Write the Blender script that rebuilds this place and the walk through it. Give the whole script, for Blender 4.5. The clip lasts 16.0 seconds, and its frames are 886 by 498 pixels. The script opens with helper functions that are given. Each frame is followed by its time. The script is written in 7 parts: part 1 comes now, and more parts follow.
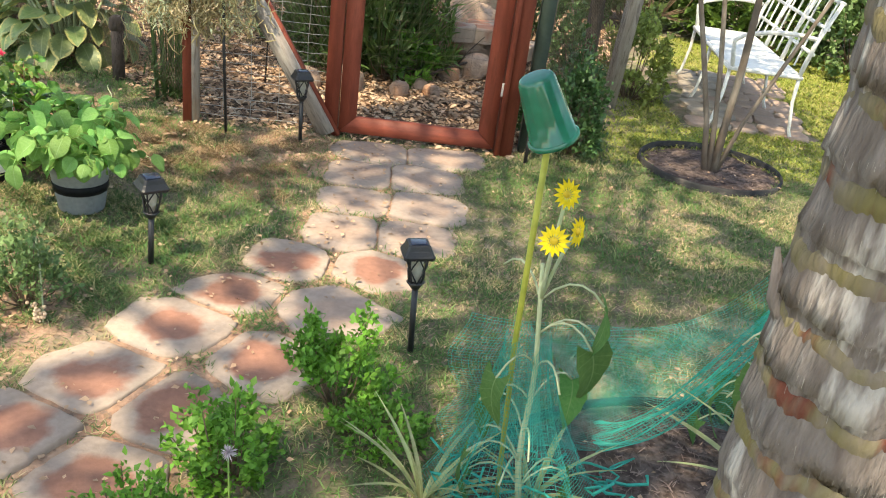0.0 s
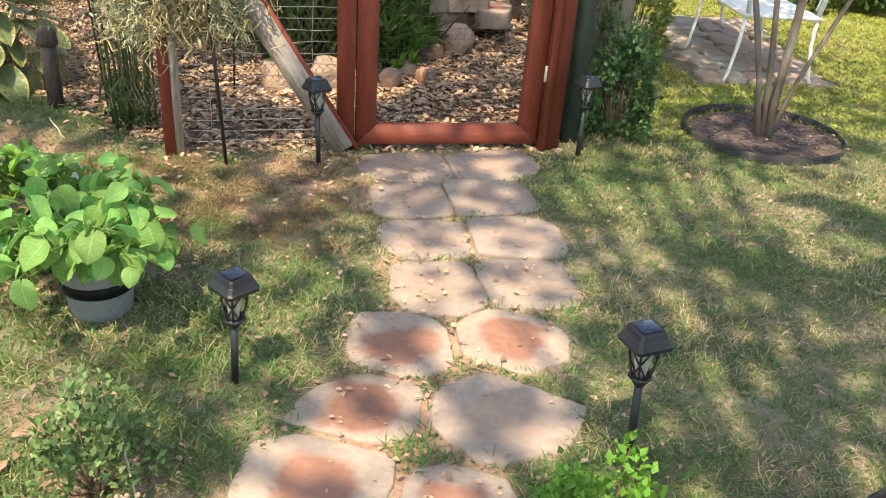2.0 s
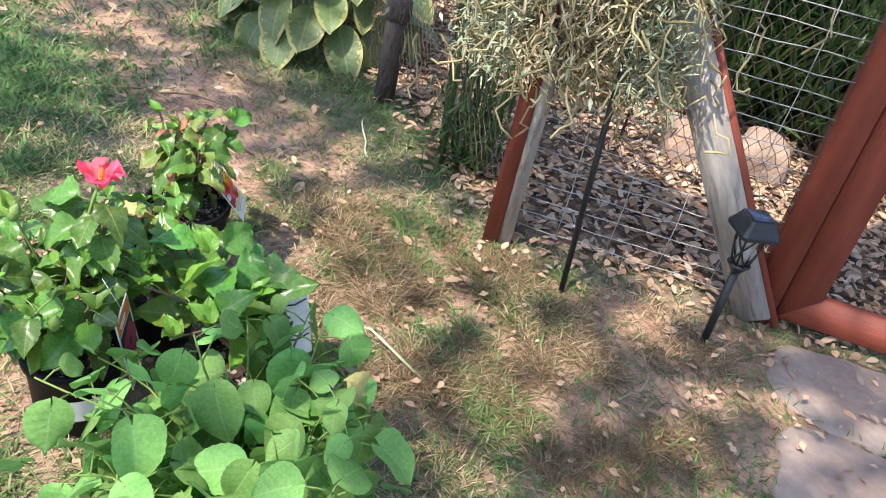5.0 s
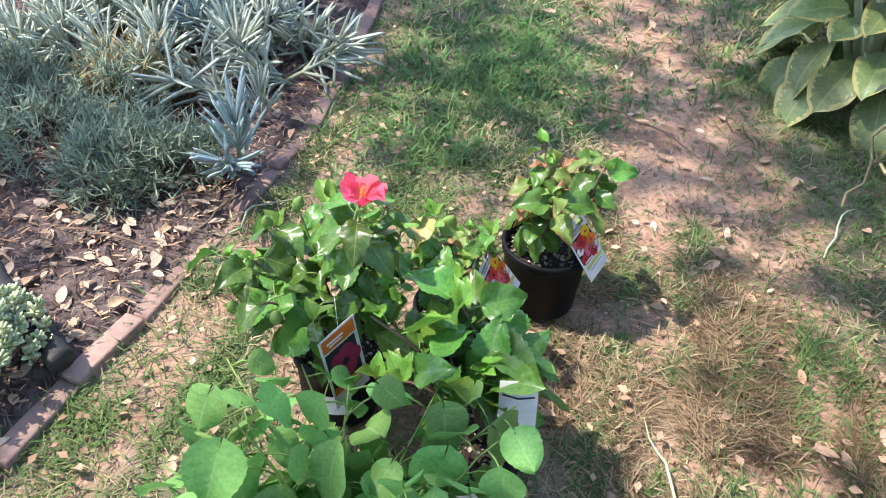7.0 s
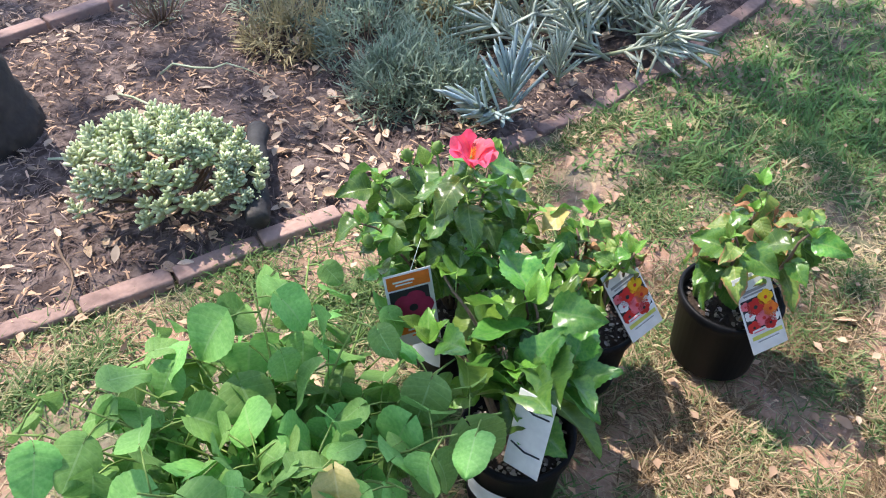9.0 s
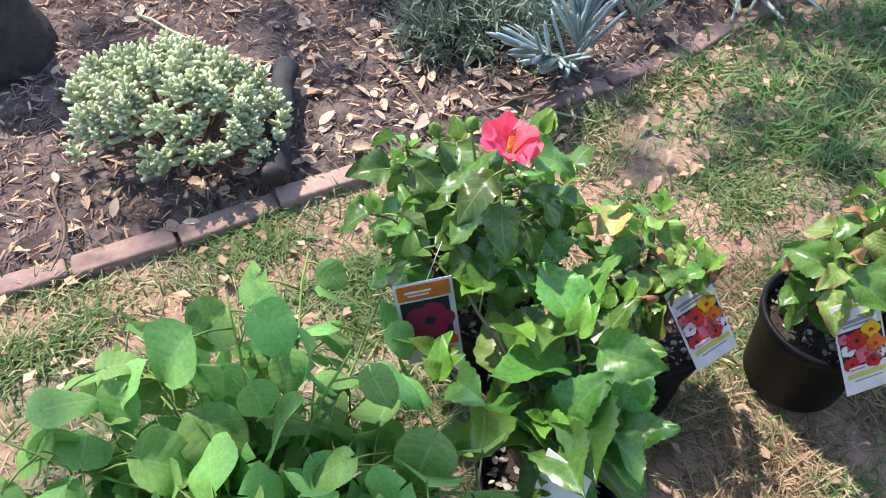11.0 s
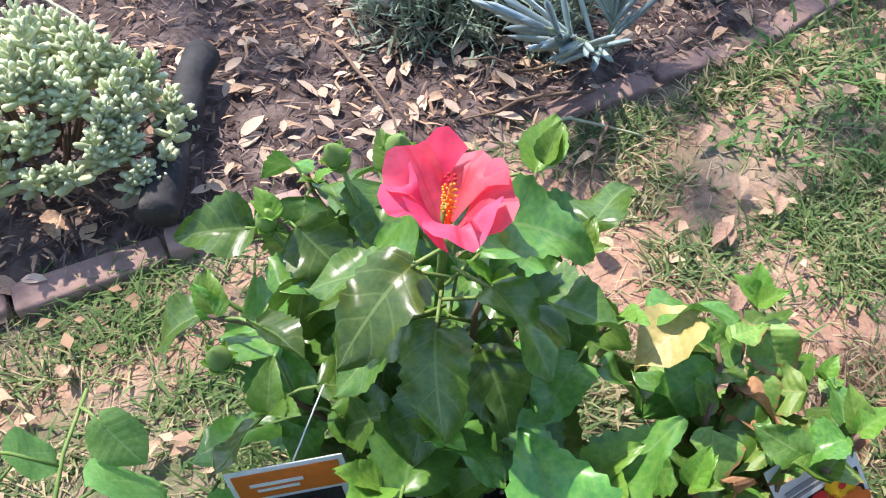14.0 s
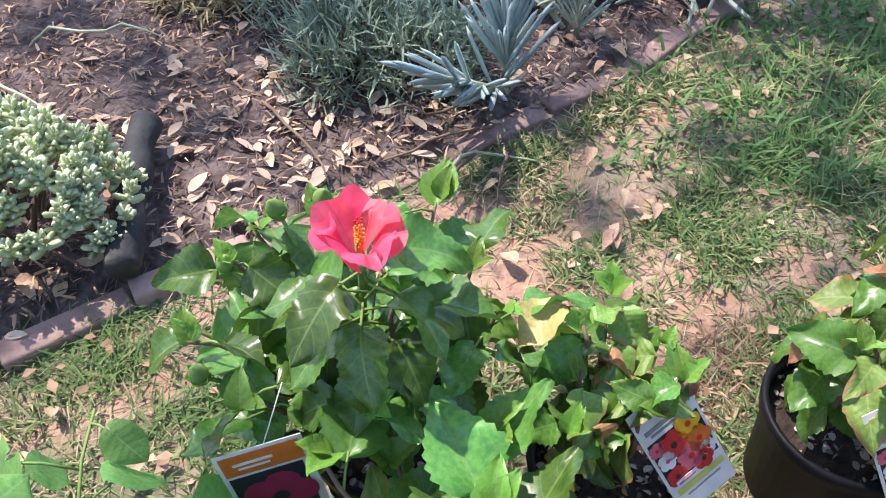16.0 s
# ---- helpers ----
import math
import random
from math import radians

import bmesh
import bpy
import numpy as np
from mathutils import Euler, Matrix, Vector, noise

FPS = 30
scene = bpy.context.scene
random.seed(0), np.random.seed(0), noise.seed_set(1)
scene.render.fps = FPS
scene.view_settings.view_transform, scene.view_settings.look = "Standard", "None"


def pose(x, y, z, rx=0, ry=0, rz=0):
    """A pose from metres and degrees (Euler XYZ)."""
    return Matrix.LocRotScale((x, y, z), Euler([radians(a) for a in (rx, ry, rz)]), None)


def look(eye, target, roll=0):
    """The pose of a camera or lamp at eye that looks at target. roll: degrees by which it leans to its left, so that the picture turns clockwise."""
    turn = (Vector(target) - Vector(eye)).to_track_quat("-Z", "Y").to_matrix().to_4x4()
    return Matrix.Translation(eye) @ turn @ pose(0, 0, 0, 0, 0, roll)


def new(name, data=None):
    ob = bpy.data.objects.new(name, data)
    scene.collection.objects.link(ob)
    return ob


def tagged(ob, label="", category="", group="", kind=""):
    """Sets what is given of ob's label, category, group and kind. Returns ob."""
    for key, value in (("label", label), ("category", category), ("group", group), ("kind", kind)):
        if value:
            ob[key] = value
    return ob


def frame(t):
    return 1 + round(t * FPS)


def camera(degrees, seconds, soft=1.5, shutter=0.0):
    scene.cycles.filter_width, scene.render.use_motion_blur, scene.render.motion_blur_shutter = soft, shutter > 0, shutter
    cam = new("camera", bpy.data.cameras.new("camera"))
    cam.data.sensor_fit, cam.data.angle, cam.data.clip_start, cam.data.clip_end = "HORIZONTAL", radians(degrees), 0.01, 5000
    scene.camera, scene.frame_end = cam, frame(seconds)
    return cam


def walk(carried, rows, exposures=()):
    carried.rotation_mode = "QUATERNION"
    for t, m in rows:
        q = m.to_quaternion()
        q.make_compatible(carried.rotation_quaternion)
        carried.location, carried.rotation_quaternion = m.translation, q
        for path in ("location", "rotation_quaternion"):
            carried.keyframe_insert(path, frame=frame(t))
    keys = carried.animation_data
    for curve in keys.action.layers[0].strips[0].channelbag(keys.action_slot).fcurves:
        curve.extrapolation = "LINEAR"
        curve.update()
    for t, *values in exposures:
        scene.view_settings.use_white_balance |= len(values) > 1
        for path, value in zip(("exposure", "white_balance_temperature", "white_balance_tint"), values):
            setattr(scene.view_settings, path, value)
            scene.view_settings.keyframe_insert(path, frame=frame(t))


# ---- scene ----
cam = camera(55.9, 16.0, soft=1.1)
METRES, EYE, TILT, LEAN, TURN = 5.2, 1.5, -25.6, -7.0, 0.0
ROWS = [
    (0.0, 0.0, 0.0, 0.0, -0.0, 0.0, 0.0),
    (0.5, -0.0248, 0.0407, 0.024, -3.35, 0.19, 3.41),
    (1.0, -0.0689, 0.0706, 0.0358, -6.13, -0.61, 5.85),
    (1.5, -0.1215, 0.0988, 0.0537, -9.78, -2.97, 7.31),
    (2.0, -0.1514, 0.1464, 0.0771, -8.45, -4.11, 7.26),
    (2.5, -0.1701, 0.189, 0.0993, -5.77, -4.03, 5.61),
    (3.0, -0.1932, 0.242, 0.1179, -4.59, -4.01, 3.64),
    (5.5, -0.1775, 0.467, 0.2012, 26.73, -11.58, -16.02),
    (6.0, -0.1605, 0.4995, 0.2172, 41.14, -15.8, -19.18),
    (6.5, -0.1411, 0.5083, 0.2241, 51.75, -18.36, -19.81),
    (7.0, -0.1466, 0.5235, 0.227, 59.94, -20.85, -22.89),
    (7.5, -0.1641, 0.5593, 0.2385, 70.05, -26.37, -28.54),
    (8.0, -0.17, 0.5855, 0.2482, 81.99, -32.63, -29.79),
    (8.5, -0.148, 0.6016, 0.2589, 92.63, -36.51, -28.12),
    (9.0, -0.1342, 0.6073, 0.2631, 98.45, -39.27, -28.51),
    (11.5, -0.2088, 0.6186, 0.251, 105.68, -50.01, -27.54),
    (12.0, -0.223, 0.6294, 0.2471, 106.28, -50.72, -27.39),
    (12.5, -0.2338, 0.6418, 0.243, 106.85, -50.87, -27.02),
    (13.0, -0.2529, 0.6446, 0.223, 107.22, -50.51, -26.68),
    (13.5, -0.2716, 0.6438, 0.2095, 107.48, -50.03, -26.44),
    (14.0, -0.2824, 0.638, 0.2067, 107.48, -49.69, -26.4),
    (14.5, -0.2858, 0.6379, 0.205, 107.02, -49.16, -26.48),
    (15.0, -0.2826, 0.6361, 0.2113, 105.8, -48.17, -26.45),
    (15.5, -0.272, 0.6388, 0.22, 103.46, -46.72, -26.11),
    (16.0, -0.2572, 0.6379, 0.2322, 100.26, -44.75, -25.45),
]
walk(cam, [(t, pose(0, 0, EYE, TILT, LEAN, TURN) @ pose(METRES * x, METRES * y, METRES * z, 90 + pitch, roll, yaw)) for t, x, y, z, yaw, pitch, roll in ROWS],
     exposures=[(0.0, 1.40, 8100, 6), (3.2, 1.40, 7900, 11), (5.5, 1.42, 6350, 14), (9.0, 1.40, 6400, 15), (16.0, 1.35, 6250, 18)])

# ---- light: a high sun through the garden trees, and the sky ----
world = bpy.data.worlds.new("sky")
scene.world = world
world.use_nodes = True
wn = world.node_tree.nodes
sky = wn.new("ShaderNodeTexSky")
sky.sky_type, sky.sun_disc = "NISHITA", False
sky.sun_elevation, sky.sun_rotation = radians(60), radians(211)
world.node_tree.links.new(sky.outputs[0], wn["Background"].inputs[0])
wn["Background"].inputs[1].default_value = 0.15
SUN_WAY = Vector((0.30, 0.50, -1.0)).normalized()
sun = new("sun", bpy.data.lights.new("sun", "SUN"))
sun.data.energy, sun.data.angle, sun.data.color = 2.9, radians(0.55), (1.0, 0.93, 0.82)
sun.matrix_world = look(-SUN_WAY * 30, (0, 0, 0))


# ---- materials ----
def material(name, a, b, scale=8.0, rough=0.8, bump=0.3, fine=60.0, spread=0.12, metal=0.0, c=None, c_scale=3.0, c_at=0.55,
             thin=0.0, pieces="object", coords="Object", gloss=0.3, stretch=(1, 1, 1), height=0.01):
    """A surface: a and b mixed by a broad noise, c as stains over them, fine grain, relief, and a spread of lightness from piece to piece."""
    m = bpy.data.materials.new(name)
    m.use_nodes = True
    nt = m.node_tree
    n, link = nt.nodes, nt.links.new
    bsdf = n["Principled BSDF"]
    tex = n.new("ShaderNodeTexCoord")
    info = n.new("ShaderNodeObjectInfo")
    geo = n.new("ShaderNodeNewGeometry")
    rnd = info.outputs["Random"] if pieces == "object" else geo.outputs["Random Per Island"]
    mp = n.new("ShaderNodeMapping")
    mp.inputs["Scale"].default_value = stretch
    link(tex.outputs[coords], mp.inputs["Vector"])
    if pieces == "object" and coords == "Object":
        shift = n.new("ShaderNodeMath")
        shift.operation = "MULTIPLY"
        shift.inputs[1].default_value = 37.0
        link(rnd, shift.inputs[0])
        link(shift.outputs[0], mp.inputs["Location"])

    def noisy(s, detail=4.0):
        t = n.new("ShaderNodeTexNoise")
        t.inputs["Scale"].default_value, t.inputs["Detail"].default_value = s, detail
        link(mp.outputs[0], t.inputs["Vector"])
        return t.outputs["Fac"]

    def ramp(x, lo, hi):
        r = n.new("ShaderNodeMapRange")
        r.inputs["From Min"].default_value, r.inputs["From Max"].default_value = lo, hi
        link(x, r.inputs["Value"])
        return r.outputs[0]

    def mix(f, x, y):
        k = n.new("ShaderNodeMix")
        k.data_type = "RGBA"
        link(f, k.inputs["Factor"])
        for v, s in ((x, k.inputs[6]), (y, k.inputs[7])):
            if isinstance(v, tuple):
                s.default_value = (*v, 1)
            else:
                link(v, s)
        return k.outputs[2]

    col = mix(ramp(noisy(scale), 0.35, 0.65), a, b)
    if c:
        col = mix(ramp(noisy(c_scale), c_at, c_at + 0.12), col, c)
    grain = noisy(fine, 3.0)
    hsv = n.new("ShaderNodeHueSaturation")
    link(col, hsv.inputs["Color"])
    add = n.new("ShaderNodeMath")
    add.operation = "MULTIPLY_ADD"
    add.inputs[1].default_value, add.inputs[2].default_value = 0.5, 0.75
    link(grain, add.inputs[0])
    add2 = n.new("ShaderNodeMath")
    add2.operation = "MULTIPLY_ADD"
    link(rnd, add2.inputs[0])
    add2.inputs[1].default_value = 2 * spread
    sub = n.new("ShaderNodeMath")
    sub.operation = "SUBTRACT"
    link(add.outputs[0], sub.inputs[0])
    sub.inputs[1].default_value = spread
    link(sub.outputs[0], add2.inputs[2])
    link(add2.outputs[0], hsv.inputs["Value"])
    link(hsv.outputs[0], bsdf.inputs["Base Color"])
    bsdf.inputs["Roughness"].default_value = rough
    bsdf.inputs["Metallic"].default_value = metal
    bsdf.inputs["Specular IOR Level"].default_value = gloss
    if bump:
        bp = n.new("ShaderNodeBump")
        bp.inputs["Strength"].default_value, bp.inputs["Distance"].default_value = bump, height
        link(grain, bp.inputs["Height"])
        link(bp.outputs[0], bsdf.inputs["Normal"])
    if thin:
        tr = n.new("ShaderNodeBsdfTranslucent")
        link(hsv.outputs[0], tr.inputs["Color"])
        ms = n.new("ShaderNodeMixShader")
        ms.inputs[0].default_value = thin
        link(bsdf.outputs[0], ms.inputs[1])
        link(tr.outputs[0], ms.inputs[2])
        link(ms.outputs[0], n["Material Output"].inputs["Surface"])
    return m


def leaf_material(name, a, b, rib, rough=0.4, thin=0.25, veins=7.0, spread=0.2, edge=None, gloss=0.5):
    """A blade with a pale midrib and slanted side veins, laid out along its UV map; the lightness varies from leaf to leaf."""
    m = material(name, a, b, scale=14.0, rough=rough, bump=0.0, fine=90.0, spread=spread, thin=thin, gloss=gloss)
    nt = m.node_tree
    n, link = nt.nodes, nt.links.new
    hsv = next(x for x in n if x.type == "HUE_SAT")
    uv = n.new("ShaderNodeUVMap")
    uv.uv_map = "leaf"
    sep = n.new("ShaderNodeSeparateXYZ")
    link(uv.outputs[0], sep.inputs[0])

    def math(op, x, y=None, z=None):
        k = n.new("ShaderNodeMath")
        k.operation = op
        for i, v in enumerate((x, y, z)):
            if v is None:
                continue
            if isinstance(v, (int, float)):
                k.inputs[i].default_value = v
            else:
                link(v, k.inputs[i])
        return k.outputs[0]

    across = math("ABSOLUTE", math("SUBTRACT", sep.outputs[0], 0.5))
    slant = math("MULTIPLY", math("SUBTRACT", sep.outputs[1], math("MULTIPLY", across, 0.5)), veins)
    saw = math("ABSOLUTE", math("SUBTRACT", math("FRACT", slant), 0.5))
    side = math("MULTIPLY", math("LESS_THAN", saw, 0.05), 0.45)
    mid = math("LESS_THAN", across, 0.022)
    lines = math("MAXIMUM", side, mid)
    k = n.new("ShaderNodeMix")
    k.data_type = "RGBA"
    link(math("MULTIPLY", lines, 0.4), k.inputs["Factor"])
    link(hsv.outputs[0], k.inputs[6])
    link(math("MULTIPLY_ADD", next(x for x in n if x.type == "OBJECT_INFO").outputs["Random"], 0.035, 0.478), hsv.inputs["Hue"])
    k.inputs[7].default_value = (*rib, 1)
    out = k.outputs[2]
    if edge:
        e = n.new("ShaderNodeMix")
        e.data_type = "RGBA"
        t = next(x for x in n if x.type == "TEX_NOISE")
        link(math("MULTIPLY", math("GREATER_THAN", math("ADD", math("ADD", across, math("MULTIPLY", sep.outputs[1], 0.3)), math("MULTIPLY", t.outputs["Fac"], 0.5)), 0.83), 0.85), e.inputs["Factor"])
        link(out, e.inputs[6])
        e.inputs[7].default_value = (*edge, 1)
        out = e.outputs[2]
    link(out, n["Principled BSDF"].inputs["Base Color"])
    for x in n:
        if x.type == "BSDF_TRANSLUCENT":
            link(out, x.inputs["Color"])
    bp = n.new("ShaderNodeBump")
    bp.inputs["Strength"].default_value, bp.inputs["Distance"].default_value = 0.3, 0.002
    puff = math("SUBTRACT", saw, math("MULTIPLY", mid, 0.4))
    link(puff, bp.inputs["Height"])
    link(bp.outputs[0], n["Principled BSDF"].inputs["Normal"])
    return m


def ground_material():
    """Lawn soil, bare reddish earth, dark wood mulch and leaf-strewn woodland floor, blended by the mesh's zone colours with ragged borders."""
    m = bpy.data.materials.new("ground")
    m.use_nodes = True
    nt = m.node_tree
    n, link = nt.nodes, nt.links.new
    bsdf = n["Principled BSDF"]
    tex = n.new("ShaderNodeTexCoord")

    def noisy(s, detail=5.0):
        t = n.new("ShaderNodeTexNoise")
        t.inputs["Scale"].default_value, t.inputs["Detail"].default_value = s, detail
        link(tex.outputs["Object"], t.inputs["Vector"])
        return t.outputs["Fac"]

    def ramp(x, lo, hi):
        r = n.new("ShaderNodeMapRange")
        r.inputs["From Min"].default_value, r.inputs["From Max"].default_value = lo, hi
        link(x, r.inputs["Value"])
        return r.outputs[0]

    def mix(f, x, y):
        k = n.new("ShaderNodeMix")
        k.data_type = "RGBA"
        link(f, k.inputs["Factor"])
        for v, s in ((x, k.inputs[6]), (y, k.inputs[7])):
            if isinstance(v, tuple):
                s.default_value = (*v, 1)
            else:
                link(v, s)
        return k.outputs[2]

    att = n.new("ShaderNodeVertexColor")
    att.layer_name = "zone"
    sep = n.new("ShaderNodeSeparateColor")
    link(att.outputs[0], sep.inputs[0])

    def zone(ch):
        add = n.new("ShaderNodeMath")
        add.operation = "MULTIPLY_ADD"
        link(noisy(9.0), add.inputs[0])
        add.inputs[1].default_value = 0.9
        link(sep.outputs[ch], add.inputs[2])
        return ramp(add.outputs[0], 0.80, 1.10)

    broad, fine = noisy(1.7), noisy(55.0)
    lawn = mix(ramp(broad, 0.4, 0.6), (0.20, 0.155, 0.115), (0.30, 0.24, 0.175))
    lawn = mix(ramp(noisy(12.0), 0.42, 0.58), lawn, (0.15, 0.15, 0.085))
    dirt = mix(ramp(noisy(5.0), 0.35, 0.65), (0.34, 0.20, 0.135), (0.44, 0.285, 0.20))
    dirt = mix(ramp(noisy(26.0), 0.58, 0.66), dirt, (0.22, 0.155, 0.12))
    mulch = mix(ramp(noisy(30.0), 0.4, 0.6), (0.07, 0.05, 0.044), (0.16, 0.122, 0.108))
    wood = mix(ramp(noisy(16.0), 0.4, 0.62), (0.075, 0.052, 0.038), (0.24, 0.155, 0.105))
    col = mix(zone(0), lawn, dirt)
    col = mix(zone(1), col, mulch)
    col = mix(zone(2), col, wood)
    hsv = n.new("ShaderNodeHueSaturation")
    link(col, hsv.inputs["Color"])
    v = n.new("ShaderNodeMath")
    v.operation = "MULTIPLY_ADD"
    link(fine, v.inputs[0])
    v.inputs[1].default_value, v.inputs[2].default_value = 0.9, 0.55
    link(v.outputs[0], hsv.inputs["Value"])
    link(hsv.outputs[0], bsdf.inputs["Base Color"])
    bsdf.inputs["Roughness"].default_value = 0.95
    bsdf.inputs["Specular IOR Level"].default_value = 0.15
    bp = n.new("ShaderNodeBump")
    bp.inputs["Strength"].default_value, bp.inputs["Distance"].default_value = 0.8, 0.012
    link(fine, bp.inputs["Height"])
    link(bp.outputs[0], bsdf.inputs["Normal"])
    return m


def grass_material(name, green, dark, straw, amount=0.5):
    """Blades from green to straw: the straw comes in patches of the lawn and at random from blade to blade."""
    m = bpy.data.materials.new(name)
    m.use_nodes = True
    nt = m.node_tree
    n, link = nt.nodes, nt.links.new
    bsdf = n["Principled BSDF"]
    tex, geo = n.new("ShaderNodeTexCoord"), n.new("ShaderNodeNewGeometry")
    t = n.new("ShaderNodeTexNoise")
    t.inputs["Scale"].default_value, t.inputs["Detail"].default_value = 1.9, 4.0
    link(tex.outputs["Object"], t.inputs["Vector"])
    a = n.new("ShaderNodeMath")
    a.operation = "MULTIPLY_ADD"
    link(geo.outputs["Random Per Island"], a.inputs[0])
    a.inputs[1].default_value = 0.45
    link(t.outputs["Fac"], a.inputs[2])
    r = n.new("ShaderNodeMapRange")
    r.inputs["From Min"].default_value, r.inputs["From Max"].default_value = 1.05 - amount * 0.6, 1.22 - amount * 0.6
    link(a.outputs[0], r.inputs["Value"])
    k0 = n.new("ShaderNodeMix")
    k0.data_type = "RGBA"
    link(geo.outputs["Random Per Island"], k0.inputs["Factor"])
    k0.inputs[6].default_value, k0.inputs[7].default_value = (*dark, 1), (*green, 1)
    k = n.new("ShaderNodeMix")
    k.data_type = "RGBA"
    link(r.outputs[0], k.inputs["Factor"])
    link(k0.outputs[2], k.inputs[6])
    k.inputs[7].default_value = (*straw, 1)
    link(k.outputs[2], bsdf.inputs["Base Color"])
    bsdf.inputs["Roughness"].default_value = 0.6
    bsdf.inputs["Specular IOR Level"].default_value = 0.25
    tr = n.new("ShaderNodeBsdfTranslucent")
    link(k.outputs[2], tr.inputs["Color"])
    ms = n.new("ShaderNodeMixShader")
    ms.inputs[0].default_value = 0.3
    link(bsdf.outputs[0], ms.inputs[1])
    link(tr.outputs[0], ms.inputs[2])
    link(ms.outputs[0], n["Material Output"].inputs["Surface"])
    return m


def flagstone_material(name, pale, grey, red, core):
    """Sandstone: a pale rim, and a worn reddish core of uneven outline."""
    m = material(name, pale, grey, scale=6.0, rough=0.9, bump=0.5, fine=45.0, spread=0.10, gloss=0.2, height=0.006)
    nt = m.node_tree
    n, link = nt.nodes, nt.links.new
    hsv = next(x for x in n if x.type == "HUE_SAT")
    src = hsv.inputs["Color"].links[0].from_socket
    tex = next(x for x in n if x.type == "TEX_COORD")
    ln = n.new("ShaderNodeVectorMath")
    ln.operation = "LENGTH"
    link(tex.outputs["Object"], ln.inputs[0])
    t = n.new("ShaderNodeTexNoise")
    t.inputs["Scale"].default_value, t.inputs["Detail"].default_value = 8.0, 6.0
    link(next(x for x in n if x.type == "MAPPING").outputs[0], t.inputs["Vector"])
    a = n.new("ShaderNodeMath")
    a.operation = "MULTIPLY_ADD"
    link(t.outputs["Fac"], a.inputs[0])
    a.inputs[1].default_value = 0.17
    link(ln.outputs["Value"], a.inputs[2])
    r = n.new("ShaderNodeMapRange")
    r.inputs["From Min"].default_value, r.inputs["From Max"].default_value = 0.21, 0.175
    r.inputs["To Max"].default_value = core
    link(a.outputs[0], r.inputs["Value"])
    k = n.new("ShaderNodeMix")
    k.data_type = "RGBA"
    link(r.outputs[0], k.inputs["Factor"])
    link(src, k.inputs[6])
    k.inputs[7].default_value = (*red, 1)
    link(k.outputs[2], hsv.inputs["Color"])
    return m


GROUND = ground_material()
GRASS = grass_material("lawn grass", (0.20, 0.30, 0.095), (0.085, 0.145, 0.05), (0.56, 0.45, 0.27), 0.46)
GRASS_LUSH = grass_material("lush grass", (0.18, 0.33, 0.10), (0.08, 0.175, 0.055), (0.50, 0.42, 0.23), 0.38)
# lighter, yellower copy of the lawn grass: sunshine put into the blade colour
GRASS_SUNLIT = grass_material("grass coloured as sunlit", (0.38, 0.42, 0.09), (0.26, 0.32, 0.06), (0.50, 0.45, 0.16), 0.5)
SLAB_RED = flagstone_material("red-cored sandstone", (0.42, 0.33, 0.265), (0.34, 0.265, 0.215), (0.31, 0.145, 0.10), 0.9)
SLAB_PALE = flagstone_material("pale sandstone", (0.40, 0.31, 0.25), (0.32, 0.25, 0.21), (0.38, 0.255, 0.19), 0.5)
SLAB_GREY = material("grey paving stone", (0.42, 0.36, 0.29), (0.26, 0.22, 0.18), 5, 0.9, 0.4, 40)
RED_WOOD = material("red-stained wood", (0.27, 0.066, 0.040), (0.20, 0.048, 0.030), 5, 0.55, 0.25, 40, c=(0.20, 0.05, 0.03), c_scale=7, stretch=(6, 6, 1), height=0.004)
GREY_WOOD = material("weathered grey wood", (0.46, 0.41, 0.36), (0.33, 0.28, 0.245), 6, 0.85, 0.4, 50, c=(0.24, 0.20, 0.17), c_scale=9, stretch=(7, 7, 1), height=0.004)
DARK_WOOD = material("dark bark", (0.13, 0.10, 0.085), (0.075, 0.06, 0.05), 9, 0.9, 0.8, 40, stretch=(2, 2, 0.8), height=0.02)
DARK_FOOT = material("dark weathered foot", (0.045, 0.036, 0.031), (0.028, 0.023, 0.02), 9, 0.75, 0.5, 40, c=(0.075, 0.058, 0.048), c_scale=8, height=0.01)
GREEN_PAINT = material("dark green paint", (0.035, 0.055, 0.045), (0.05, 0.07, 0.06), 6, 0.5, 0.15, 50)
BRICK = material("old clay brick", (0.37, 0.245, 0.20), (0.27, 0.18, 0.15), 12, 0.92, 0.5, 70, spread=0.14, c=(0.20, 0.13, 0.11), c_scale=9, height=0.006)
CONCRETE = material("pale concrete", (0.32, 0.335, 0.345), (0.25, 0.265, 0.275), 4, 0.9, 0.25, 60, c=(0.24, 0.24, 0.24), c_scale=2)
BLACK_PLASTIC = material("black nursery plastic", (0.007, 0.0075, 0.009), (0.012, 0.0125, 0.014), 9, 0.45, 0.1, 90, c=(0.017, 0.017, 0.017), c_scale=12, c_at=0.64, gloss=0.10)
BLACK_METAL = material("black metal", (0.012, 0.013, 0.015), (0.022, 0.022, 0.024), 14, 0.45, 0.1, 120, gloss=0.5)
SOLAR = material("solar cell", (0.015, 0.02, 0.045), (0.03, 0.04, 0.07), 60, 0.15, 0.0, 120, gloss=0.8)
FROST = material("frosted plastic", (0.62, 0.60, 0.52), (0.55, 0.53, 0.47), 10, 0.5, 0.05, 60, thin=0.4)
GREY_POT = material("grey plastic", (0.32, 0.345, 0.37), (0.27, 0.29, 0.315), 8, 0.5, 0.08, 60, c=(0.22, 0.21, 0.19), c_scale=6, c_at=0.62)
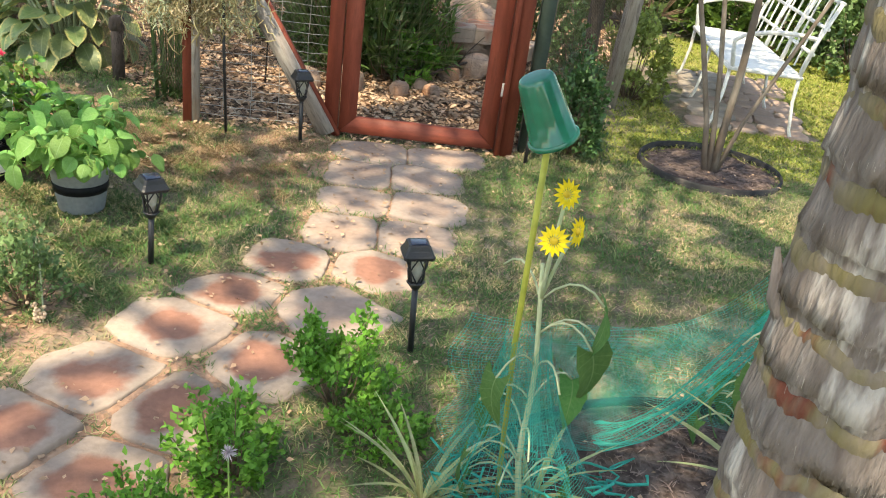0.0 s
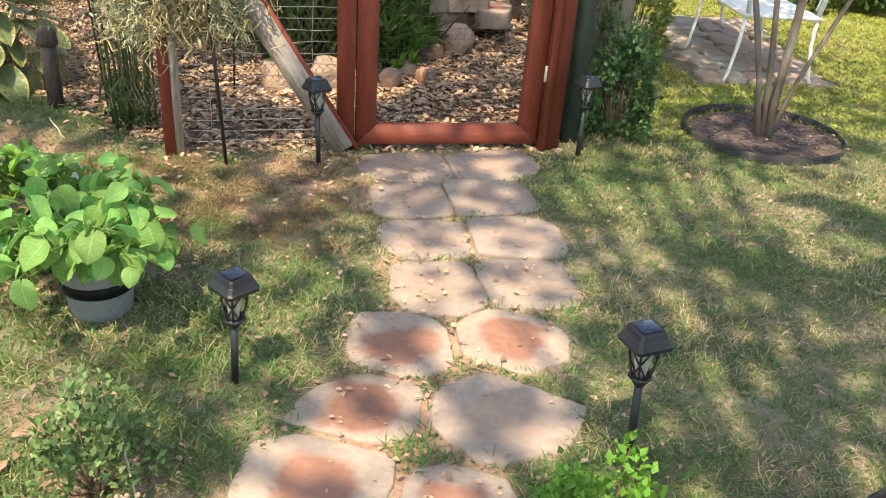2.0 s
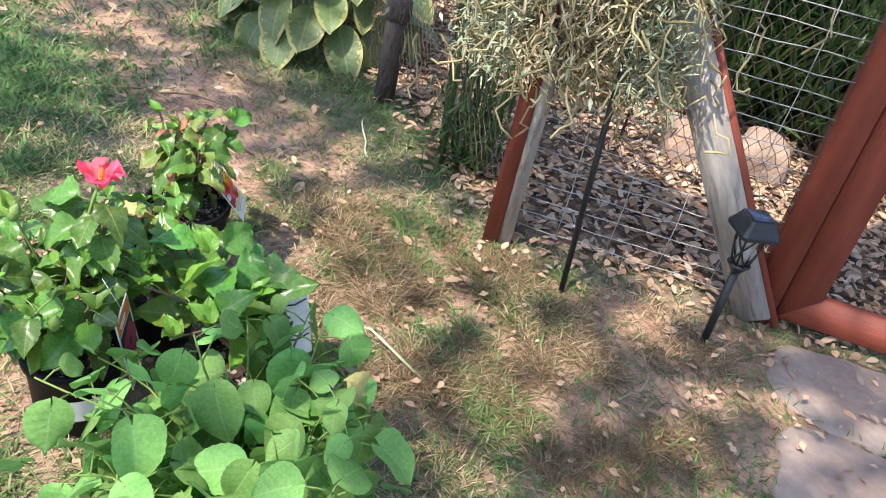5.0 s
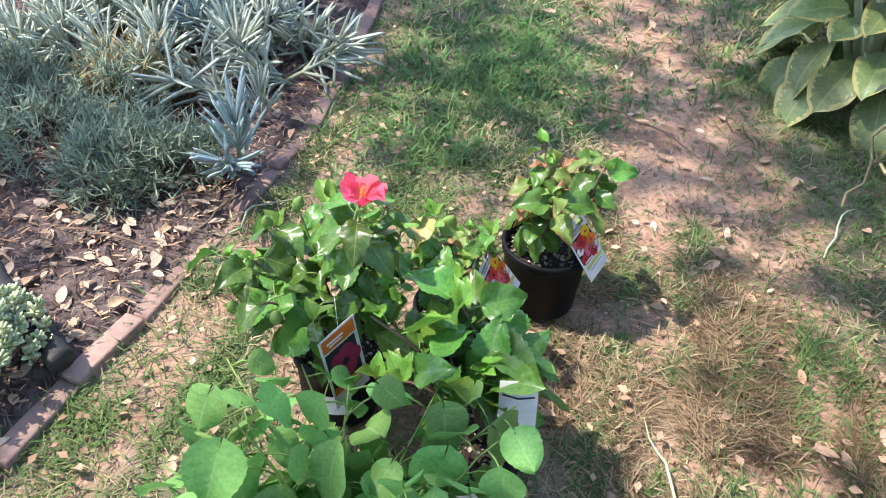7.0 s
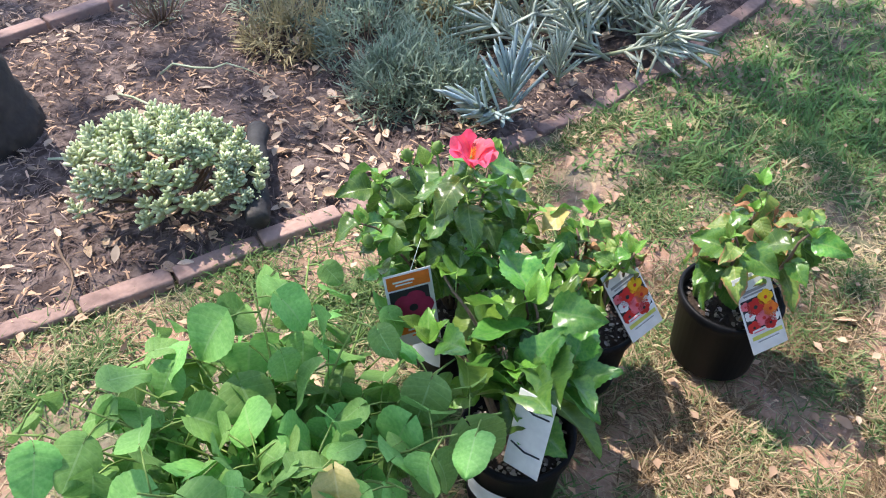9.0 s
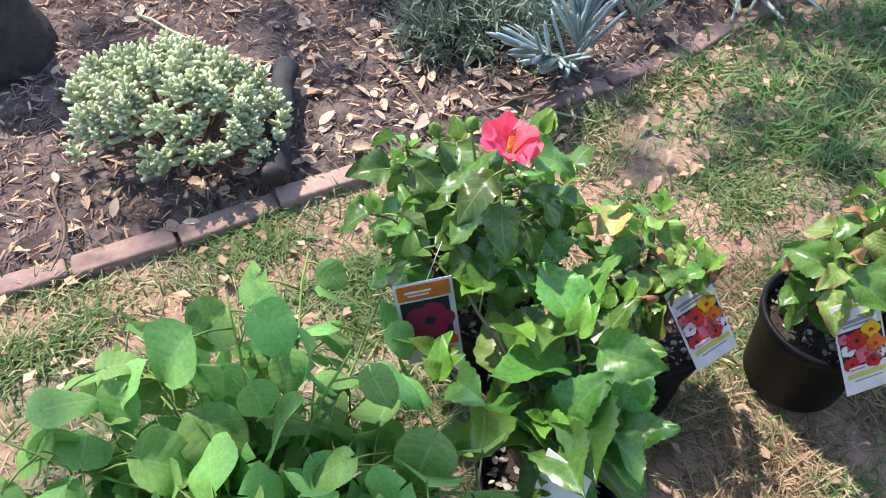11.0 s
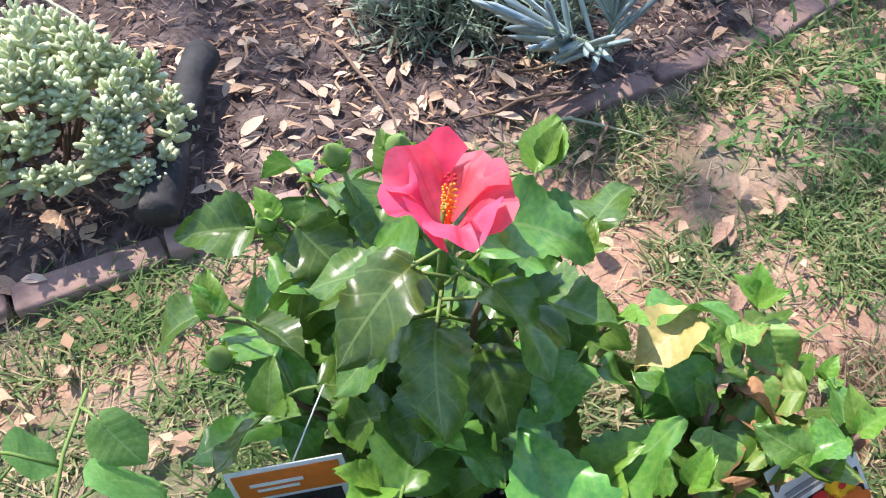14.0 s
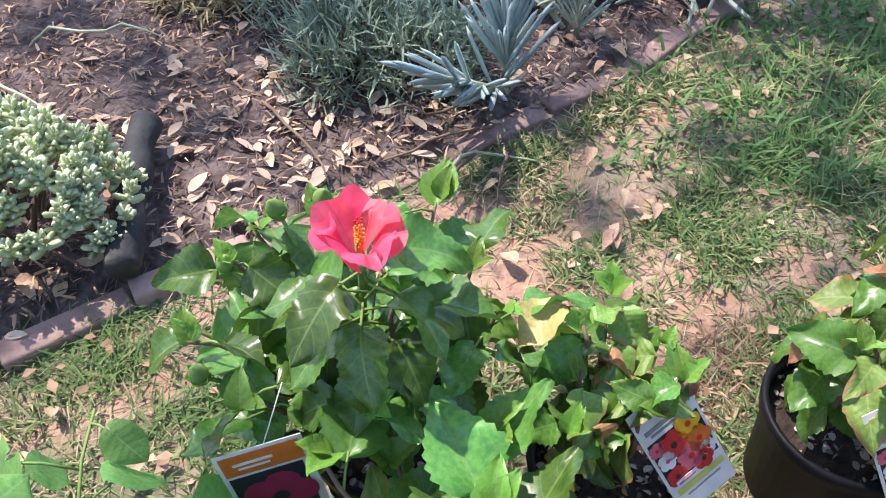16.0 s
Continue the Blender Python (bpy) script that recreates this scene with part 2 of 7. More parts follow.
SOIL = material("potting soil", (0.028, 0.019, 0.014), (0.06, 0.042, 0.031), 40, 0.95, 0.9, 120, c=(0.40, 0.36, 0.31), c_scale=75, c_at=0.66, height=0.01)
WIRE = material("galvanised wire", (0.55, 0.54, 0.50), (0.45, 0.43, 0.39), 20, 0.5, 0.0, 60, metal=0.2)
RUST_WIRE = material("dull dark wire", (0.14, 0.11, 0.085), (0.20, 0.15, 0.11), 20, 0.7, 0.0, 60, metal=0.3)
ROCK = material("pale garden rock", (0.46, 0.33, 0.25), (0.30, 0.215, 0.165), 5, 0.92, 0.8, 30, c=(0.42, 0.23, 0.14), c_scale=4, height=0.02)
WHITE_METAL = material("white painted iron", (0.80, 0.79, 0.75), (0.74, 0.73, 0.69), 8, 0.45, 0.05, 60)
BARK_PALE = material("smooth grey bark", (0.22, 0.175, 0.14), (0.15, 0.115, 0.09), 8, 0.8, 0.3, 50, c=(0.30, 0.25, 0.20), c_scale=6, stretch=(2, 2, 0.6), height=0.004)
PALM_BARK = material("fibrous palm trunk", (0.25, 0.215, 0.195), (0.15, 0.122, 0.108), 9, 0.92, 0.6, 24, c=(0.44, 0.41, 0.38), c_scale=6, c_at=0.54, stretch=(4.5, 4.5, 0.9), height=0.02)
PALM_SCAR = material("moss-stained palm scar", (0.17, 0.145, 0.06), (0.20, 0.165, 0.13), 7, 0.9, 0.6, 30, c=(0.15, 0.05, 0.032), c_scale=5, stretch=(3, 3, 0.8), height=0.012)
PALM_FIBRE = material("pale frayed palm fibre", (0.42, 0.385, 0.35), (0.24, 0.21, 0.185), 18, 0.95, 0.9, 40, stretch=(6, 6, 0.6), height=0.012, pieces="island", spread=0.35)
NETTING = material("teal garden netting", (0.03, 0.42, 0.34), (0.04, 0.52, 0.43), 6, 0.5, 0.0, 60, thin=0.35)
BUCKET = material("shiny green bucket", (0.012, 0.25, 0.15), (0.015, 0.20, 0.125), 5, 0.10, 0.02, 30, gloss=1.0, thin=0.3)
STAKE_GREEN = material("yellow-green cane", (0.46, 0.46, 0.08), (0.36, 0.39, 0.07), 12, 0.5, 0.1, 60)
TUBE_BLACK = material("black rubber pipe", (0.022, 0.022, 0.024), (0.05, 0.048, 0.046), 14, 0.75, 0.5, 60, c=(0.13, 0.11, 0.095), c_scale=14, c_at=0.6, height=0.006)
PAPER = material("white card", (0.80, 0.79, 0.75), (0.76, 0.75, 0.71), 8, 0.5, 0.0, 40, spread=0.03)


def plain(name, colour, rough=0.5):
    return material(name, colour, tuple(0.86 * v for v in colour), 30, rough, 0.0, 90, spread=0.03)


INK_ORANGE, INK_RED, INK_PINK = plain("orange print", (0.80, 0.19, 0.03)), plain("red print", (0.62, 0.035, 0.03)), plain("pink print", (0.72, 0.16, 0.20))
INK_MAGENTA, INK_DARK, INK_YELLOW = plain("magenta print", (0.36, 0.030, 0.085)), plain("dark print", (0.03, 0.032, 0.035)), plain("yellow print", (0.85, 0.50, 0.02))
INK_LIME, INK_GREY = plain("lime print", (0.62, 0.62, 0.13)), plain("grey print", (0.33, 0.33, 0.33))

HIB_LEAF = leaf_material("glossy hibiscus leaf", (0.062, 0.172, 0.028), (0.118, 0.24, 0.038), (0.26, 0.36, 0.12), 0.31, 0.22, 4.6, 0.46, gloss=0.55)
HIB_DARK = leaf_material("large dark glossy leaf", (0.070, 0.205, 0.036), (0.13, 0.285, 0.05), (0.22, 0.33, 0.13), 0.30, 0.2, 5, 0.42, gloss=0.5)
HIB_YOUNG = leaf_material("young hibiscus leaf", (0.13, 0.29, 0.04), (0.19, 0.36, 0.05), (0.34, 0.46, 0.14), 0.38, 0.3, 5, 0.25)
HIB_TIRED = leaf_material("scorched hibiscus leaf", (0.13, 0.26, 0.05), (0.22, 0.32, 0.06), (0.40, 0.42, 0.16), 0.5, 0.2, 8, 0.25, edge=(0.40, 0.19, 0.09))
HIB_BROWN = leaf_material("withered brown leaf", (0.42, 0.22, 0.115), (0.32, 0.16, 0.08), (0.52, 0.34, 0.20), 0.8, 0.2, 8, 0.25, gloss=0.2)
HIB_YELLOW = leaf_material("yellowed leaf", (0.66, 0.58, 0.20), (0.55, 0.50, 0.15), (0.70, 0.64, 0.36), 0.5, 0.25, 8, 0.1)
HEART_LEAF = leaf_material("soft heart-shaped leaf", (0.165, 0.37, 0.095), (0.23, 0.45, 0.125), (0.38, 0.55, 0.26), 0.6, 0.35, 6, 0.30, gloss=0.3)
PADDLE_LEAF = leaf_material("large paddle leaf", (0.14, 0.215, 0.075), (0.20, 0.27, 0.10), (0.38, 0.40, 0.20), 0.45, 0.2, 7, 0.3, edge=(0.45, 0.40, 0.14))
SPIDER_LEAF = leaf_material("striped pale leaf", (0.42, 0.45, 0.24), (0.34, 0.40, 0.18), (0.62, 0.62, 0.42), 0.5, 0.3, 0.0, 0.2)
SUN_LEAF = leaf_material("rough sunflower leaf", (0.075, 0.19, 0.055), (0.10, 0.225, 0.065), (0.26, 0.36, 0.16), 0.7, 0.3, 6, 0.2, gloss=0.2)
PETAL = leaf_material("hibiscus petal", (0.95, 0.085, 0.115), (0.98, 0.19, 0.22), (0.84, 0.03, 0.05), 0.5, 0.40, 0.0, 0.08, gloss=0.3)
SUN_PETAL = plain("sunflower petal", (0.90, 0.68, 0.02), 0.6)
STEM = material("green stem", (0.14, 0.24, 0.055), (0.20, 0.28, 0.08), 20, 0.6, 0.1, 80)
STEM_PALE = material("pale hairy stem", (0.50, 0.54, 0.36), (0.40, 0.47, 0.28), 20, 0.8, 0.1, 80)
STEM_WOODY = material("brown twig", (0.22, 0.15, 0.10), (0.15, 0.10, 0.07), 20, 0.85, 0.3, 80)
STALK = material("dark green reed", (0.065, 0.135, 0.045), (0.11, 0.17, 0.055), 15, 0.5, 0.1, 60, pieces="island", spread=0.2)


def foliage(name, a, b, thin=0.3, rough=0.5, spread=0.35, gloss=0.35):
    return material(name, a, b, 3.0, rough, 0.0, 40, spread=spread, thin=thin, pieces="island", gloss=gloss)


BOX_LEAF = foliage("small bright leaves", (0.11, 0.28, 0.04), (0.17, 0.37, 0.05))
SHRUB_LEAF = foliage("dull shrub leaves", (0.12, 0.21, 0.07), (0.19, 0.28, 0.11))
GLOSSY_SHRUB = foliage("dark glossy leaves", (0.06, 0.13, 0.045), (0.10, 0.19, 0.06), 0.15, 0.35)
SUNNY_SHRUB = foliage("sunny yellow-green leaves", (0.24, 0.31, 0.08), (0.32, 0.37, 0.10))
HEDGE_LEAF = foliage("hedge leaves", (0.07, 0.135, 0.03), (0.12, 0.20, 0.04))
TREE_LEAF = foliage("tree leaves", (0.06, 0.12, 0.03), (0.09, 0.16, 0.04))
LAVENDER_LEAF = foliage("grey-green needles", (0.21, 0.275, 0.18), (0.29, 0.35, 0.25), 0.15, 0.7)
DRY_NEEDLE = foliage("straw needles", (0.46, 0.38, 0.20), (0.36, 0.30, 0.15), 0.2, 0.7)
CHALK = foliage("blue chalk fingers", (0.33, 0.43, 0.43), (0.42, 0.52, 0.51), 0.1, 0.65, 0.25)
CHALK_PALE = foliage("pale grey-green fingers", (0.44, 0.50, 0.40), (0.56, 0.60, 0.48), 0.1, 0.65, 0.25)
SEDUM_LEAF = foliage("pale stonecrop leaves", (0.60, 0.68, 0.40), (0.70, 0.76, 0.50), 0.2, 0.55, 0.22)
DRY_VINE = foliage("dry vine", (0.74, 0.60, 0.40), (0.58, 0.50, 0.32), 0.2, 0.85)
VINE_LEAF = foliage("dusty grey-green leaves", (0.37, 0.42, 0.27), (0.47, 0.51, 0.34), 0.25, 0.8)
STRAP_LEAF = foliage("long green blades", (0.06, 0.115, 0.035), (0.10, 0.17, 0.05), 0.2, 0.45)
BAMBOO_LEAF = foliage("bright bamboo leaves", (0.10, 0.19, 0.045), (0.16, 0.26, 0.07), 0.3, 0.45)
DEAD_LEAF = foliage("dead leaves", (0.42, 0.265, 0.165), (0.52, 0.36, 0.245), 0.1, 0.85, 0.4, 0.15)
PALE_DEAD = foliage("bleached dead leaves", (0.56, 0.44, 0.33), (0.47, 0.35, 0.25), 0.1, 0.85, 0.25, 0.15)
CHIP = foliage("mulch chips", (0.11, 0.078, 0.07), (0.21, 0.158, 0.14), 0.0, 0.95, 0.55, 0.1)
DRY_THATCH = grass_material("dry thatch", (0.44, 0.34, 0.22), (0.32, 0.24, 0.15), (0.54, 0.43, 0.28), 0.5)
BROWN_GRASS = grass_material("brown dried grass", (0.36, 0.25, 0.14), (0.15, 0.105, 0.06), (0.50, 0.37, 0.23), 0.5)
FALLEN_LEAF = leaf_material("fallen pale leaf", (0.40, 0.26, 0.155), (0.50, 0.36, 0.25), (0.40, 0.26, 0.16), 0.8, 0.1, 6, 0.25, gloss=0.2)
PERLITE = foliage("perlite and bark crumbs", (0.50, 0.45, 0.39), (0.16, 0.105, 0.075), 0.0, 0.9, 0.5, 0.1)


# ---- building blocks ----
rng = np.random.default_rng(7)
R = random.Random(5)


def thing(name, label, category, at=(0, 0, 0), rz=0, group="", kind=""):
    ob = new(name)
    ob.empty_display_size = 0.1
    ob.matrix_world = pose(*at, 0, 0, rz)
    return tagged(ob, label, category, group, kind)


def mesh_of(name, bm, mat, smooth=True):
    me = bpy.data.meshes.new(name)
    bm.normal_update()
    bm.to_mesh(me)
    bm.free()
    me.materials.append(mat)
    for p in me.polygons:
        p.use_smooth = smooth
    return me


def part(name, bm, mat, parent, label="", smooth=True, m=None, kind=""):
    """Links a bmesh, or a ready mesh, as one object under a thing or a part."""
    me = bm if isinstance(bm, bpy.types.Mesh) else mesh_of(name, bm, mat, smooth)
    ob = new(name, me)
    ob.parent = parent
    if m is not None:
        ob.matrix_local = m
    return tagged(ob, label, "", "", kind)


def box(bm, size, m=None, bevel=0.0):
    r = bmesh.ops.create_cube(bm, size=1.0, matrix=(m or Matrix()) @ Matrix.Diagonal((*size, 1)))
    if bevel:
        edges = {e for v in r["verts"] for e in v.link_edges}
        bmesh.ops.bevel(bm, geom=list(edges), offset=bevel, segments=2, affect="EDGES", profile=0.6)
    return bm


def lathe(bm, profile, seg=32, wobble=0.0, close=False):
    rings = []
    for i, (r, z) in enumerate(profile):
        rings.append([bm.verts.new(((r + wobble * noise.noise((math.cos(a) * 2, math.sin(a) * 2, z * 9))) * math.cos(a),
                                    (r + wobble * noise.noise((math.cos(a) * 2, math.sin(a) * 2, z * 9 + 5))) * math.sin(a), z))
                      for a in (2 * math.pi * k / seg for k in range(seg))])
    for lo, hi in zip(rings, rings[1:]):
        for k in range(seg):
            bm.faces.new((lo[k], lo[(k + 1) % seg], hi[(k + 1) % seg], hi[k]))
    if close:
        bm.faces.new(list(reversed(rings[0])))
        bm.faces.new(rings[-1])
    return bm


def tube(bm, pts, radii, seg=6):
    """A round rod along pts, with caps."""
    pts = [Vector(p) for p in pts]
    if isinstance(radii, (int, float)):
        radii = [radii] * len(pts)
    rings = []
    side = None
    for i, p in enumerate(pts):
        way = (pts[min(i + 1, len(pts) - 1)] - pts[max(i - 1, 0)]).normalized()
        if side is None or abs(side.dot(way)) > 0.95:
            side = way.orthogonal().normalized()
        side = (side - way * side.dot(way)).normalized()
        up = way.cross(side)
        rings.append([bm.verts.new(p + radii[i] * (math.cos(a) * side + math.sin(a) * up)) for a in (2 * math.pi * k / seg for k in range(seg))])
    for lo, hi in zip(rings, rings[1:]):
        for k in range(seg):
            bm.faces.new((lo[k], lo[(k + 1) % seg], hi[(k + 1) % seg], hi[k]))
    bm.faces.new(list(reversed(rings[0])))
    bm.faces.new(rings[-1])
    return bm


def bend(a, b, sag=0.0, n=6, wob=0.0, seed=0):
    """Points from a to b along an arc that rises by sag in its middle."""
    a, b = Vector(a), Vector(b)
    out = []
    for i in range(n + 1):
        f = i / n
        p = a.lerp(b, f) + Vector((0, 0, 4 * sag * f * (1 - f)))
        if wob and 0 < i:
            p += wob * Vector(noise.noise_vector((f * 2.3 + seed * 7.1, seed * 3.7, 0.5)))
        out.append(p)
    return out


def blade_mesh(name, mat, length, width, shape, nv=10, nu=3, fold=0.15, curl=0.3, teeth=0.0, lobe=0.0, ripple=0.0, seed=0, saw=0, dish=0.0):
    """One leaf along +Y from the origin, its face up: shape(v) gives the half width, 0 to 1."""
    bm = bmesh.new()
    uvl = bm.loops.layers.uv.new("leaf")
    grid, uv = [], {}
    for j in range(nv + 1):
        v = j / nv
        row = []
        for i in range(-nu, nu + 1):
            u = i / nu
            w = width * shape(v)
            if abs(i) == nu and 0.12 < v < 0.97:
                w *= 1 + teeth * ((v * saw + 0.02) % 1.0 - 0.5) * 2 if saw else 1 + teeth * (1 if j % 2 else -1)
            x = u * w
            y = length * (v - lobe * abs(u) ** 1.5 * (1 - v) ** 2)
            z = fold * abs(x) - curl * length * v * v * 0.6 + ripple * width * math.sin(9 * v + 2 * u + seed) * abs(u) - dish * width * u * u
            vert = bm.verts.new((x, y, z))
            uv[vert] = (0.5 + 0.5 * u, v)
            row.append(vert)
        grid.append(row)
    for lo, hi in zip(grid, grid[1:]):
        for k in range(2 * nu):
            f = bm.faces.new((lo[k], lo[k + 1], hi[k + 1], hi[k]))
            for loop in f.loops:
                loop[uvl].uv = uv[loop.vert]
    return mesh_of(name, bm, mat)


def ovate(v):
    return max(0.02, math.sin(math.pi * min(1, v) ** 0.72) ** 0.85)


def rounded(v, wide_at, tip, blunt):
    """Half width of a blade with a round base, widest at wide_at, tapering to a point."""
    if v < wide_at:
        return max(0.04, math.sqrt(max(0.0, 1 - ((wide_at - v) / wide_at) ** 2)))
    return max(0.02, (1 - ((v - wide_at) / (1 - wide_at)) ** tip) ** blunt)


def broad(v):
    return rounded(v, 0.34, 1.45, 0.85)


def round_heart(v):
    return rounded(v, 0.33, 2.0, 0.8)


def heart(v):
    return max(0.02, (math.sin(math.pi * (0.22 + 0.78 * v) ** 0.9)) ** 0.7 if v < 1 else 0.02)


def paddle(v):
    return max(0.05, min(1.0, math.sin(math.pi * min(1, 0.06 + 0.94 * v) ** 1.15) ** 0.6))


def strap(v):
    return max(0.03, (1 - v ** 2.2) * (0.75 + 0.5 * v))


def soup(name, verts, faces, mat, smooth=False):
    """A mesh from arrays of verts and equal-sided faces, fast."""
    me = bpy.data.meshes.new(name)
    nf, k = faces.shape
    me.vertices.add(len(verts))
    me.vertices.foreach_set("co", verts.astype(np.float32).ravel())
    me.loops.add(nf * k)
    me.loops.foreach_set("vertex_index", faces.astype(np.int32).ravel())
    me.polygons.add(nf)
    me.polygons.foreach_set("loop_start", np.arange(0, nf * k, k, dtype=np.int32))
    if smooth:
        me.polygons.foreach_set("use_smooth", np.ones(nf, dtype=bool))
    me.update(calc_edges=True)
    me.materials.append(mat)
    return me


LEAFLET = (np.array([(0, 0, 0), (0.32, 0.42, 0.10), (0, 1, -0.06), (-0.32, 0.42, 0.10), (0, 0.45, 0.0)], float),
           np.array([(0, 1, 4), (1, 2, 4), (2, 3, 4), (3, 0, 4)]))
OVAL = (np.array([(0, 0, 0), (0.16, 0.18, 0.06), (0.23, 0.45, 0.08), (0.17, 0.75, 0.05), (0, 1, 0.0), (-0.17, 0.75, 0.05), (-0.23, 0.45, 0.08), (-0.16, 0.18, 0.06), (0, 0.3, 0.0), (0, 0.7, 0.0)], float),
        np.array([(0, 1, 8), (1, 2, 8), (2, 9, 8), (2, 3, 9), (3, 4, 9), (4, 5, 9), (5, 6, 9), (6, 8, 9), (6, 7, 8), (7, 0, 8)]))
NEEDLE = (np.array([(-0.05, 0, 0), (0.05, 0, 0), (0.045, 0.6, 0.03), (0, 1, 0), (-0.045, 0.6, 0.03), (0, 0.3, 0.05)], float),
          np.array([(0, 1, 5), (1, 2, 5), (2, 3, 5), (3, 4, 5), (4, 0, 5)]))
FINGER = (np.array([(0.10 * math.cos(a) * r, y, 0.10 * math.sin(a) * r) for y, r in ((0, 0.7), (0.5, 1.0), (0.85, 0.8)) for a in (0, 2.1, 4.2)] + [(0, 1, 0)], float),
          np.array([(0, 1, 4), (0, 4, 3), (1, 2, 5), (1, 5, 4), (2, 0, 3), (2, 3, 5), (3, 4, 7), (3, 7, 6), (4, 5, 8), (4, 8, 7), (5, 3, 6), (5, 6, 8),
                    (6, 7, 9), (7, 8, 9), (8, 6, 9)]))


def scatter(template, at, way, size, spin=None, wide=1.0, up=None):
    """Copies of a small template, each along its own way; returns verts and faces for soup()."""
    tv, tf = template
    n = len(at)
    way = way / np.maximum(np.linalg.norm(way, axis=1, keepdims=True), 1e-6)
    ref = np.tile(np.array([0.0, 0.0, 1.0]), (n, 1)) + rng.normal(0, 0.35, (n, 3)) if up is None else up
    side = np.cross(way, ref)
    side /= np.maximum(np.linalg.norm(side, axis=1, keepdims=True), 1e-6)
    nor = np.cross(side, way)
    s = np.asarray(size).reshape(-1, 1, 1) * np.ones((n, 1, 1))
    v = at[:, None, :] + s * (wide * tv[None, :, 0:1] * side[:, None, :] + tv[None, :, 1:2] * way[:, None, :] + wide * tv[None, :, 2:3] * nor[:, None, :])
    f = tf[None] + (np.arange(n) * len(tv))[:, None, None]
    return v.reshape(-1, 3), f.reshape(-1, tf.shape[1])


def aim(at, way, roll=0.0, scale=1.0):
    """A pose with +Y along way and +Z as near up as may be."""
    y = Vector(way).normalized()
    x = y.cross(Vector((0, 0, 1)))
    x = x.normalized() if x.length > 1e-3 else Vector((1, 0, 0))
    z = x.cross(y)
    m = Matrix((x, y, z)).transposed().to_4x4()
    return Matrix.Translation(at) @ m @ Matrix.Rotation(roll, 4, "Y") @ Matrix.Scale(scale, 4)


# ---- the ground: lawn, bare earth, mulch beds and the woodland floor behind the fence ----
EDGE = [(-0.95, 1.30), (-1.31, 1.93), (-1.66, 2.45), (-1.90, 2.75), (-2.15, 3.04), (-2.55, 3.47), (-2.75, 3.66), (-3.10, 3.92), (-3.45, 4.16), (-4.25, 4.63), (-5.55, 5.2)]
FENCE = [(-6.5, 8.2), (-3.2, 6.4), (-1.85, 5.15), (-1.22, 4.46), (-0.46, 4.52), (0.56, 4.52), (0.68, 4.62), (1.38, 5.85), (2.0, 8.5), (3.0, 12.0)]
BED_AT, BED_R = (0.92, 1.42), 0.76


def polyline_y(line, x):
    xs = np.array([p[0] for p in line])
    ys = np.array([p[1] for p in line])
    o = np.argsort(xs)
    return np.interp(x, xs[o], ys[o])


def soft(d, w):
    return np.clip(0.5 + d / w, 0, 1)


def zones(x, y):
    """Earth, mulch and woodland shares, 0 to 1, at a place of the plan."""
    wood = soft(y - polyline_y(FENCE, x), 0.25) * soft(3.0 - x, 0.3)
    mulch = soft(polyline_y(EDGE, x) * 0 + (-(x) - np.interp(y, [p[1] for p in EDGE], [-p[0] for p in EDGE])), 0.06)
    mulch = mulch * soft(y - 1.35 - 0.1 * x, 0.3) * soft(0.815 * (y - 1.46) + 0.58 * (x + 2.32) + 1.0, 0.3) * soft(x + 5.4, 0.3)
    mulch = np.maximum(mulch, soft(BED_R - np.hypot(x - BED_AT[0], y - BED_AT[1]), 0.1))
    mulch = np.maximum(mulch, soft(0.40 - np.hypot(x - 1.77, y - 4.66), 0.08))
    dirt = soft(0.42 - np.abs(y - (4.28 + 0.25 * np.sin(1.5 * x))), 0.5) * soft(0.75 - np.abs(x + 0.95), 0.6)
    dirt = np.maximum(dirt, soft(0.30 - np.abs((y - 4.45) + 0.62 * (x + 1.9)), 0.5) * soft(-1.15 - x, 0.5) * soft(x + 3.6, 0.8))
    dirt = np.maximum(dirt, 0.75 * soft(0.30 - np.hypot(x + 1.35, y - 2.25) * 0.6, 0.4))
    dirt = np.maximum(dirt, 0.7 * soft(0.35 - np.abs(x - np.interp(y, [1.4, 2.3, 3.0, 4.5], [-0.85, -0.55, -0.2, 0.0])), 0.3) * soft(4.6 - y, 0.3) * soft(y - 1.0, 0.3))
    dirt = np.maximum(dirt, 0.62 * soft(0.28 - np.abs(x + 2.05 - 0.4 * (y - 3.4)), 0.35) * soft(y - 2.6, 0.5) * soft(3.9 - y, 0.5))
    dirt = np.maximum(dirt, 0.85 * np.exp(-((x + 1.95) ** 2 + (y - 3.65) ** 2) / 0.36))
    xe = np.interp(y, [p[1] for p in EDGE], [p[0] for p in EDGE])
    dirt = np.maximum(dirt, 0.62 * soft(0.16 - np.abs(x - xe - 0.16), 0.22) * soft(y - 2.2, 0.4))
    keep = (1 - wood)
    return dirt * keep * (1 - mulch), mulch * keep, wood


def ground_z(x, y):
    """Gentle bumps; the woodland floor rises behind the gate."""
    w = np.clip((y - 5.6) / 4.0, 0, 1) * np.clip((2.0 - x) / 1.0, 0, 1)
    bed = soft(-x - 0.03 - np.interp(y, [p[1] for p in EDGE], [-p[0] for p in EDGE]), 0.05)
    return 0.028 * bed + 0.010 * np.sin(3.1 * x + 1.7 * y) * np.sin(2.3 * y - 1.1 * x) + 0.006 * np.sin(9 * x + 4) * np.sin(8 * y) - 0.012 + 0.35 * w * w


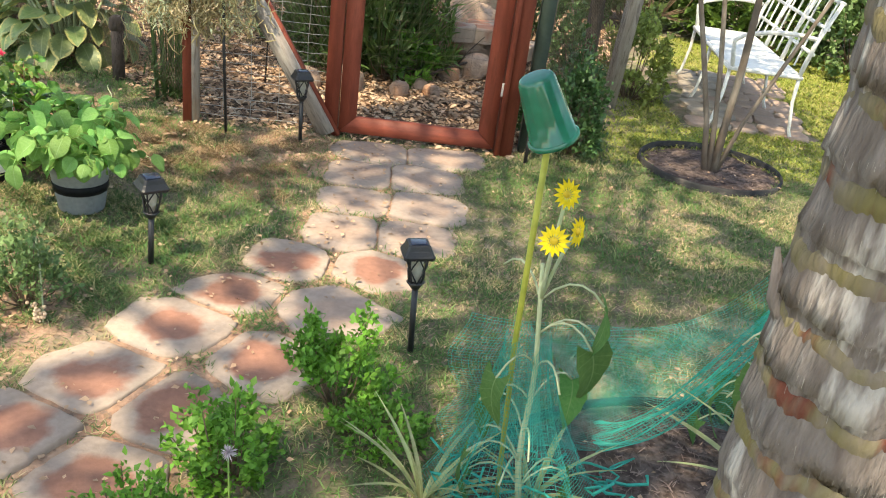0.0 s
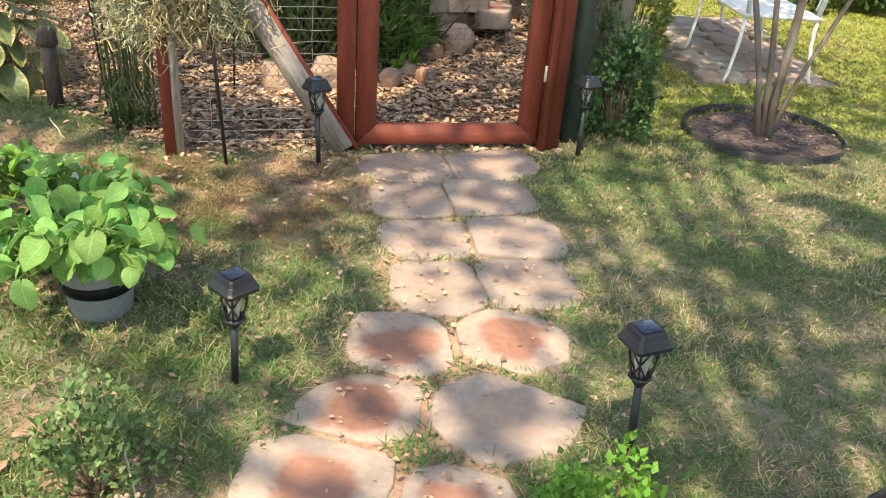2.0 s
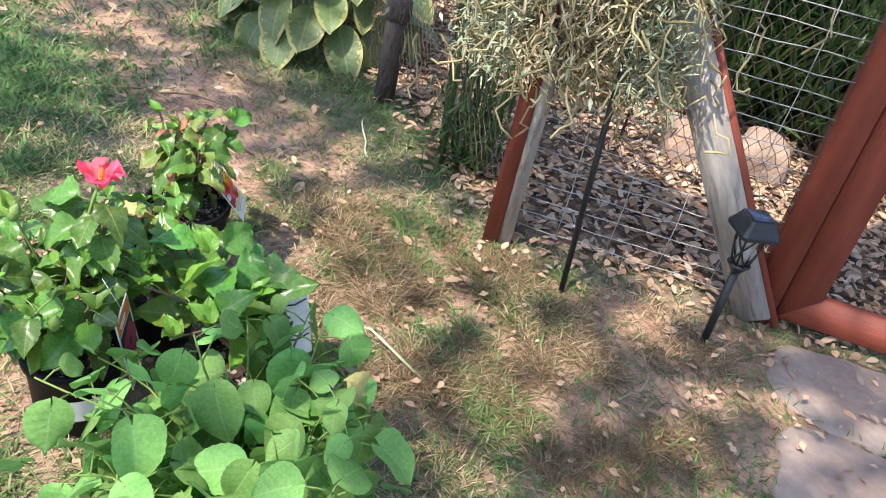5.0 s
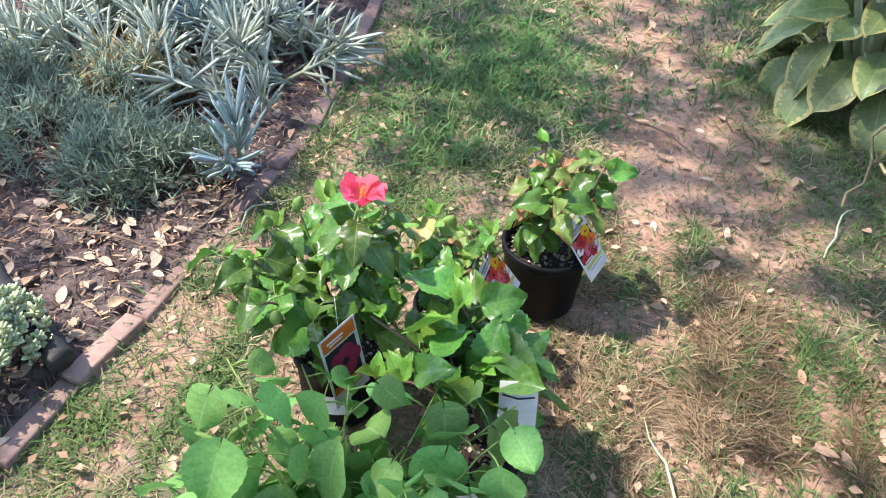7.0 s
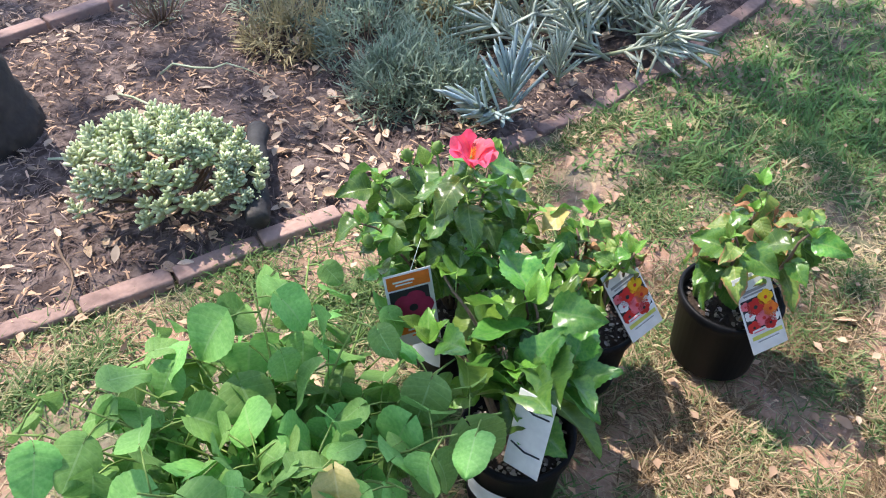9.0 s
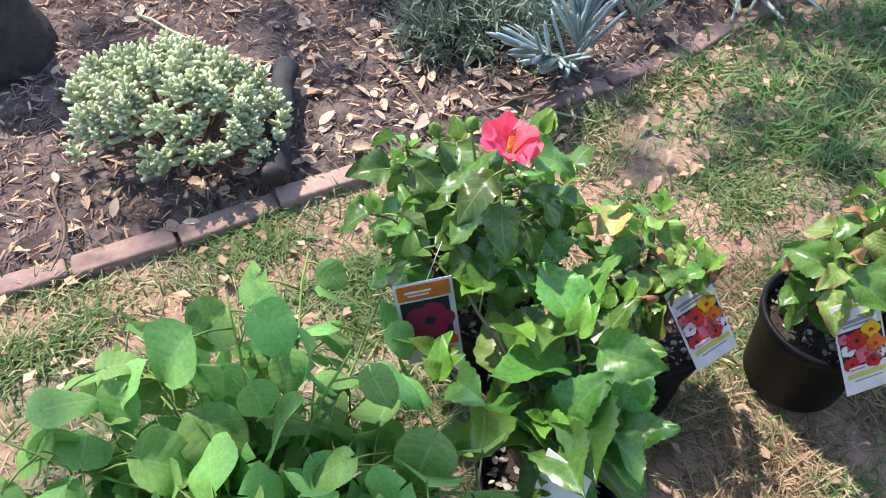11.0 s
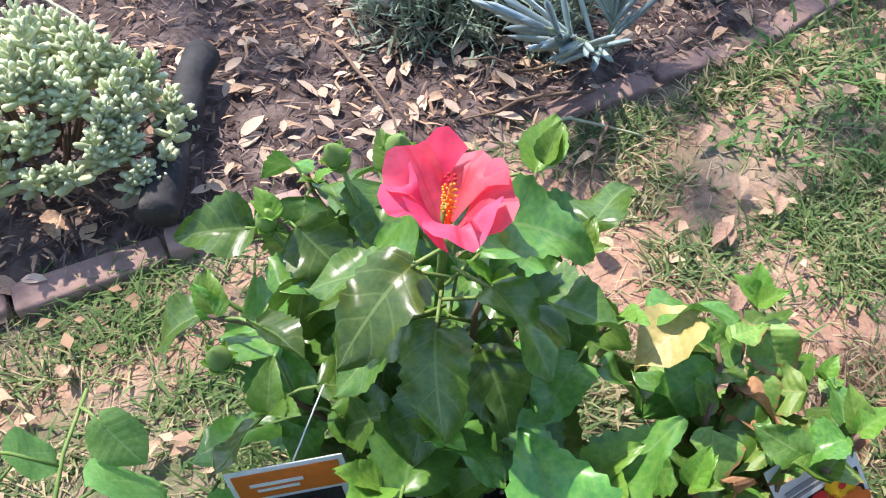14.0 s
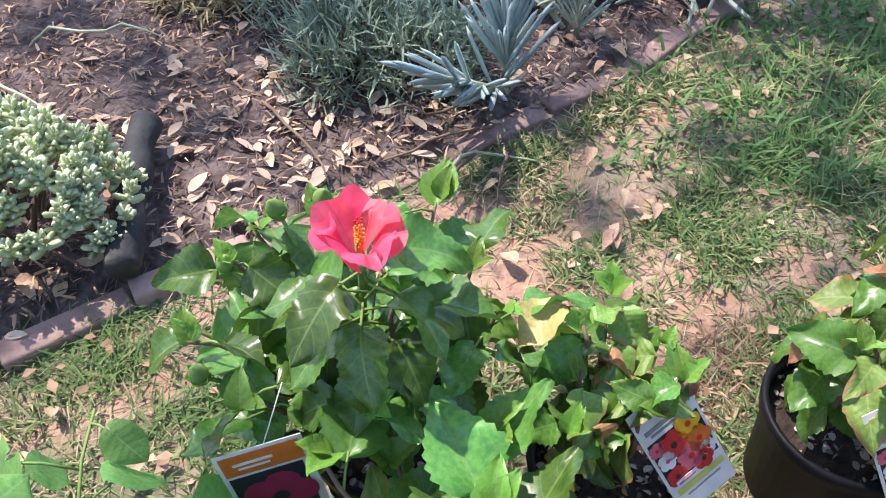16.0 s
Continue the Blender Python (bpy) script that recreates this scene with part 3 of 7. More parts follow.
inner_x, inner_y = np.arange(-6.0, 6.01, 0.05), np.arange(0.6, 9.01, 0.05)
far = np.array([0.4, 1.0, 2.5, 6, 14, 40, 120, 400])
gx = np.concatenate([inner_x[0] - far[::-1], inner_x, inner_x[-1] + far])
gy = np.concatenate([inner_y[0] - far[::-1], inner_y, inner_y[-1] + far])
GX, GY = np.meshgrid(gx, gy)
verts = np.stack([GX.ravel(), GY.ravel(), ground_z(np.clip(GX, -8, 8), np.clip(GY, -1, 11)).ravel()], 1)
nx, ny = len(gx), len(gy)
q = (np.arange(ny - 1)[:, None] * nx + np.arange(nx - 1)[None]).ravel()
ground = new("ground", soup("ground", verts, np.stack([q, q + 1, q + nx + 1, q + nx], 1), GROUND, True))
tagged(ground, "dry patchy lawn with bare reddish earth and mulch", "ground", "", "structure")
zc = ground.data.color_attributes.new("zone", "FLOAT_COLOR", "POINT")
zd, zm, zw = zones(verts[:, 0], verts[:, 1])
zc.data.foreach_set("color", np.stack([zd, zm, zw, np.ones_like(zd)], 1).astype(np.float32).ravel())

# ---- the flagstone path ----
path = thing("stone_path", "path of pale sandstone flags set in earth and grass", "path", kind="structure")
FLAGS = [  # x, y, width, depth, turn, red core
    (-0.20, 4.27, 0.38, 0.29, -3, 0), (0.19, 4.29, 0.40, 0.30, 8, 0), (-0.23, 3.94, 0.31, 0.31, -8, 0), (0.09, 3.95, 0.36, 0.32, 3, 0),
    (-0.225, 3.595, 0.32, 0.27, -3, 0), (0.115, 3.58, 0.33, 0.29, -9, 0), (-0.25, 3.24, 0.29, 0.32, 2, 0), (0.065, 3.25, 0.32, 0.32, 3, 0),
    (-0.43, 2.92, 0.33, 0.29, -22, 1), (-0.08, 2.90, 0.345, 0.29, -20, 1), (-0.57, 2.63, 0.335, 0.27, 2, 1), (-0.21, 2.54, 0.36, 0.33, -13, 0),
    (-0.70, 2.36, 0.37, 0.31, 5, 1), (-0.38, 2.21, 0.31, 0.33, 10, 1), (-0.84, 2.05, 0.36, 0.32, 20, 1), (-0.58, 1.93, 0.33, 0.33, 34, 1),
    (-0.98, 1.76, 0.33, 0.31, 9, 1), (-0.68, 1.61, 0.34, 0.34, 26, 1), (-1.10, 1.44, 0.33, 0.31, 15, 1), (-0.80, 1.26, 0.34, 0.32, 20, 1)]


def flagstone(w, d, seed, sides=(), angular=0.75):
    """An uneven slab with a chipped rim, cut back to its sides: bearing and reach towards each neighbour."""
    bm = bmesh.new()
    rr = random.Random(seed)
    m = rr.choice((5, 6, 6, 7))
    corners = [(k + rr.uniform(-0.28, 0.28)) * math.tau / m for k in range(m)]
    reach = [rr.uniform(0.90, 1.08) for _ in range(m)]
    n = 40
    rings = []
    for scale, z in ((1.01, -0.03), (1.01, 0.012), (0.992, 0.0185), (0.965, 0.0205), (0.6, 0.0210), (0.25, 0.020)):
        ring = []
        for k in range(n):
            a = math.tau * k / n
            away = [reach[i] / max(0.2, math.cos(a - corners[i])) for i in range(m) if math.cos(a - corners[i]) > 0.2]
            rad = min(1.0 if angular < 1 else 1.16, 0.93 * sum(v ** -26 for v in away) ** (-1 / 26)) if away else 1.0
            rad = angular * rad + 1.05 - angular + 0.05 * noise.noise((3 * math.cos(a), 3 * math.sin(a), seed)) + 0.022 * noise.noise((11 * math.cos(a), 11 * math.sin(a), seed))
            sq = (abs(math.cos(a)) ** 3.4 + abs(math.sin(a)) ** 3.4) ** (-1 / 3.4) if angular < 1 else 1.12
            p = Vector((0.5 * w * sq * rad * math.cos(a), 0.5 * d * sq * rad * math.sin(a), 0))
            for bearing, reach_to in sides:
                over = p.x * math.cos(bearing) + p.y * math.sin(bearing)
                if over > reach_to:
                    p *= (reach_to + 0.15 * (over - reach_to) * (1 if over - reach_to < 0.02 else 0.3)) / over
            p += 0.006 * Vector((noise.noise((9 * math.cos(a), 9 * math.sin(a), seed + 3)), noise.noise((9 * math.cos(a), 9 * math.sin(a), seed + 8)), 0))
            p = Vector((p.x * scale, p.y * scale, z))
            p.z += 0.004 * noise.noise((p.x * 14, p.y * 14, seed))
            ring.append(bm.verts.new(p))
        rings.append(ring)
    for lo, hi in zip(rings, rings[1:]):
        for k in range(n):
            bm.faces.new((lo[k], lo[(k + 1) % n], hi[(k + 1) % n], hi[k]))
    bm.faces.new(rings[-1])
    return bm


for i, (x, y, w, d, turn, red) in enumerate(FLAGS):
    sides = []
    for j, (ox, oy, ow, od, _, _) in enumerate(FLAGS):
        gap = math.hypot(ox - x, oy - y)
        if j != i and gap < 0.55:
            sides.append((math.atan2(oy - y, ox - x) - radians(turn), gap * (w + d) / (w + d + ow + od) - (0.007 if i < 8 else 0.016)))
    part("flagstone", flagstone(1.13 * w, 1.13 * d, 11 + i, sides) if i < 8 else flagstone(1.0 * w, 1.0 * d, 31 + i, sides, 1.15), SLAB_RED if red else SLAB_PALE, path, m=pose(x, y, float(ground_z(x, y)) - 0.010, rz=turn))

# ---- the brick edging of the mulch bed, and the concrete beyond it ----
edging = thing("brick_edging", "row of weathered red clay bricks edging the mulch bed", "edging", kind="structure")


def along(line, step):
    """Poses at even steps along a plan line."""
    out, left = [], 0.0
    for (x0, y0), (x1, y1) in zip(line, line[1:]):
        ln = math.hypot(x1 - x0, y1 - y0)
        s = left
        while s < ln:
            out.append((x0 + (x1 - x0) * s / ln, y0 + (y1 - y0) * s / ln, math.degrees(math.atan2(y1 - y0, x1 - x0))))
            s += step
        left = s - ln
    return out


brick_mesh = [mesh_of("brick", box(bmesh.new(), (0.199 - 0.004 * k, 0.048, 0.09), bevel=0.006), BRICK) for k in range(3)]
for i, (x, y, turn) in enumerate(along(EDGE, 0.202)):
    part("brick", brick_mesh[i % 3], BRICK, edging, m=pose(x, y, -0.034 + R.uniform(-0.007, 0.006), R.uniform(-3, 3), R.uniform(-2, 2), turn + R.uniform(-2.5, 2.5)))
slab = new("concrete_patio", mesh_of("slab", box(bmesh.new(), (3.0, 6.0, 0.12), bevel=0.01), CONCRETE, False))
slab.matrix_world = pose(-4.19, 0.09, -0.01, rz=35.5) @ pose(0, 0, 0)
tagged(slab, "pale concrete slab beside the mulch bed", "patio", "", "structure")
curb = thing("patio_brick_edge", "red brick border along the concrete slab", "edging", kind="structure")
for i, (x, y, turn) in enumerate(along([(-2.22, 1.57), (-2.64, 1.87), (-3.0, 2.13), (-4.55, 3.23)], 0.206)):
    part("brick", brick_mesh[i % 3], BRICK, curb, m=pose(x, y, 0.012, 0, 0, turn + R.uniform(-1, 1)))

# ---- the red gate ----
gate = thing("garden_gate", "closed red-stained wooden gate with wire mesh infill", "gate", (0, 4.52, 0))


def board(length, w, t, cut0=0.0, cut1=0.0, bevel=0.003):
    """A board along +Z, its ends cut at a slant: cut0 and cut1 drop the ends on its +X side."""
    bm = box(bmesh.new(), (w, t, length), Matrix.Translation((0, 0, length / 2)))
    for v in bm.verts:
        s = v.co.x / w + 0.5
        v.co.z += cut0 * s if v.co.z < length / 2 else cut1 * s
    bmesh.ops.bevel(bm, geom=bm.edges[:], offset=bevel, segments=2, affect="EDGES")
    return bm


STILE = 0.094
part("stile", board(1.96, STILE, 0.04, STILE, -STILE), RED_WOOD, gate, m=pose(-0.363, 0, 0.012))
part("stile", board(1.96, STILE, 0.04, -STILE, STILE), RED_WOOD, gate, m=pose(0.419, 0, 0.012 + STILE) @ Matrix.Identity(4))
part("rail", board(0.87, STILE, 0.04, STILE, -STILE), RED_WOOD, gate, m=pose(-0.408, 0.0, 0.058, 0, 90, 0) @ Matrix.Rotation(math.pi, 4, "Z"))
part("rail", board(0.87, STILE, 0.04, STILE, -STILE), RED_WOOD, gate, m=pose(-0.408, 0.0, 1.93, 0, 90, 0))
part("hinge", box(bmesh.new(), (0.012, 0.012, 0.075), Matrix.Translation((0.468, -0.026, 0.36)), 0.003), WIRE, gate, "small steel hinge")
part("hinge", box(bmesh.new(), (0.012, 0.012, 0.075), Matrix.Translation((0.468, -0.026, 1.6)), 0.003), WIRE, gate, "small steel hinge")


def wires(bm, x0, x1, z0, z1, dx, dz, r):
    """Upright and level wires in the plane y = 0."""
    k = z0
    while k <= z1 + 1e-6:
        tube(bm, [(x0 + (x1 - x0) * f / 6, 0.006 * math.sin(7 * f + 30 * k), k + 0.004 * math.sin(3 * f + 50 * k)) for f in range(7)], r, 3)
        k += dz
    k = x0
    while k <= x1 + 1e-6:
        tube(bm, [(k + 0.004 * math.sin(f * 2 + 40 * k), 0.006 * math.sin(5 * f + 30 * k), z0 + (z1 - z0) * f / 6) for f in range(7)], r, 3)
        k += dx
    return bm


def diamonds(bm, x0, x1, z0, z1, cell, r):
    """Twisted hexagon netting, drawn as crossing slants with short twists."""
    w, h = x1 - x0, z1 - z0
    n = int(w / cell)
    m = int(h / (0.75 * cell))
    for s in (1, -1):
        for i in range(-m // 2 - 1, n + m // 2 + 2):
            pts = []
            for j in range(m + 1):
                x = x0 + cell * (i + s * 0.5 * j + (0.18 * s if j % 2 else 0))
                z = z0 + 0.75 * cell * j
                if x0 - 1e-6 <= x <= x1 + 1e-6:
                    pts.append((x, 0.004 * math.sin(8 * x), z))
                elif pts:
                    break
            if len(pts) > 1:
                tube(bm, pts, r, 3)
    return bm


part("wire_mesh", wires(bmesh.new(), -0.32, 0.37, 0.10, 1.88, 0.10, 0.05, 0.0007), RUST_WIRE, gate, "thin rusty wire mesh", m=pose(0, 0.022, 0), kind="stuff")

fence = thing("wire_fence", "wire mesh fence on red and grey wooden posts", "fence", (0, 0, 0))
for x, y, w, h, mat, name in ((-0.455, 4.53, 0.075, 2.05, RED_WOOD, "gate_post"), (0.523, 4.53, 0.10, 2.05, RED_WOOD, "gate_post")):
    part(name, board(h + 0.05, w, 0.09), mat, fence, m=pose(x, y, -0.06))
part("door_stop", board(2.0, 0.028, 0.03), RED_WOOD, fence, m=pose(0.487, 4.475, -0.005))
part("post", board(1.35, 0.045, 0.08), RED_WOOD, fence, "red-stained wooden post", m=pose(-1.225, 4.44, -0.05, rz=8))
part("post", board(1.33, 0.035, 0.078), GREY_WOOD, fence, "weathered grey board beside the red post", m=pose(-1.184, 4.444, -0.05, rz=8))
part("brace", board(1.02, 0.095, 0.035), GREY_WOOD, fence, "slanting weathered grey board", m=pose(-0.465, 4.475, 0.0, 0, -31.5, 0))
part("brace_edge", board(1.02, 0.022, 0.04), RED_WOOD, fence, "red-stained edge strip", m=pose(-0.404, 4.482, 0.0, 0, -31.5, 0))
part("post", board(1.9, 0.075, 0.075), GREEN_PAINT, fence, "dark green painted post", m=pose(0.655, 4.60, -0.05))
part("post", board(1.9, 0.085, 0.085), GREY_WOOD, fence, "weathered grey post", m=pose(1.37, 5.85, -0.05, 2, 2, 20))
part("post", board(1.9, 0.07, 0.07), DARK_WOOD, fence, "dark wooden post", m=pose(1.10, 5.45, -0.05, 1, -2, 20))


def panel(a, b, fill, mat, label):
    d = math.hypot(b[0] - a[0], b[1] - a[1])
    part("wire_mesh", fill(bmesh.new(), d), mat, fence, label, m=pose(a[0], a[1], 0, rz=math.degrees(math.atan2(b[1] - a[1], b[0] - a[0]))), kind="stuff")


panel((-1.20, 4.49), (-0.46, 4.53), lambda bm, d: wires(bm, 0, d, 0.03, 0.95, 0.15, 0.05, 0.0017), WIRE, "galvanised welded wire")
panel((-1.20, 4.50), (-0.46, 4.54), lambda bm, d: diamonds(bm, 0, d, 0.30, 1.1, 0.034, 0.0011), RUST_WIRE, "hexagonal netting")
panel((-1.88, 5.16), (-1.22, 4.47), lambda bm, d: diamonds(bm, 0, d, 0.12, 1.1, 0.034, 0.0011), RUST_WIRE, "hexagonal netting")
panel((0.66, 4.62), (1.37, 5.85), lambda bm, d: diamonds(bm, 0, d, 0.02, 1.2, 0.034, 0.0009), RUST_WIRE, "hexagonal netting")
panel((-3.2, 6.4), (-1.88, 5.16), lambda bm, d: diamonds(bm, 0, d, 0.05, 1.0, 0.034, 0.0009), RUST_WIRE, "hexagonal netting")

stake = thing("fence_stake", "thin black metal stake leaning against the fence", "stake", (-0.98, 4.275, 0))
part("rod", tube(bmesh.new(), [(0, 0, -0.02), (-0.03, 0.06, 0.45), (-0.05, 0.12, 1.0)], 0.008, 8), BLACK_METAL, stake)
for x, y, lean in ((-1.56, 4.98, -0.03), (-0.98, 5.35, 0.02)):
    s = thing("fence_stake", "thin black metal stake behind the wire fence", "stake", (x, y, 0))
    part("rod", tube(bmesh.new(), [(0, 0, -0.02), (lean, 0, 0.5), (2 * lean, 0, 1.0)], 0.006, 6), BLACK_METAL, s)
stump = thing("fence_post_stump", "short weathered grey post with a dark worn top", "post", (-1.82, 5.08, 0), 15)
part("post", lathe(bmesh.new(), [(0.036, -0.05), (0.034, 0.25), (0.032, 0.30)], 12, 0.01, True), DARK_WOOD, stump)
part("cap", lathe(bmesh.new(), [(0.038, 0.29), (0.046, 0.31), (0.045, 0.36), (0.03, 0.375), (0.01, 0.378)], 12, 0.01, True), DARK_WOOD, stump, "dark weathered cap")

# ---- solar path lamps ----


def solar_lamp(x, y, rz, lean=0.0, tall=0.39):
    """A stake with a tapering open cage of crossed bars, a frosted core and a stepped solar roof."""
    lamp = thing("solar_path_lamp", "black solar garden lamp on a stake, with a tapering caged lantern", "garden lamp", (x, y, float(ground_z(x, y))), rz, "path lamps")
    lamp.matrix_world = lamp.matrix_world @ pose(0, 0, 0, lean, lean * 0.6, 0)
    top = tall - 0.055
    part("stake", tube(bmesh.new(), [(0, 0, -0.05), (0, 0, top - 0.105)], 0.0105, 10), BLACK_METAL, lamp)
    part("collar", lathe(bmesh.new(), [(0.012, top - 0.12), (0.017, top - 0.112), (0.026, top - 0.098), (0.03, top - 0.094), (0.012, top - 0.092)], 16, 0, True), BLACK_METAL, lamp)
    for k in range(4):
        a0 = math.tau * (k + 0.5) / 4
        for s in (1, -1):
            pts = []
            for j in range(7):
                f = j / 6
                a = a0 + s * (math.tau / 8) * (2 * f - 1) * 1.0
                r = 0.021 + 0.015 * math.sin(f * 1.5)
                pts.append((r * math.cos(a), r * math.sin(a), top - 0.095 + 0.095 * f))
            part("cage_bar", tube(bmesh.new(), pts, 0.0026, 5), BLACK_METAL, lamp)
        part("cage_bar", tube(bmesh.new(), [((0.021 + 0.015 * math.sin(f * 1.5)) * math.cos(a0), (0.021 + 0.015 * math.sin(f * 1.5)) * math.sin(a0), top - 0.095 + 0.095 * f) for f in (0, 0.33, 0.66, 1)], 0.003, 5), BLACK_METAL, lamp)
    part("lantern", lathe(bmesh.new(), [(0.012, top - 0.092), (0.018, top - 0.06), (0.025, top - 0.01), (0.023, top)], 16, 0, True), FROST, lamp, "frosted plastic core")
    roof = bmesh.new()
    q = math.sqrt(2)
    rings = []
    for half, z in ((0.027, top - 0.002), (0.045, top - 0.002), (0.0465, top + 0.008), (0.043, top + 0.013), (0.038, top + 0.024), (0.036, top + 0.027), (0.032, top + 0.040), (0.030, top + 0.043), (0.001, top + 0.043)):
        ring = []
        for k in range(4):
            for e in (-0.09, 0.09):
                a = math.tau * (k + 0.5) / 4 + e
                ring.append(roof.verts.new((half * q * math.cos(a), half * q * math.sin(a), z)))
        rings.append(ring)
    for lo, hi in zip(rings, rings[1:]):
        for k in range(8):
            roof.faces.new((lo[k], lo[(k + 1) % 8], hi[(k + 1) % 8], hi[k]))
    cap = part("roof", roof, BLACK_METAL, lamp, smooth=False)
    part("solar_panel", box(bmesh.new(), (0.050, 0.050, 0.004), Matrix.Translation((0, 0, top + 0.0445)), 0.001), SOLAR, cap, "glassy dark blue solar cell")
    return lamp


solar_lamp(-0.59, 4.30, 25, -1, 0.40)
solar_lamp(-0.905, 2.765, 38, 2, 0.36)
solar_lamp(0.075, 2.34, 10, -3, 0.41)
solar_lamp(0.645, 4.40, 20, 0, 0.40)

# ---- potted plants ----
FALLEN = [blade_mesh("fallen_leaf", FALLEN_LEAF, 1.0, 0.27, ovate, 6, 2, 0.5, 0.2 + 0.3 * k, 0.0, 0.0, 0.15, k) for k in range(3)]
HIB = [blade_mesh("hibiscus_leaf", HIB_LEAF, 1.0, 0.40 + 0.025 * (k % 3), broad, 24, 4, 0.22 + 0.16 * (k % 3), 0.25 + 0.18 * k, 0.085, 0.07, 0.20 + 0.05 * (k % 2), 2 * k, 8, 0.12 * (k % 2)) for k in range(5)]
BIG = [blade_mesh("broad_leaf", HIB_DARK, 1.0, 0.37 + 0.03 * k, broad, 27, 4, 0.25 + 0.15 * k, 0.15 + 0.2 * k, 0.09, 0.05, 0.18, k, 9) for k in range(3)]
HIB_SMALL = [blade_mesh("young_leaf", HIB_YOUNG, 1.0, 0.34, broad, 18, 3, 0.5, 0.1 + 0.25 * k, 0.06, 0.02, 0.12, k, 6) for k in range(2)]
TIRED = [blade_mesh("scorched_leaf", HIB_TIRED, 1.0, 0.40, broad, 18, 4, 0.25, 0.4 + 0.4 * k, 0.06, 0.05, 0.30, k, 6) for k in range(3)]
BROWN = [blade_mesh("withered_leaf", HIB_BROWN, 0.7, 0.22, ovate, 10, 3, 0.9, 0.9 + 0.4 * k, 0.05, 0.1, 0.5, k) for k in range(2)]
YELLOW = [blade_mesh("yellow_leaf", HIB_YELLOW, 1.0, 0.42, ovate, 10, 3, 0.4, 0.5, 0.05, 0.12, 0.3, 1)]
HEARTS = [blade_mesh("heart_leaf", HEART_LEAF, 1.0, 0.47 + 0.02 * k, round_heart, 18, 4, 0.10 + 0.08 * k, 0.10 + 0.16 * k, 0.02, 0.20, 0.10, k, 0, 0.22 - 0.09 * k) for k in range(4)]
PADDLES = [blade_mesh("paddle_leaf", PADDLE_LEAF, 1.0, 0.36, paddle, 10, 3, 0.25, 0.4 + 0.3 * k, 0.0, 0.0, 0.12, k) for k in range(3)]
SPIDERS = [blade_mesh("strap_leaf", SPIDER_LEAF, 1.0, 0.034, strap, 10, 1, 0.6, 0.5 + 0.5 * k, 0, 0, 0) for k in range(3)]
SUNLEAVES = [blade_mesh("sunflower_leaf", SUN_LEAF, 1.0, 0.40, heart, 10, 3, 0.2, 1.3, 0.04, 0.25, 0.1, k) for k in range(2)]


def pot(parent, r0, r1, h, mat, soil=0.03, label=""):
    """A tapered pot with a rolled rim, wall thickness and a fill of soil."""
    part("pot", lathe(bmesh.new(), [(0.0, 0.0), (r0 - 0.006, 0.0), (r0, 0.006), (r1 - 0.004, h - 0.028), (r1 + 0.003, h - 0.024), (r1 + 0.005, h - 0.004), (r1 + 0.002, h),
                                    (r1 - 0.003, h - 0.002), (r1 - 0.006, h - 0.02), (r0 - 0.004, 0.01), (0.0, 0.01)], 40), mat, parent, label)
    part("soil", lathe(bmesh.new(), [(r1 - 0.008, h - soil - 0.004), (0.6 * r1, h - soil + 0.004), (0.2 * r1, h - soil + 0.008), (0.0, h - soil + 0.008)], 28, 0.006), SOIL, parent, "dark crumbly potting soil")
    n = 150
    a, r = rng.uniform(0, math.tau, n), 0.92 * r1 * np.sqrt(rng.random(n))
    P = np.stack([r * np.cos(a), r * np.sin(a), np.full(n, h - soil + 0.006)], 1)
    v, f = scatter(OVAL, P, rng.normal(0, 1, (n, 3)) * np.array([1, 1, 0.35]), rng.uniform(0.005, 0.014, n), wide=1.5)
    part("perlite", soup("perlite", v, f, PERLITE), None, parent, "pale perlite and bark crumbs", kind="stuff")


def sticker(r0, r1, z0, z1, a0, a1):
    """A curved paper label on a pot's side, between two bearings."""
    bm = bmesh.new()
    low = [bm.verts.new((r0 * math.cos(radians(a0 + (a1 - a0) * k / 10)), r0 * math.sin(radians(a0 + (a1 - a0) * k / 10)), z0)) for k in range(11)]
    high = [bm.verts.new((r1 * math.cos(radians(a0 + (a1 - a0) * k / 10)), r1 * math.sin(radians(a0 + (a1 - a0) * k / 10)), z1)) for k in range(11)]
    for k in range(10):
        bm.faces.new((low[k], low[k + 1], high[k + 1], high[k]))
    return bm


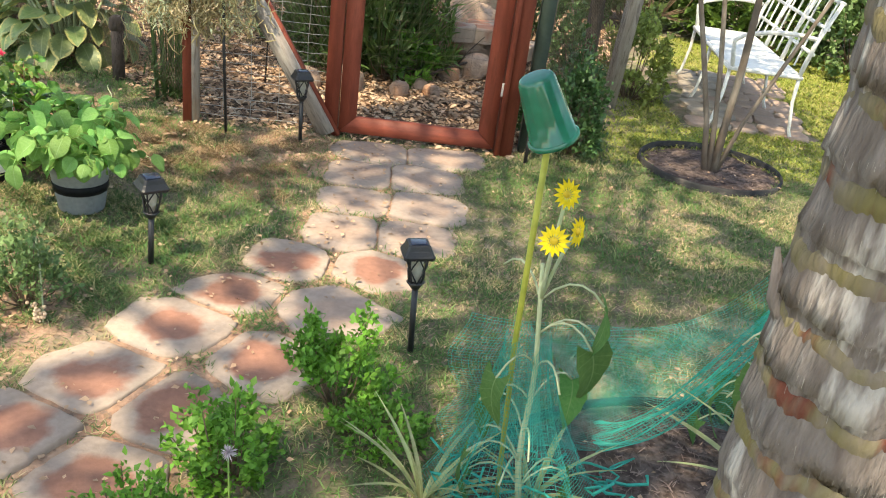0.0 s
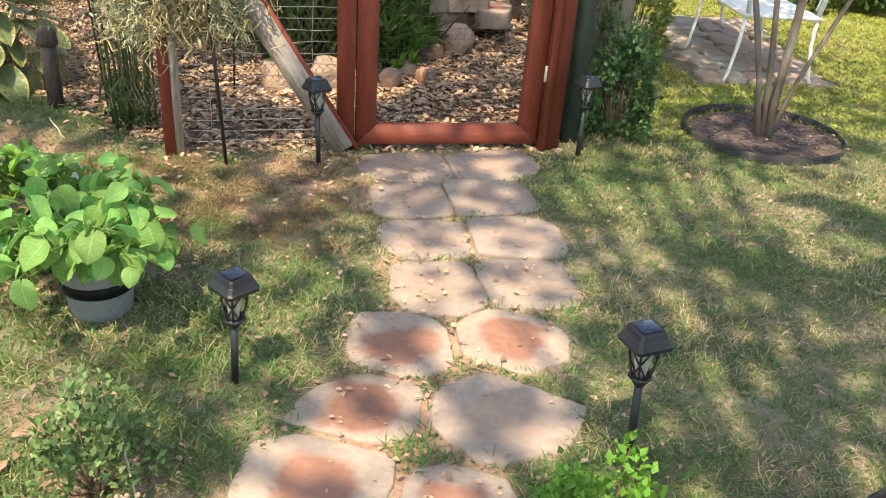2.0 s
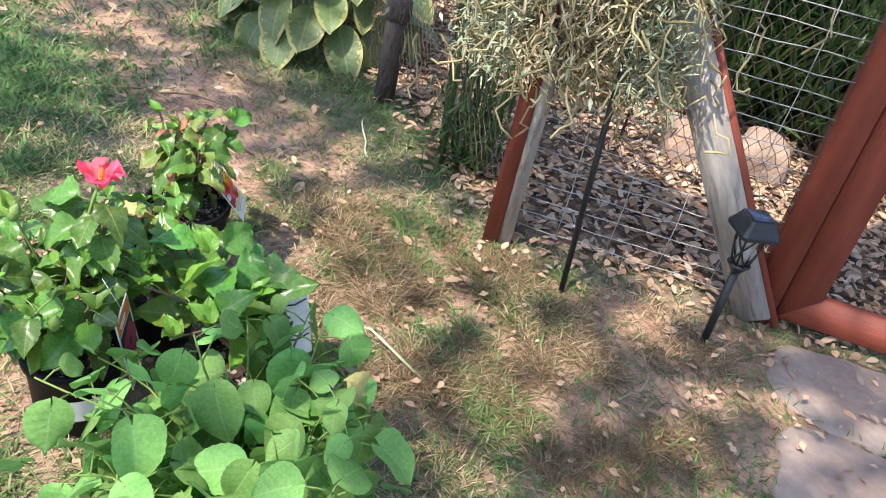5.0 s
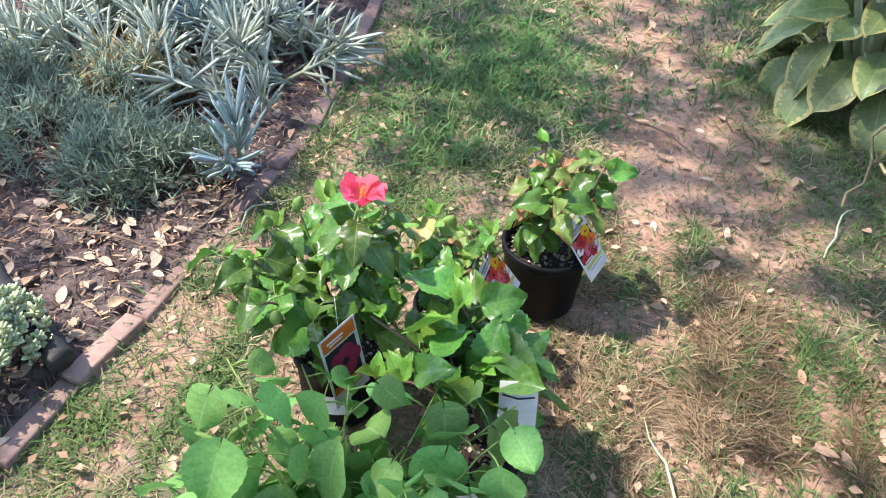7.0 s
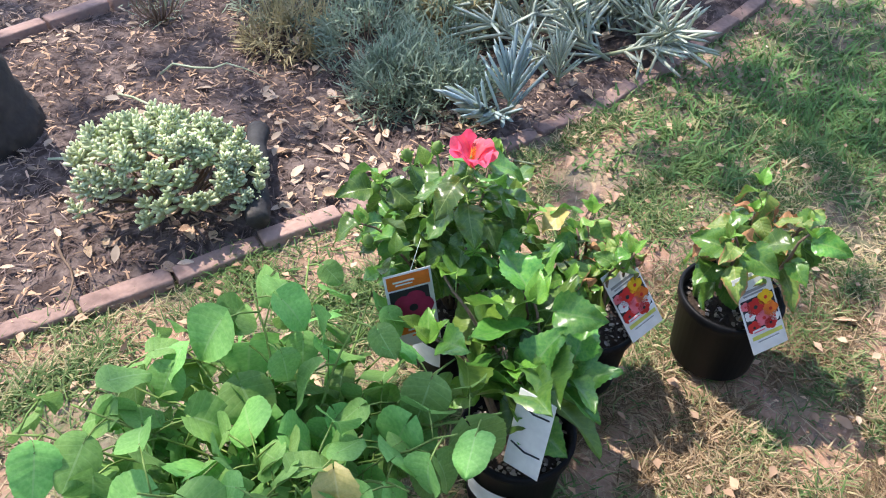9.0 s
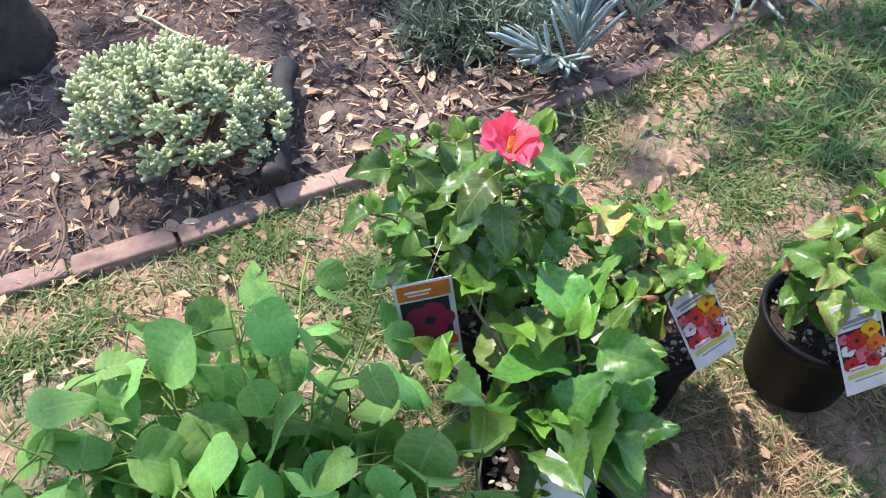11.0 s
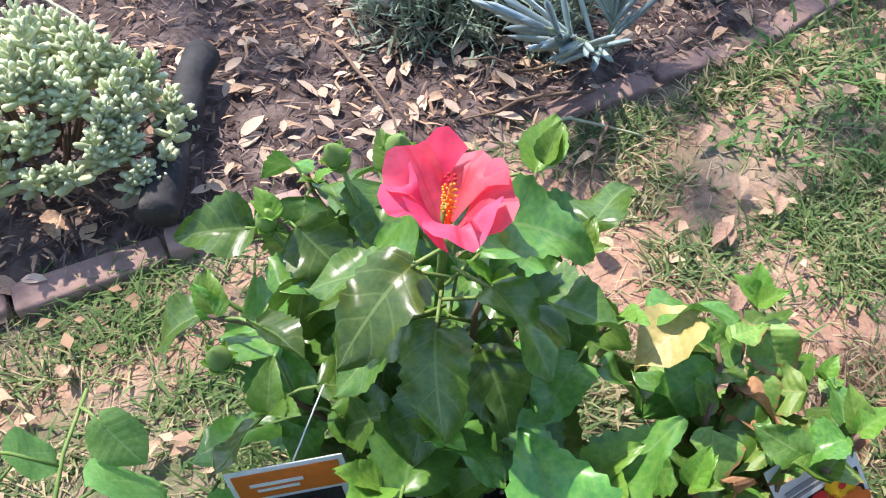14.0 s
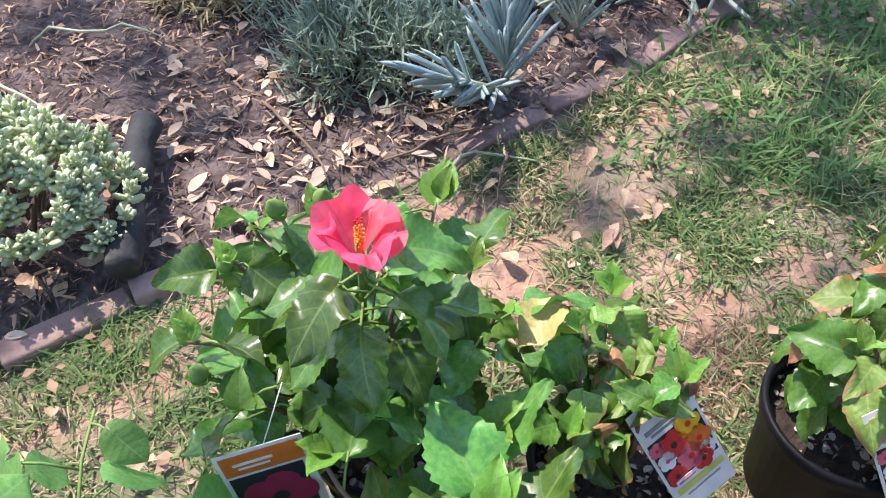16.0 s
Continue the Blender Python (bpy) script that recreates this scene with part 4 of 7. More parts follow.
def plant(parent, base_z, stems, kinds, leaf, reach, top, seed, per=9, petiole=0.03, stem_mat=None, droop=(-35, 25), start=0.35, tips=True, stem_r=0.004, lean=(0, 0), low=0.10, clear=()):
    """Stems that fan out of the pot with a leaf at each node; kinds: (meshes, share). leaf: sizes from and to."""
    rr = random.Random(seed)
    pool = [m for ms, share in kinds for m in ms for _ in range(int(share * 20 / len(ms)))]
    for s in range(stems):
        a = math.tau * (s + rr.uniform(-0.3, 0.3)) / stems
        far_out = reach * rr.uniform(0.35, 0.95) if s else 0.1 * reach
        crest = top if s else 0.82 * top
        tip = Vector((far_out * math.cos(a) + lean[0], far_out * math.sin(a) + lean[1], crest * rr.uniform(0.80, 1.0) - 0.45 * far_out * rr.uniform(0.4, 1.0)))
        root = Vector((0.015 * math.cos(a), 0.015 * math.sin(a), base_z))
        pts = bend(root, tip, 0.03, 7, 0.02, s + seed)
        part("stem", tube(bmesh.new(), pts, [stem_r * (1 - 0.07 * i) for i in range(8)], 6), stem_mat or STEM_WOODY, parent)
        for k in range(per):
            f = start + (1 - start) * (k + rr.random() * 0.6) / per
            i = min(6, int(f * 7))
            p = pts[i].lerp(pts[i + 1], f * 7 - i)
            b = a + 2.4 * k + rr.uniform(-0.4, 0.4)
            el = radians(rr.uniform(*droop) + 25 * (f - 0.6))
            way = Vector((math.cos(b) * math.cos(el), math.sin(b) * math.cos(el), math.sin(el)))
            q = p + (petiole * rr.uniform(0.6, 1.3)) * Vector((math.cos(b), math.sin(b), 0.45))
            size = rr.uniform(*leaf) * (1.0 - 0.25 * max(0, f - 0.75) / 0.25)
            if q.z + way.z * size < low:
                way.z = 0.0
            me = rr.choice(pool)
            mid = q + 0.5 * size * way + parent.matrix_world.translation
            if any((mid - Vector(c)).length < d for c, d in clear):
                continue
            part("leaf", me, None, parent, m=aim(q, way, rr.uniform(-0.75, 0.75), size))
            if petiole > 0.02:
                part("leaf_stalk", tube(bmesh.new(), [p, p.lerp(q, 0.5) + Vector((0, 0, 0.004)), q + way * 0.004], 0.0014, 4), STEM, parent)
        if tips:
            for k in range(3):
                b = rr.uniform(0, math.tau)
                part("leaf", rr.choice(HIB_SMALL), None, parent, m=aim(tip, (math.cos(b) * 0.6, math.sin(b) * 0.6, 0.7), rr.uniform(-0.3, 0.3), leaf[0] * rr.uniform(0.45, 0.8)))


def card(parent, centre, right, up, w, h, design):
    """A printed plastic plant tag, slightly bowed; blossoms and bands as thin raised print."""
    u = Vector(up).normalized()
    r = (Vector(right) - u * u.dot(Vector(right))).normalized()
    turned = Matrix((r, u.cross(r), u)).transposed().to_4x4()
    tag = part("plant_tag", box(bmesh.new(), (w, 0.0012, h), bevel=0.0004), PAPER, parent, "printed plant tag", m=Matrix.Translation(Vector(centre) - parent.matrix_world.translation) @ turned)

    def patch(cx, cz, pw, ph, mat, y=-0.0012, side=-1):
        part("print", box(bmesh.new(), (pw * w, 0.0006, ph * h), Matrix.Translation((cx * w, side * abs(y), cz * h))), mat, tag, smooth=False)

    def blossom(cx, cz, r, mat, eye):
        bm = bmesh.new()
        ring = [bm.verts.new((cx * w + r * w * (0.80 + 0.20 * abs(math.cos(2.5 * a)) ** 0.6) * math.cos(a), -0.0022, cz * h + r * w * (0.80 + 0.20 * abs(math.cos(2.5 * a)) ** 0.6) * math.sin(a))) for a in (math.tau * k / 30 for k in range(30))]
        bm.faces.new(ring)
        part("printed_blossom", bm, mat, tag)
        bm = bmesh.new()
        bm.faces.new([bm.verts.new((cx * w + 0.22 * r * w * math.cos(a), -0.0027, cz * h + 0.22 * r * w * math.sin(a))) for a in (math.tau * k / 10 for k in range(10))])
        part("printed_eye", bm, eye, tag)

    if design == "mixed":
        patch(0, 0.44, 0.86, 0.035, INK_LIME)
        patch(-0.03, 0.29, 0.72, 0.035, INK_GREY)
        patch(-0.05, 0.245, 0.55, 0.02, INK_GREY)
        patch(0, 0.0, 0.90, 0.40, INK_DARK)
        for cx, cz, r, mat, eye in ((0.22, 0.15, 0.22, INK_YELLOW, INK_RED), (-0.10, 0.08, 0.25, INK_RED, INK_DARK), (0.27, -0.01, 0.22, INK_ORANGE, INK_RED), (0.04, -0.09, 0.24, INK_PINK, INK_RED),
                                    (-0.30, 0.0, 0.16, PAPER, INK_PINK), (0.33, -0.12, 0.14, PAPER, INK_RED), (-0.28, -0.16, 0.18, INK_RED, INK_DARK), (0.18, -0.18, 0.18, INK_RED, INK_DARK), (-0.36, 0.13, 0.13, INK_PINK, INK_RED)):
            blossom(cx, cz, r, mat, eye)
        patch(-0.18, -0.22, 0.36, 0.055, PAPER, 0.003)
        patch(-0.18, -0.22, 0.30, 0.012, INK_PINK, 0.0036)
        patch(0.02, -0.30, 0.84, 0.05, INK_LIME)
        patch(0.02, -0.36, 0.60, 0.012, INK_GREY)
    elif design == "single":
        patch(0, 0.39, 0.90, 0.17, INK_ORANGE)
        patch(-0.1, 0.40, 0.45, 0.02, PAPER, 0.002)
        patch(-0.1, 0.36, 0.36, 0.015, PAPER, 0.002)
        patch(-0.02, 0.03, 0.84, 0.50, INK_DARK)
        blossom(0.02, 0.03, 0.44, INK_MAGENTA, INK_DARK)
        patch(0, -0.27, 0.90, 0.10, INK_ORANGE)
        patch(0.05, -0.27, 0.45, 0.02, PAPER, 0.002)
        patch(0.12, -0.36, 0.45, 0.018, INK_ORANGE)
    else:
        for z0 in (0.33, -0.18):
            bm = bmesh.new()
            tube(bm, [(-0.42 * w, -0.001, z0 * h), (0, -0.002, (z0 - 0.05) * h), (0.42 * w, -0.001, (z0 - 0.03) * h)], 0.0016, 5)
            part("print", bm, INK_DARK, tag, "dark curved printed line")
    return tag


# the hibiscus in flower
P2 = thing("hibiscus_in_bloom", "hibiscus with one open red-pink blossom in a black nursery pot", "potted plant", (-1.765, 3.355, 0), group="potted hibiscus")
pot(P2, 0.074, 0.087, 0.17, BLACK_PLASTIC)
plant(P2, 0.145, 11, [(HIB, 0.9), (HIB_SMALL, 0.1)], (0.050, 0.082), 0.205, 0.495, 21, 10, 0.028, None, (-42, 10), 0.32, lean=(0.01, -0.03), clear=(((-1.56, 3.315, 0.31), 0.085),))
part("label_sticker", sticker(0.0795, 0.0840, 0.05, 0.105, -62, -8), PAPER, P2, "white paper label on the pot")
BUD = Matrix.Translation((0.062, 0.018, 0.515))
part("stem", tube(bmesh.new(), bend((0.02, 0.0, 0.38), (0.062, 0.018, 0.535), 0.0, 4), 0.003, 6), STEM, P2)
flower = part("blossom", lathe(bmesh.new(), [(0.0, -0.020), (0.007, -0.016), (0.010, -0.008), (0.006, -0.002), (0.0, -0.001)], 14), STEM, P2, "green calyx of the blossom", m=BUD @ pose(0, 0, 0, -3, 1, 0) @ Matrix.Scale(0.61, 4))


for k in range(15):
    a = 0.7 * k
    p = Vector((0.055 + 0.004 * math.cos(a), 0.016 + 0.004 * math.sin(a), 0.395 + 0.0075 * k))
    q = p + Vector((0.032 * math.cos(a * 3.4), 0.032 * math.sin(a * 3.4), 0.008))
    part("leaf_stalk", tube(bmesh.new(), [p, q], 0.0014, 4), STEM, P2)
    part("leaf", HIB[k % 5], None, P2, m=aim(q, (math.cos(a * 3.4), math.sin(a * 3.4), -0.6 + 0.035 * k), R.uniform(-0.6, 0.6), R.uniform(0.048, 0.070)))


def petal_mesh(k):
    bm = bmesh.new()
    uvl = bm.loops.layers.uv.new("leaf")
    grid, uv = [], {}
    nv, nu = 12, 6
    for j in range(nv + 1):
        v = j / nv
        row = []
        for i in range(-nu, nu + 1):
            u = i / nu
            spread = 1.12 * u * (0.4 + 0.6 * v)
            r = 0.006 + 0.047 * v ** 0.95 + 0.004 * math.sin(5 * u + 2 * k) * v * v - 0.012 * u * u * v * v + 0.007 * max(0, v - 0.75) / 0.25
            cup = 0.068 * v ** 1.05 - (0.014 + 0.008 * math.sin(2.3 * k)) * max(0, v - 0.66) / 0.34 * (1 + 0.6 * math.sin(4 * u + 2 * k))
            z = 0.003 + cup + 0.009 * v * v * math.sin(7 * u + 1.7 * k) + 0.0020 * math.sin(24 * u + 3 * v) * v + 0.003 * u
            vert = bm.verts.new((r * math.sin(spread), r * math.cos(spread), z))
            uv[vert] = (0.5 + 0.5 * u, v)
            row.append(vert)
        grid.append(row)
    for lo, hi in zip(grid, grid[1:]):
        for i in range(2 * nu):
            f = bm.faces.new((lo[i], lo[i + 1], hi[i + 1], hi[i]))
            for loop in f.loops:
                loop[uvl].uv = uv[loop.vert]
    return mesh_of("petal", bm, PETAL)


for k in range(5):
    part("petal", petal_mesh(k), None, flower, m=pose(0, 0, 0.001 * k, 0, 0, 72 * k + 6))
part("stamen", tube(bmesh.new(), bend((0, 0, 0), (0.002, 0.002, 0.066), 0, 5, 0.002, 2), [0.003, 0.003, 0.0028, 0.0026, 0.0022, 0.0016], 8), plain("orange stamen", (0.80, 0.25, 0.03)), flower, "orange stamen column")
bm = bmesh.new()
for k in range(46):
    a, f = 2.4 * k, 0.45 + 0.5 * k / 46
    bmesh.ops.create_icosphere(bm, subdivisions=1, radius=0.0014, matrix=Matrix.Translation((0.006 * math.cos(a), 0.006 * math.sin(a), 0.064 * f)))
part("pollen", bm, plain("yellow pollen", (0.85, 0.42, 0.03)), flower, "yellow pollen beads", kind="stuff")
bm = bmesh.new()
for k in range(5):
    bmesh.ops.create_icosphere(bm, subdivisions=1, radius=0.002, matrix=Matrix.Translation((0.0045 * math.cos(1.26 * k), 0.0045 * math.sin(1.26 * k), 0.071)))
part("stigma", bm, plain("dark red stigma", (0.45, 0.02, 0.02)), flower, "dark red stigma tips", kind="stuff")
for bx, by, bz in ((-0.02, -0.15, 0.385), (0.09, -0.14, 0.36), (-0.05, -0.05, 0.46), (0.02, -0.19, 0.34), (-0.06, -0.10, 0.43)):
    part("stem", tube(bmesh.new(), bend((0.4 * bx, 0.4 * by, 0.7 * bz), (bx, by, bz), 0.0, 4), 0.0022, 5), STEM, P2)
    bud = part("flower_bud", lathe(bmesh.new(), [(0.0, -0.012), (0.006, -0.009), (0.010, 0.0), (0.009, 0.010), (0.004, 0.019), (0.0, 0.022)], 10), STEM, P2, "closed green flower bud", m=pose(bx, by, bz, R.uniform(-30, 10), R.uniform(-20, 20), 0))
    for k in range(6):
        part("sepal", HIB_SMALL[0], None, bud, m=aim((0, 0, -0.006), (0.6 * math.cos(k * 1.05), 0.6 * math.sin(k * 1.05), 0.7), 0, 0.02))
card(P2, (-1.605, 3.302, 0.290), (-0.051, 0.121, 0.003), (-0.021, -0.045, 0.275), 0.078, 0.155, "single")
part("tag_string", tube(bmesh.new(), bend((0.150, -0.06, 0.365), (0.11, -0.05, 0.40), 0.0, 3), 0.0006, 4), PAPER, P2, "thin white tie of the tag")

P1 = thing("large_leaved_hibiscus", "hibiscus with large dark glossy leaves in a black nursery pot", "potted plant", (-1.485, 3.495, 0), group="potted hibiscus")
pot(P1, 0.075, 0.090, 0.17, BLACK_PLASTIC)
plant(P1, 0.15, 9, [(BIG, 0.8), (HIB_SMALL, 0.2)], (0.066, 0.112), 0.14, 0.41, 33, 7, 0.022, None, (0, 48), 0.36, lean=(-0.065, -0.065), clear=(((-1.54, 3.33, 0.33), 0.10), ((-1.36, 3.50, 0.28), 0.07), ((-1.66, 3.67, 0.28), 0.08)))
card(P1, (-1.402, 3.506, 0.272), (0.045, 0.080, 0.0), (-0.03, 0.01, 0.14), 0.060, 0.145, "back")
part("label_sticker", sticker(0.0808, 0.0852, 0.05, 0.10, -60, 5), PAPER, P1, "white paper label on the pot")

P3 = thing("wilting_hibiscus", "small wilting hibiscus with brown-edged leaves in a black pot", "potted plant", (-1.765, 3.608, 0), group="potted hibiscus")
pot(P3, 0.072, 0.087, 0.165, BLACK_PLASTIC)
plant(P3, 0.145, 8, [(HIB, 0.55), (TIRED, 0.33), (BROWN, 0.12)], (0.044, 0.068), 0.10, 0.395, 45, 8, 0.016, None, (-55, 15), 0.30, clear=(((-1.71, 3.68, 0.25), 0.075),))
part("leaf", YELLOW[0], None, P3, "yellowed leaf", m=aim((-0.02, -0.075, 0.385), (0.5, -0.5, -0.15), 0.1, 0.055))
card(P3, (-1.742, 3.672, 0.237), (-0.041, 0.047, 0.016), (-0.031, -0.076, 0.115), 0.072, 0.145, "mixed")

P4 = thing("scorched_hibiscus", "small scorched hibiscus in a black pot with perlite-flecked soil", "potted plant", (-1.862, 3.878, 0), group="potted hibiscus")
pot(P4, 0.082, 0.095, 0.17, BLACK_PLASTIC)
plant(P4, 0.125, 8, [(HIB, 0.45), (TIRED, 0.35), (BROWN, 0.12), (HIB_SMALL, 0.08)], (0.046, 0.074), 0.12, 0.41, 57, 10, 0.016, None, (-55, 15), 0.30, lean=(0.0, 0.03), clear=(((-1.73, 3.91, 0.23), 0.06),))
card(P4, (-1.771, 3.903, 0.219), (-0.028, 0.060, 0.016), (-0.050, -0.070, 0.131), 0.070, 0.155, "mixed")

P0 = thing("heart_leaved_plant", "bushy plant with soft heart-shaped leaves in a grey banded pot", "potted plant", (-1.31, 3.17, 0))
pot(P0, 0.088, 0.118, 0.20, GREY_POT)
part("band", lathe(bmesh.new(), [(0.1015, 0.088), (0.1035, 0.088), (0.109, 0.128), (0.107, 0.128)], 40), BLACK_PLASTIC, P0, "black plastic band")
plant(P0, 0.17, 20, [(HEARTS, 1.0)], (0.048, 0.086), 0.38, 0.505, 77, 8, 0.045, STEM, (-80, -10), 0.22, False, 0.0028, lean=(0.02, -0.03), low=0.03)
plant(P0, 0.17, 14, [(HEARTS, 1.0)], (0.05, 0.085), 0.34, 0.37, 78, 6, 0.05, STEM, (-85, -45), 0.55, False, 0.0026, lean=(0.02, -0.03), low=0.03)
part("leaf", YELLOW[0], None, P0, "yellowed leaf", m=aim((0.10, 0.10, 0.42), (0.5, 0.2, -0.6), 0.2, 0.07))

# ---- shrubs and bedding plants ----


def shrub(name, label, at, rx, ry, h, n, size, mat, seed, stems=7, template=LEAFLET, wide=1.0, ball=0.75, base=0.0, category="shrub", woody=STEM_WOODY, group="", sprigs=0):
    """Stems, sprigs and leaves set along them; the leaves are past counting and share one mesh."""
    rr = np.random.default_rng(seed)
    ob = thing(name, label, category, (at[0], at[1], at[2] if len(at) > 2 else float(ground_z(at[0], at[1]))), group=group)
    tips = []
    m = sprigs or max(14, n // 45)
    a = rr.uniform(0, math.tau, m)
    el = np.arccos(rr.uniform(-0.15, 1.0, m))
    rad = rr.uniform(0.55, 1.0, m) ** ball
    tx, ty, tz = rx * np.sin(el) * np.cos(a) * rad, ry * np.sin(el) * np.sin(a) * rad, base + (h - base) * (0.12 + 0.88 * np.maximum(0, np.cos(el)) * rad)
    bm = bmesh.new()
    at_list, way_list = [], []
    for k in range(m):
        tip = np.array([tx[k], ty[k], tz[k]])
        root = np.array([0.12 * rx * math.cos(a[k]), 0.12 * ry * math.sin(a[k]), 0.0])
        mid = root * 0.4 + tip * 0.6 + np.array([0, 0, -0.08 * h])
        if k < stems * 4:
            tube(bm, [root, root * 0.5 + mid * 0.5, mid, tip], [0.006 * h ** 0.5, 0.005 * h ** 0.5, 0.0035 * h ** 0.5, 0.0015], 4)
        c = n // m
        f = rr.uniform(0.25, 1.05, c) ** 0.7
        p = (1 - f[:, None]) * mid + f[:, None] * tip + rr.normal(0, 0.012 + 0.02 * min(rx, h), (c, 3))
        out = (tip - root) / max(1e-6, np.linalg.norm(tip - root))
        w = 0.6 * out[None] + rr.normal(0, 0.6, (c, 3)) + np.array([0, 0, 0.15])
        at_list.append(p)
        way_list.append(w)
    part("branchwork", bm, woody, ob, kind="stuff")
    P, W = np.concatenate(at_list), np.concatenate(way_list)
    P[:, 2] = np.maximum(P[:, 2], 0.012)
    v, f = scatter(template, P, W, size * rr.uniform(0.6, 1.25, len(P)), wide=wide)
    v[:, 2] = np.maximum(v[:, 2], 0.004)
    part("foliage", soup("foliage", v, f, mat), None, ob, kind="stuff")
    return ob


shrub("box_shrub", "small bright green leafy shrub beside the path", (-0.13, 2.03), 0.20, 0.17, 0.37, 1900, 0.025, BOX_LEAF, 1, ball=1.3, group="path shrubs", sprigs=42)
shrub("box_shrub", "small bright green leafy shrub beside the path", (-0.37, 1.68), 0.17, 0.15, 0.34, 1500, 0.025, BOX_LEAF, 2, ball=1.3, group="path shrubs", sprigs=36)
shrub("box_shrub", "low sprawling green shrub beside the path", (0.02, 1.88), 0.14, 0.14, 0.14, 1000, 0.020, BOX_LEAF, 3, group="path shrubs", sprigs=30)
shrub("box_shrub", "small bright green leafy shrub at the path's end", (-0.52, 1.42), 0.13, 0.12, 0.24, 900, 0.022, BOX_LEAF, 4, group="path shrubs", sprigs=30)
shrub("dusty_shrub", "thin grey-green shrub with a bare pale stem", (-1.20, 2.40), 0.15, 0.14, 0.34, 1500, 0.022, SHRUB_LEAF, 5, sprigs=44)
twig = thing("dried_flower_stalk", "pale dried flower stalk leaning in the grass", "dry stalk", (-1.10, 2.30, 0))
part("stalk", tube(bmesh.new(), bend((0, 0, -0.01), (-0.06, 0.12, 0.24), 0.02, 6, 0.02, 3), 0.003, 5), STEM_PALE, twig)
bm = bmesh.new()
for k in range(26):
    bmesh.ops.create_icosphere(bm, subdivisions=1, radius=R.uniform(0.004, 0.009), matrix=Matrix.Translation((R.gauss(-0.01, 0.012), R.gauss(0.0, 0.012), R.uniform(0.0, 0.07))))
part("seed_head", bm, PALE_DEAD, twig, "pale papery seed head", kind="stuff")
chive = thing("pale_globe_flower", "pale globe-shaped flower head on a thin stem", "flower", (-0.32, 1.44, 0))
part("stem", tube(bmesh.new(), [(0, 0, -0.01), (0.005, 0, 0.14), (0, 0.01, 0.26)], 0.0022, 5), STEM, chive)
d = rng.normal(size=(130, 3))
v, f = scatter(NEEDLE, np.tile([0.0, 0.01, 0.265], (130, 1)), d, 0.022 * rng.uniform(0.7, 1.1, 130))
part("flower_head", soup("flower_head", v, f, foliage("pale lilac florets", (0.62, 0.54, 0.58), (0.50, 0.44, 0.46))), None, chive, kind="stuff")
shrub("gatepost_shrub", "glossy dark-leaved shrub beside the gate", (0.93, 4.66), 0.19, 0.17, 0.62, 2600, 0.036, GLOSSY_SHRUB, 6, sprigs=60)
shrub("low_shrub", "low dark leafy shrub under the fence", (0.78, 4.95), 0.25, 0.25, 0.42, 1500, 0.035, GLOSSY_SHRUB, 8, sprigs=40)
shrub("sunny_shrub", "sunlit yellow-green shrub behind the fence post", (1.58, 6.15), 0.30, 0.28, 0.78, 2600, 0.045, SUNNY_SHRUB, 7, sprigs=60)

# big paddle-leaved plant behind the fence's end
paddle_plant = thing("paddle_leaved_plant", "clump of large grey-green paddle-shaped leaves", "plant", (-2.28, 5.50, 0))
for k in range(95):
    a, f = 2.4 * k, (k + 1) / 95
    r = 0.10 + 0.34 * f ** 0.7
    z = 0.62 - 0.52 * f + R.uniform(-0.05, 0.05)
    el = radians(55 - 95 * f + R.uniform(-12, 12))
    base = Vector((0.75 * r * math.cos(a), 0.75 * r * math.sin(a), max(0.05, z)))
    part("leaf", R.choice(PADDLES), None, paddle_plant, m=aim(base, (math.cos(a) * math.cos(el), math.sin(a) * math.cos(el), math.sin(el)), R.uniform(-0.4, 0.4), R.uniform(0.15, 0.22)))
    if k % 3 == 0:
        part("leaf_stalk", tube(bmesh.new(), [(0.3 * base.x, 0.3 * base.y, -0.02), (0.7 * base.x, 0.7 * base.y, 0.6 * base.z), base], [0.012, 0.009, 0.006], 6), STEM_PALE, paddle_plant)

# reeds behind the fence corner
reeds = thing("reed_clump", "clump of upright dark green jointed reeds", "reeds", (-1.43, 4.84, 0))
for k in range(22):
    a, r = 2.4 * k, 0.022 * math.sqrt(k)
    x, y = r * math.cos(a), r * math.sin(a)
    h = R.uniform(0.55, 1.1)
    lean = R.uniform(0.02, 0.11)
    part("reed", tube(bmesh.new(), [(x, y, -0.01), (x * (1 + lean * 3), y * (1 + lean * 3), 0.5 * h), (x * (1 + lean * 9) + R.uniform(-0.03, 0.03), y * (1 + lean * 9), h)], [0.006, 0.0055, 0.003], 6), STALK, reeds)
n = 420
P = np.stack([rng.normal(0, 0.07, n), rng.normal(-0.02, 0.07, n), rng.uniform(0.01, 0.22, n)], 1)
v, f = scatter(NEEDLE, P, rng.normal(0, 0.5, (n, 3)) + np.array([0, 0, 0.4]), 0.07 * rng.uniform(0.5, 1.3, n))
part("foliage", soup("foliage", v, f, STRAP_LEAF), None, reeds, kind="stuff")

